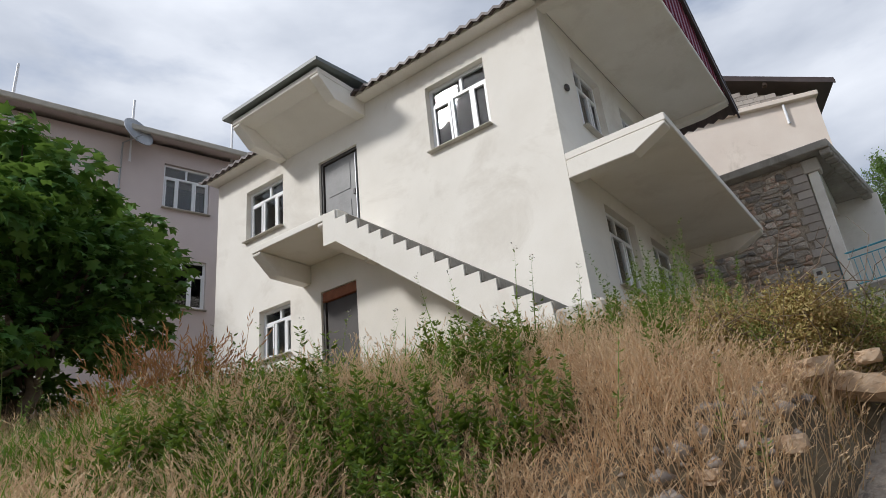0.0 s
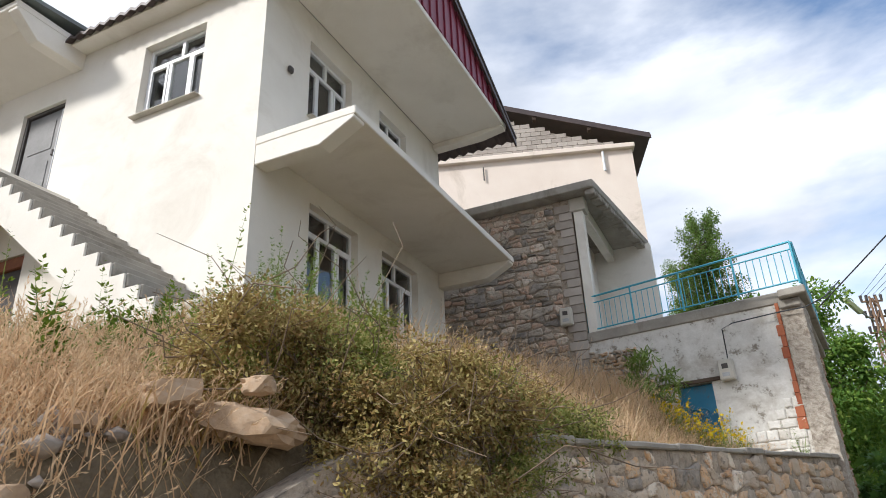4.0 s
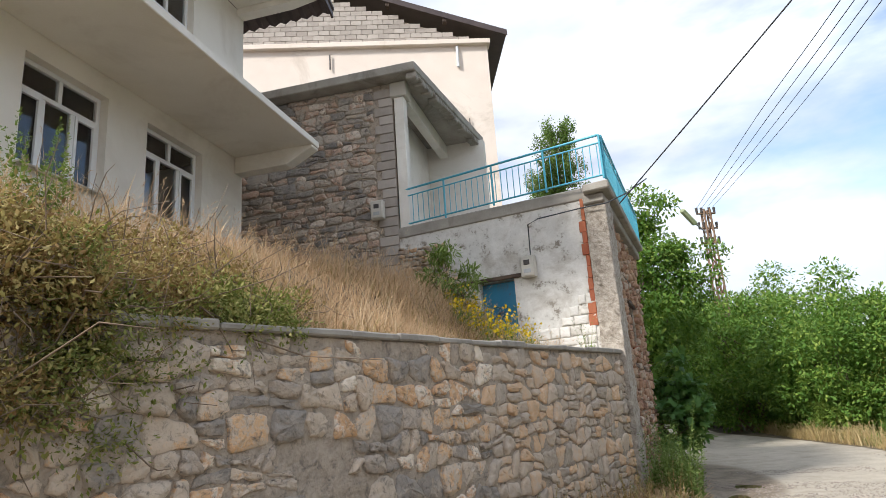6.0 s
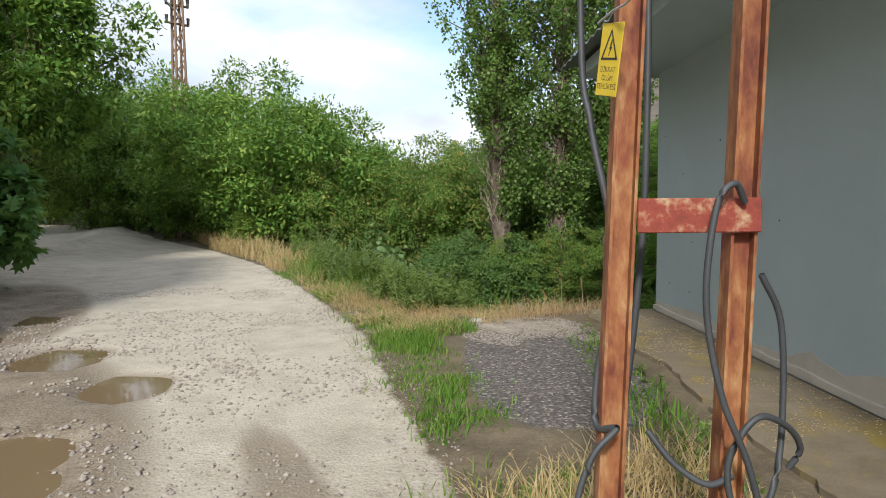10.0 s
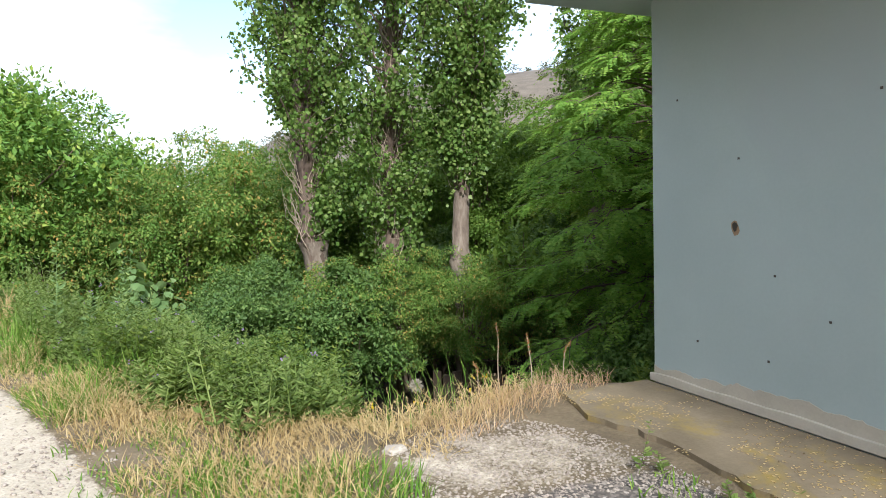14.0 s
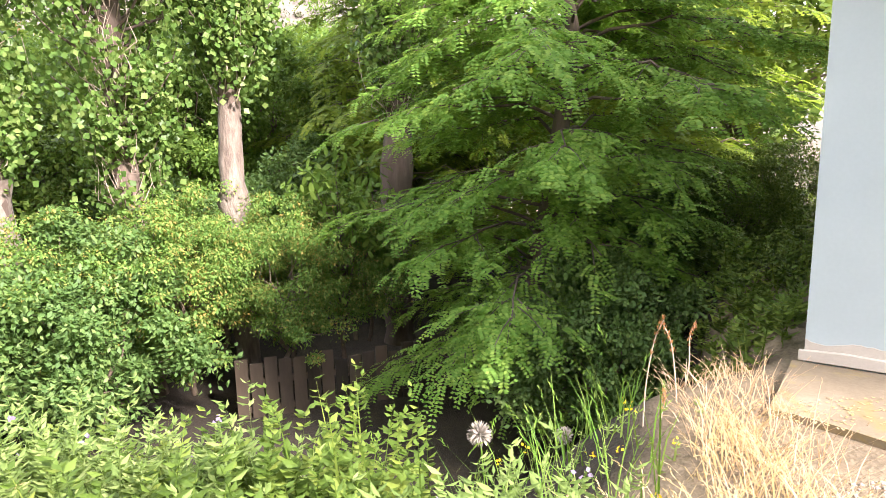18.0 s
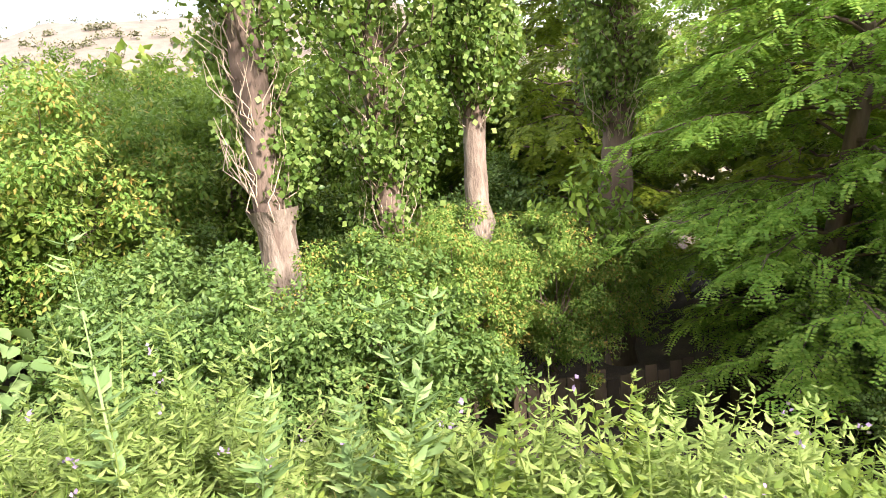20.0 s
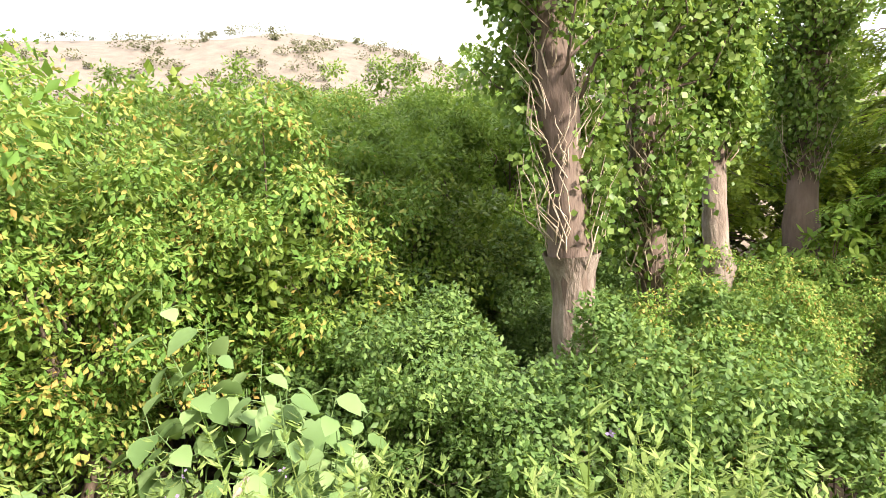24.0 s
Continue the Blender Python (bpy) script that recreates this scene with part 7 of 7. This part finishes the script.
x, y = scatter(r, 420, (-7.2, 1.5), (-1.0, 7.4), weedy)
herbs("green_weeds", r, x, y, 0.42, 40, (0.075, 0.035), "leaf_weed", "paler green weeds mixed into the slope's growth", top=("fluff", 0.3, 0.018))
x, y = scatter(r, 620, (-7.2, 1.5), (-1.4, 7.4), weedy)
herbs("green_weeds", r, x, y, 0.5, 46, (0.095, 0.045), "leaf_green", "leafy green weeds growing up the slope before the house")
x, y = scatter(r, 70, (-7.2, 1.5), (-1.0, 7.4), lambda x, y: free_bank(x, y) & (range_from_path(x, y)[0] > 4.2))
herbs("green_weeds", r, x, y, 0.75, 26, (0.06, 0.025), "leaf_weed", "tall thin flowering weeds standing over the grass", top=("fluff", 0.8, 0.02))
x, y = scatter(r, 46, (-2.5, 5.4), (-1.1, 8.0), free_bank)
herbs("green_weeds", r, x, y, 0.75, 40, (0.07, 0.035), "leaf_weed", "green weeds behind the fallen stones")
x, y = scatter(r, 60, (-3.6, 6.6), (-1.6, 9.5), lambda x, y: free_bank(x, y))
herbs("green_weeds", r, x, y, 0.8, 60, (0.07, 0.035), "leaf_weed", "tall leafy weeds by the house corner")


def scrub(seed, x, y, z, sx, sy, sz, mat, clumps, per):
    r = rnd(seed)
    t = thing("scrub_bush", "tangled dry brown and olive scrub hanging over the wall", "bush", (x, y, z), group="wall scrub")
    d = ball(r, clumps)
    c = d * (0.4 + 0.6 * r.rand(clumps))[:, None] * (sx, sy, sz)
    st = [(bend((0, 0, -sz * 0.6), q, r, 6, 0.25), np.linspace(0.014, 0.003, 6)) for q in c[::2]]
    st += [(bend(q, q + r.normal(size=3) * 0.3, r, 5, 0.3), np.linspace(0.006, 0.002, 5)) for q in c for _ in range(2)]
    wire("stem_tangle", st, "scrub_twig", t, 4)
    v, f = bushy(r, c, 0.14 + 0.20 * r.rand(clumps), per, 0.036, 0.016, "diamond", shell=0.3)
    part("foliage", mesh_np("foliage", v, f, mat), mat, t)
    return t


for k, (x, y, z, sx, sy, sz, m) in enumerate(((-0.25, 6.6, 2.30, 0.7, 1.0, 0.42, "leaf_scrub"), (0.12, 7.0, 1.95, 0.34, 0.6, 0.6, "leaf_scrub_green"), (-0.8, 6.2, 2.55, 0.7, 0.8, 0.4, "leaf_scrub_green"), (-0.6, 7.8, 2.55, 0.75, 0.9, 0.4, "leaf_scrub"), (0.2, 8.2, 2.2, 0.45, 0.8, 0.3, "leaf_scrub_green"),
                                              (-1.5, 7.4, 2.85, 0.8, 0.9, 0.42, "leaf_scrub_green"), (-0.4, 9.2, 2.55, 0.7, 0.8, 0.28, "leaf_scrub"), (-1.7, 9.0, 3.0, 0.9, 1.0, 0.4, "leaf_scrub"), (-0.3, 5.9, 1.95, 0.35, 0.45, 0.5, "leaf_scrub"), (-0.9, 5.6, 2.5, 0.6, 0.7, 0.4, "leaf_scrub"), (0.02, 6.3, 1.9, 0.35, 0.6, 0.5, "leaf_scrub"), (-1.5, 6.4, 2.75, 0.7, 0.7, 0.4, "leaf_scrub"), (-0.1, 7.4, 2.25, 0.5, 0.7, 0.35, "leaf_scrub"))):
    scrub(200 + k, x, y, z, sx, sy, sz, m, 46, 380)

# weeds, yellow flowers and a shrub by the blue door
r = rnd(131)
sh = crown_tree("shrub", "green feathery shrub beside the blue stable door", "shrub", 51, 1.5, 0.6, 0.02, 24, 60, (0.12, 0.03), "leaf_weed", base=0.05, clump_r=0.35, stems=4)
stand(sh, 0.25, 14.8, 0, 1.0, sink=0.3)
x, y = scatter(r, 150, (0.0, 13.7), (1.6, 14.8), lambda x, y: free_bank(x, y) & (value_noise(x, y, 0.5, 77) > 0.35))
herbs("yellow_flowers", r, x, y, 0.5, 14, (0.08, 0.02), "leaf_weed", "yellow flowering weeds by the stable door", top=("flower_yellow", 0.8, 0.05))
x, y = scatter(r, 60, (2.3, 14.3), (2.7, 15.0), lambda x, y: free_bank(x, y))
herbs("green_weeds", r, x, y, 0.6, 20, (0.08, 0.02), "leaf_weed", "thin weeds against the whitewashed wall")

# the verge along the foot of the wall
def verge(x, y):
    return (behind(x, y) < -0.02) & (x < np.interp(y, ROAD_Y, ROAD_L) - 0.15)


x, y = scatter(r, 9000, (0.2, 6.0), (4.2, 20.5), verge)
tufts("dry_grass", r, x, y, 0.26, 0.004, "grass_dry", "dry grass along the foot of the stone wall", head=(0.05, 0.012, 0.5))
x, y = scatter(r, 5000, (2.0, 9.0), (4.3, 19.0), lambda x, y: verge(x, y) & (x > np.interp(y, ROAD_Y, ROAD_L) - 0.75) & (value_noise(x, y, 0.7, 5) > 0.45))
tufts("green_grass", r, x, y, 0.13, 0.005, "grass_green", "short green grass at the road's edge")
x, y = scatter(r, 150, (2.9, 14.6), (3.9, 18.5), lambda x, y: verge(x, y) & (x > 3.0 + 0.15 * (y - 15)))
herbs("green_weeds", r, x, y, 0.8, 36, (0.09, 0.035), "leaf_weed", "green weeds at the corner of the rubble wall")
figb = crown_tree("fig_bush", "young fig bush growing at the rubble building's far corner", "bush", 61, 2.6, 0.9, 0.04, 30, 50, (0.22, 0.2), "leaf_fig", base=0.05, shape="lobed", stems=3, clump_r=0.3)
stand(figb, 3.75, 20.4, 0, 1.0)

# right-hand verge, gravel patch and grass strip
def right_verge(x, y):
    rr = np.interp(y, ROAD_Y, ROAD_R)
    return (x > rr + 0.05) & (x < np.where(y > 15, 10.4, 9.2 + 0.44 * (y - 11)))


def bunched(r, bunches, per, spread, lo, hi, keep):
    """Places in loose bunches of uneven size."""
    cx, cy = scatter(r, bunches, lo, hi, keep)
    k = r.randint(len(cx), size=int(len(cx) * per))
    w = spread * (0.4 + 1.2 * r.rand(len(cx)))[k]
    return cx[k] + w * r.normal(size=len(k)), cy[k] + w * r.normal(size=len(k))


x, y = bunched(r, 230, 75, 0.11, (7.3, 9.6), (9.6, 22.0), lambda x, y: right_verge(x, y) & (x < np.interp(y, ROAD_Y, ROAD_R) + 0.7) & (value_noise(x, y, 1.0, 6) > 0.3))
tufts("green_grass", r, x, y, 0.10, 0.005, "grass_green", "short green grass between the road and the gravel patch")
x, y = scatter(r, 5000, (8.4, 14.4), (12.4, 18.6), lambda x, y: (x > np.interp(y, ROAD_Y, ROAD_R) + 0.35) & (x < 9.9 + np.maximum(0, 15.9 - y) * 2) & (y > 14.75 + 0.12 * (x - 9)) & (value_noise(x, y, 0.9, 8) > 0.3))
tufts("dry_grass", r, x, y, 0.16, 0.0035, "grass_gold", "golden dry grass on the lip of the orchard bank", lean=0.9, head=(0.05, 0.008, 0.6))
x, y = scatter(r, 3500, (8.0, 22.0), (10.0, 45.0), lambda x, y: (x > np.interp(y, ROAD_Y, ROAD_R) + 0.1) & (x < np.interp(y, ROAD_Y, ROAD_R) + 1.3))
tufts("dry_grass", r, x, y, 0.4, 0.01, "grass_gold", "dry grass along the road's outer edge", head=(0.08, 0.02, 0.5))
x, y = scatter(r, 1500, (7.4, 9.2), (9.0, 10.6), lambda x, y: right_verge(x, y))
tufts("dry_grass", r, x, y, 0.24, 0.004, "grass_gold", "dry grass round the rusty posts", head=(0.035, 0.006, 0.6), lean=0.9)
x, y = scatter(r, 1500, (8.2, 9.8), (10.6, 13.6), lambda x, y: np.abs((x - 9.6) * 0.9 - (y - 11.9) * 0.44) < 0.22)
tufts("green_grass", r, x, y, 0.11, 0.006, "grass_green", "green grass along the concrete apron")
x, y = scatter(r, 60, (8.2, 9.8), (11.6, 14.4), lambda x, y: np.abs((x - 9.7) * 0.9 - (y - 11.9) * 0.44) < 0.16)
herbs("green_weeds", r, x, y, 0.26, 26, (0.06, 0.03), "leaf_weed", "low green weeds along the concrete apron", "oval")

# fallen leaves and crumbs over the apron
r = rnd(133)
u, w = -5.0 * r.rand(2600), 0.04 + 0.95 * r.rand(2600) ** 0.8
ca, sa = math.cos(radians(B_DIR)), math.sin(radians(B_DIR))
x, y = BX + ca * u - sa * w, BY + sa * u + ca * w
ok = value_noise(x, y, 0.35, 82) > 0.45
x, y, w = x[ok], y[ok], w[ok]
v, f = leaves_np(np.stack([x, y, np.full(len(x), 0.046)], -1), unit(ball(r, len(x)) * (1, 1, 0.15)), unit(np.array((0, 0, 1.0)) + 0.35 * ball(r, len(x))), 0.022, 0.012, "diamond")
tagged(part("leaf_litter", mesh_np("leaf_litter", v, f, "grass_gold"), "grass_gold"), "dry leaf crumbs strewn over the mossy concrete apron", "leaf litter", kind="stuff")
r = rnd(134)

# the green bank below the verge
x, y = scatter(r, 2300, (9.0, 15.8), (12.6, 25.5), lambda x, y: (x > 9.1 + 0.05 * np.abs(y - 18)) & (x + 0.25 * (y - 20) < 12.6) & ((y > 17.1 + 0.25 * (x - 10.5)) | (x < 10.35)) & (value_noise(x, y, 0.75, 91) > 0.28))
herbs("bank_weeds", r, x, y, 0.52, 44, (0.10, 0.032), "leaf_weed", "tall pale green weeds covering the orchard bank", top=("flower_violet", 0.06, 0.02))
x, y = scatter(r, 420, (9.0, 16.4), (11.0, 20.0), lambda x, y: (x > 9.15) & (value_noise(x, y, 1.0, 14) > 0.4))
herbs("bank_weeds", r, x, y, 0.5, 44, (0.09, 0.045), "leaf_green", "nettle-like green weeds along the verge")
x, y = scatter(r, 12000, (8.7, 17.5), (12.5, 27.0), lambda x, y: x > np.interp(y, ROAD_Y, ROAD_R) + 0.3)
tufts("green_grass", r, x, y, 0.28, 0.005, "grass_green", "tall green grass on the orchard bank")
x, y = scatter(r, 10000, (8.4, 14.3), (10.7, 23.0), lambda x, y: (x > np.interp(y, ROAD_Y, ROAD_R) + 0.05) & (y > 14.3 + 0.5 * (x - 9.3)) & (value_noise(x, y, 0.6, 57) > 0.36))
tufts("dry_grass", r, x, y, 0.19, 0.0035, "grass_gold", "trampled dry grass over the verge", lean=1.0, head=(0.05, 0.008, 0.6))
x, y = scatter(r, 3800, (8.3, 13.6), (10.2, 19.5), lambda x, y: (x > np.interp(y, ROAD_Y, ROAD_R) + 0.02) & (value_noise(x, y, 0.7, 59) > 0.55) & (y > 13.8 + 0.5 * (x - 8.8)))
tufts("green_grass", r, x, y, 0.15, 0.0045, "grass_green", "green grass tufts among the dry verge grass")
x, y = scatter(r, 170, (0.6, 7.5), (3.8, 17.0), verge)
herbs("brown_weeds", r, x, y, 0.42, 34, (0.05, 0.02), "leaf_scrub", "withered brown weeds at the wall's foot")
x, y = scatter(r, 120, (0.6, 7.5), (3.8, 17.0), lambda x, y: verge(x, y) & (value_noise(x, y, 0.9, 58) > 0.5))
herbs("green_weeds", r, x, y, 0.35, 30, (0.07, 0.03), "leaf_weed", "green weeds at the foot of the stone wall")


x, y = scatter(r, 230, (9.7, 20.2), (11.2, 24.0), lambda x, y: value_noise(x, y, 0.9, 52) > 0.3)
herbs("bank_weeds", r, x, y, 0.75, 40, (0.13, 0.03), "leaf_weed", "tall pale narrow-leaved weeds along the bank's top", "blade")


# pale big-leaved mallow at the bank's top
def mallow(x, y, h, wide, n, size, seed):
    """A young tree of a few wand-like stems, each with broad leaves on long stalks up its outer half."""
    r = rnd(seed)
    t = thing("broadleaf_sapling", "pale green sapling with very large soft leaves on the bank", "sapling", (x, y, float(land(x, y)) - 0.05), group="broadleaf saplings")
    P, D, st = [], [], []
    for k in range(n):
        a, q = k * 2.4 + 0.4 * r.normal(), math.sqrt((k + 0.5) / n)
        path = bend((0.06 * math.cos(a), 0.06 * math.sin(a), 0), (wide * q * math.cos(a), wide * q * math.sin(a), h * (0.92 - 0.42 * q * q + 0.10 * r.normal())), r, 7, 0.08)
        st.append((path, np.linspace(0.014, 0.004, 7)))
        for i in range(17):
            s = 0.34 + 0.66 * (i + r.rand()) / 17
            p = np.array([np.interp(s, np.linspace(0, 1, 7), path[:, j]) for j in range(3)])
            b = a + 2.4 * i + 0.5 * r.normal()
            d = np.array((math.cos(b), math.sin(b), 0.25))
            tip = p + d * (0.10 + 0.08 * r.rand()) * (1.2 - 0.6 * s)
            st.append((np.array([p, tip]), np.array([0.004, 0.003])))
            P.append(tip)
            D.append((math.cos(b), math.sin(b), -0.25 - 0.5 * r.rand()))
    P, D = np.array(P), np.array(D)
    tagged(wire("stem_tangle", st, "leaf_mallow", t, 5), kind="stuff")
    k = size * (0.6 + 0.7 * r.rand(len(P)))
    v, f = leaves_np(P, D, unit(np.array((0, 0, 1.0)) + 0.45 * unit(P * (1, 1, 0)) + 0.35 * ball(r, len(P))), k, 0.86 * k, "broad")
    part("foliage", mesh_np("foliage", v, f, "leaf_mallow"), "leaf_mallow", t)


mallow(12.25, 24.95, 2.95, 1.08, 26, 0.215, 301)
mallow(11.6, 26.9, 1.7, 0.7, 8, 0.22, 302)
tagged(wire("dead_stem", [(smooth_path([(9.5, 24.5, -0.35), (10.1, 24.27, 0.15), (10.45, 24.15, 0.40)], 10), np.linspace(0.026, 0.014, 10))], "twig"), "bleached dead stem leaning out of the weeds", "stick")


def seed_clock(x, y, h, rad):
    t = thing("salsify_clock", "pale round seed head on a thin stem", "seed head", (x, y, float(land(x, y))), group="seed heads")
    r = rnd(int(x * 100))
    wire("stem", [(np.array([(0, 0, 0), (0.02, 0.01, h * 0.6), (0.0, 0.03, h)]), np.full(3, 0.004))], "grass_green", t, 5)
    d = ball(r, 260)
    v, f = leaves_np(np.array((0, 0.03, h)) + d * rad * 0.15, d, ball(r, 260), rad, rad * 0.16, "diamond")
    part("fluff", mesh_np("fluff", v, f, "fluff"), "fluff", t)


r = rnd(143)
x, y = np.array((9.62, 9.75, 9.5, 9.8, 9.35)), np.array((19.32, 19.5, 19.75, 19.15, 20.1))
herbs("bank_weeds", r, x, y, 1.25, 60, (0.15, 0.045), "leaf_mallow", "tall pale leafy weed stems at the bank's edge")
x, y = scatter(r, 700, (10.6, 13.6), (13.4, 20.5), lambda x, y: (x + y > 26.9) & (x + y < 36.0) & (x < 13.2) & (y < 19.0) & (y > 17.0) & ((x - 12.2) * 0.405 + (y - 14.42) * 0.914 > 0.2) & ((y > 15.3) | (x > 12.4)))
herbs("bank_weeds", r, x, y, 0.42, 34, (0.10, 0.05), "leaf_green", "shaded green weeds on the orchard slope")
x, y = scatter(r, 170, (10.6, 15.5), (12.6, 16.7), lambda x, y: value_noise(x, y, 0.4, 93) > 0.4)
tufts("green_grass", r, x, y, 0.5, 0.004, "grass_green", "tall green grass stalks before the shaded hollow", lean=0.35, head=(0.09, 0.012, 0.5))
x, y = scatter(r, 420, (12.5, 12.6), (17.5, 15.4), lambda x, y: (x - 12.28) * 0.405 + (y - 14.46) * 0.914 > 0.15)
herbs("bank_weeds", r, x, y, 0.5, 34, (0.10, 0.05), "leaf_green", "shaded green weeds behind the blue building")
seed_clock(11.33, 16.33, -0.12 - float(land(11.33, 16.33)), 0.065)
seed_clock(12.4, 15.88, -0.62 - float(land(12.4, 15.88)), 0.06)
def dry_stalk(x, y, h, turn):
    t = thing("dry_stalk", "single dry brown seed stalk at the bank's edge", "dry plant", (x, y, float(land(x, y))), turn, "dry stalks")
    r = rnd(int(1000 * x))
    path = smooth_path([(0, 0, 0), (0.02, 0, h * 0.4), (0.09 * h, 0.02, h * 0.8), (0.2 * h, 0.03, h)], 12)
    wire("stem", [(path, np.linspace(0.005, 0.0025, 12))], "twig", t, 5)
    p = path[6:][r.randint(6, size=60)] + r.normal(size=(60, 3)) * 0.005
    v, f = leaves_np(p, unit(np.array((0.2, 0, 1.0)) + 0.6 * ball(r, 60)), ball(r, 60), 0.022, 0.005, "diamond")
    tagged(part("seed_head", mesh_np("seed_head", v, f, "grass_russet"), "grass_russet", t), kind="stuff")


for x, y, h, a in ((11.5, 15.5, 1.05, 200), (11.7, 15.3, 0.7, 40), (11.2, 15.45, 0.55, 150), (12.0, 15.2, 0.6, 300)):
    dry_stalk(x, y, h * 0.6, a)
r = rnd(142)
x, y = scatter(r, 800, (10.2, 14.75), (12.5, 15.7), lambda x, y: (y > 14.6 + 0.3 * (x - 11.5)) & (y < 15.32))
tufts("dry_grass", r, x, y, 0.18, 0.0024, "grass_dry", "bleached dry grass by the blue building's corner", head=(0.03, 0.005, 0.6), lean=0.9)
x, y = scatter(r, 60, (10.2, 15.2), (11.6, 16.6), lambda x, y: x > 10)
herbs("yellow_flowers", r, x, y, 0.2, 10, (0.05, 0.013), "leaf_weed", "small yellow flowers in the bank grass", top=("flower_yellow", 0.3, 0.02))

# loose gravel on the road and the patch
def pebbles(name, n, lo, hi, keep, size, label, seed):
    r = rnd(seed)
    x, y = scatter(r, n, lo, hi, keep)
    n = len(x)
    base = np.array([(1, 0, 0), (-1, 0, 0), (0, 1, 0), (0, -1, 0), (0, 0, 0.7), (0, 0, -0.7)], float)
    tri = np.array([(0, 2, 4), (2, 1, 4), (1, 3, 4), (3, 0, 4), (2, 0, 5), (1, 2, 5), (3, 1, 5), (0, 3, 5)])
    s = size * (0.4 + 1.2 * r.rand(n) ** 2)
    v = base[None] * (0.7 + 0.6 * r.rand(n, 6, 1)) * s[:, None, None]
    a = r.rand(n) * 6.283
    c, q = np.cos(a)[:, None], np.sin(a)[:, None]
    v = np.stack([v[..., 0] * c - v[..., 1] * q, v[..., 0] * q + v[..., 1] * c, v[..., 2]], -1)
    v += np.stack([x, y, land(x, y) + s * 0.25], -1)[:, None]
    f = (np.arange(n) * 6)[:, None, None] + tri[None]
    tagged(part(name, mesh_np(name, v.reshape(-1, 3), f.reshape(-1, 3), "pebble"), "pebble"), label, "gravel", kind="stuff")


M["pebble"] = island_rubble("loose_pebbles", [(0.1, (0.22, 0.185, 0.155)), (0.5, (0.345, 0.30, 0.26)), (0.95, (0.46, 0.405, 0.345))])
pebbles("road_gravel", 9000, (2.8, 7.0), (8.6, 20.0), lambda x, y: (x > np.interp(y, ROAD_Y, ROAD_L)) & (x < np.interp(y, ROAD_Y, ROAD_R)) & (value_noise(x, y, 1.1, 12) > 0.45), 0.013, "loose pale gravel strewn over the road", 1)
pebbles("puddle_gravel", 2600, (2.9, 8.0), (7.0, 17.5), lambda x, y: (hollow(x, y, 1.9) > 0.15) & (hollow(x, y, 1.0) < 0.55) & (value_noise(x, y, 0.6, 13) > 0.52), 0.018, "coarse broken stone washed out round the puddles", 5)
pebbles("edge_gravel", 6000, (5.8, 7.0), (9.4, 22.0), lambda x, y: np.abs(x - np.interp(y, ROAD_Y, ROAD_R)) < 0.12 + 0.45 * value_noise(x, y, 0.7, 46) ** 2, 0.010, "loose stones along the road's outer edge", 3)
def patch(x, y):
    u, w = (x - 9.55) * 0.9 - (y - 13.0) * 0.44, (x - 9.55) * 0.44 + (y - 13.0) * 0.9
    return (1 - np.abs(u / 0.85) ** 3 - np.abs(w / 2.3) ** 3 > 0.1) & (w + 1.6 * value_noise(x, y, 0.5, 41) ** 2 > 1.45)


pebbles("patch_gravel", 9000, (8.6, 11.2), (11.2, 15.3), patch, 0.009, "pale gravel heap spread beside the blue building", 2)
pebbles("wall_end_rubble", 420, (-1.7, 2.4), (0.3, 4.7), lambda x, y: np.abs(behind(x, y)) < 0.8, 0.065, "broken stones tumbled from the ruined end of the wall", 4)

# low bushes dotted over the dry hillside
def hill_bushes():
    r = rnd(151)
    a, q = np.radians(22 + 75 * r.rand(420)), 95 + 100 * r.rand(420)
    x, y = 6 + q * np.sin(a), 15 + q * np.cos(a)
    c = np.stack([x, y, land(x, y) + 0.4], -1)
    s = 1.1 + 2.4 * r.rand(420) ** 1.5
    v, f = bushy(r, c, s, 110, 0.42, 0.4, "diamond", shell=0.4, squash=0.75)
    tagged(part("hill_shrubs", mesh_np("hill_shrubs", v, f, "hill_shrub"), "hill_shrub"), "dark shrubs dotted over the dry hillside", "shrubs", kind="stuff")


hill_bushes()


def far_house(x, y, w, d, h, mat, turn, label):
    z = float(land(x, y)) - 0.5
    b = thing("far_house", label, "house", (x, y, z), turn, "houses on the slope")
    holes = [(w * (i + 0.5) / 3 - 0.5, q, w * (i + 0.5) / 3 + 0.5, q + 1.3) for i in range(3) for q in (1.6, 4.4) if q + 1.6 < h]
    part("wall", pierced(w, h, 0.25, holes), mat, b)
    part("wall", box((0, d, 0), (w, d + 0.25, h)), mat, b)
    part("wall", box((0, 0.252, 0), (0.25, d - 0.002, h)), mat, b)
    part("wall", box((w - 0.25, 0.252, 0), (w, d - 0.002, h)), mat, b)
    part("roof", prism([(-0.5, h), (d / 2, h + 1.6), (d + 0.7, h), (d + 0.7, h + 0.15), (d / 2, h + 1.75), (-0.5, h + 0.15)], "x", -0.5, w + 0.5), "roof_dark" if mat == "tile_white" else "tile_white", b)
    for x0, z0, x1, z1 in holes:
        g = part("window", box((x0, 0.12, z0), (x1, 0.15, z1)), "dark_frame", b)


far_house(-9.0, 70.0, 9.0, 7.0, 6.2, "mint", -10, "mint green and white two-storey house on the wooded slope")
far_house(-12.0, 58.0, 8.0, 6.0, 4.2, "tile_white", 5, "small white house below on the slope")
far_house(-16.0, 82.0, 10.0, 7.0, 6.0, "tile_white", 15, "white house with dark roof high on the slope")
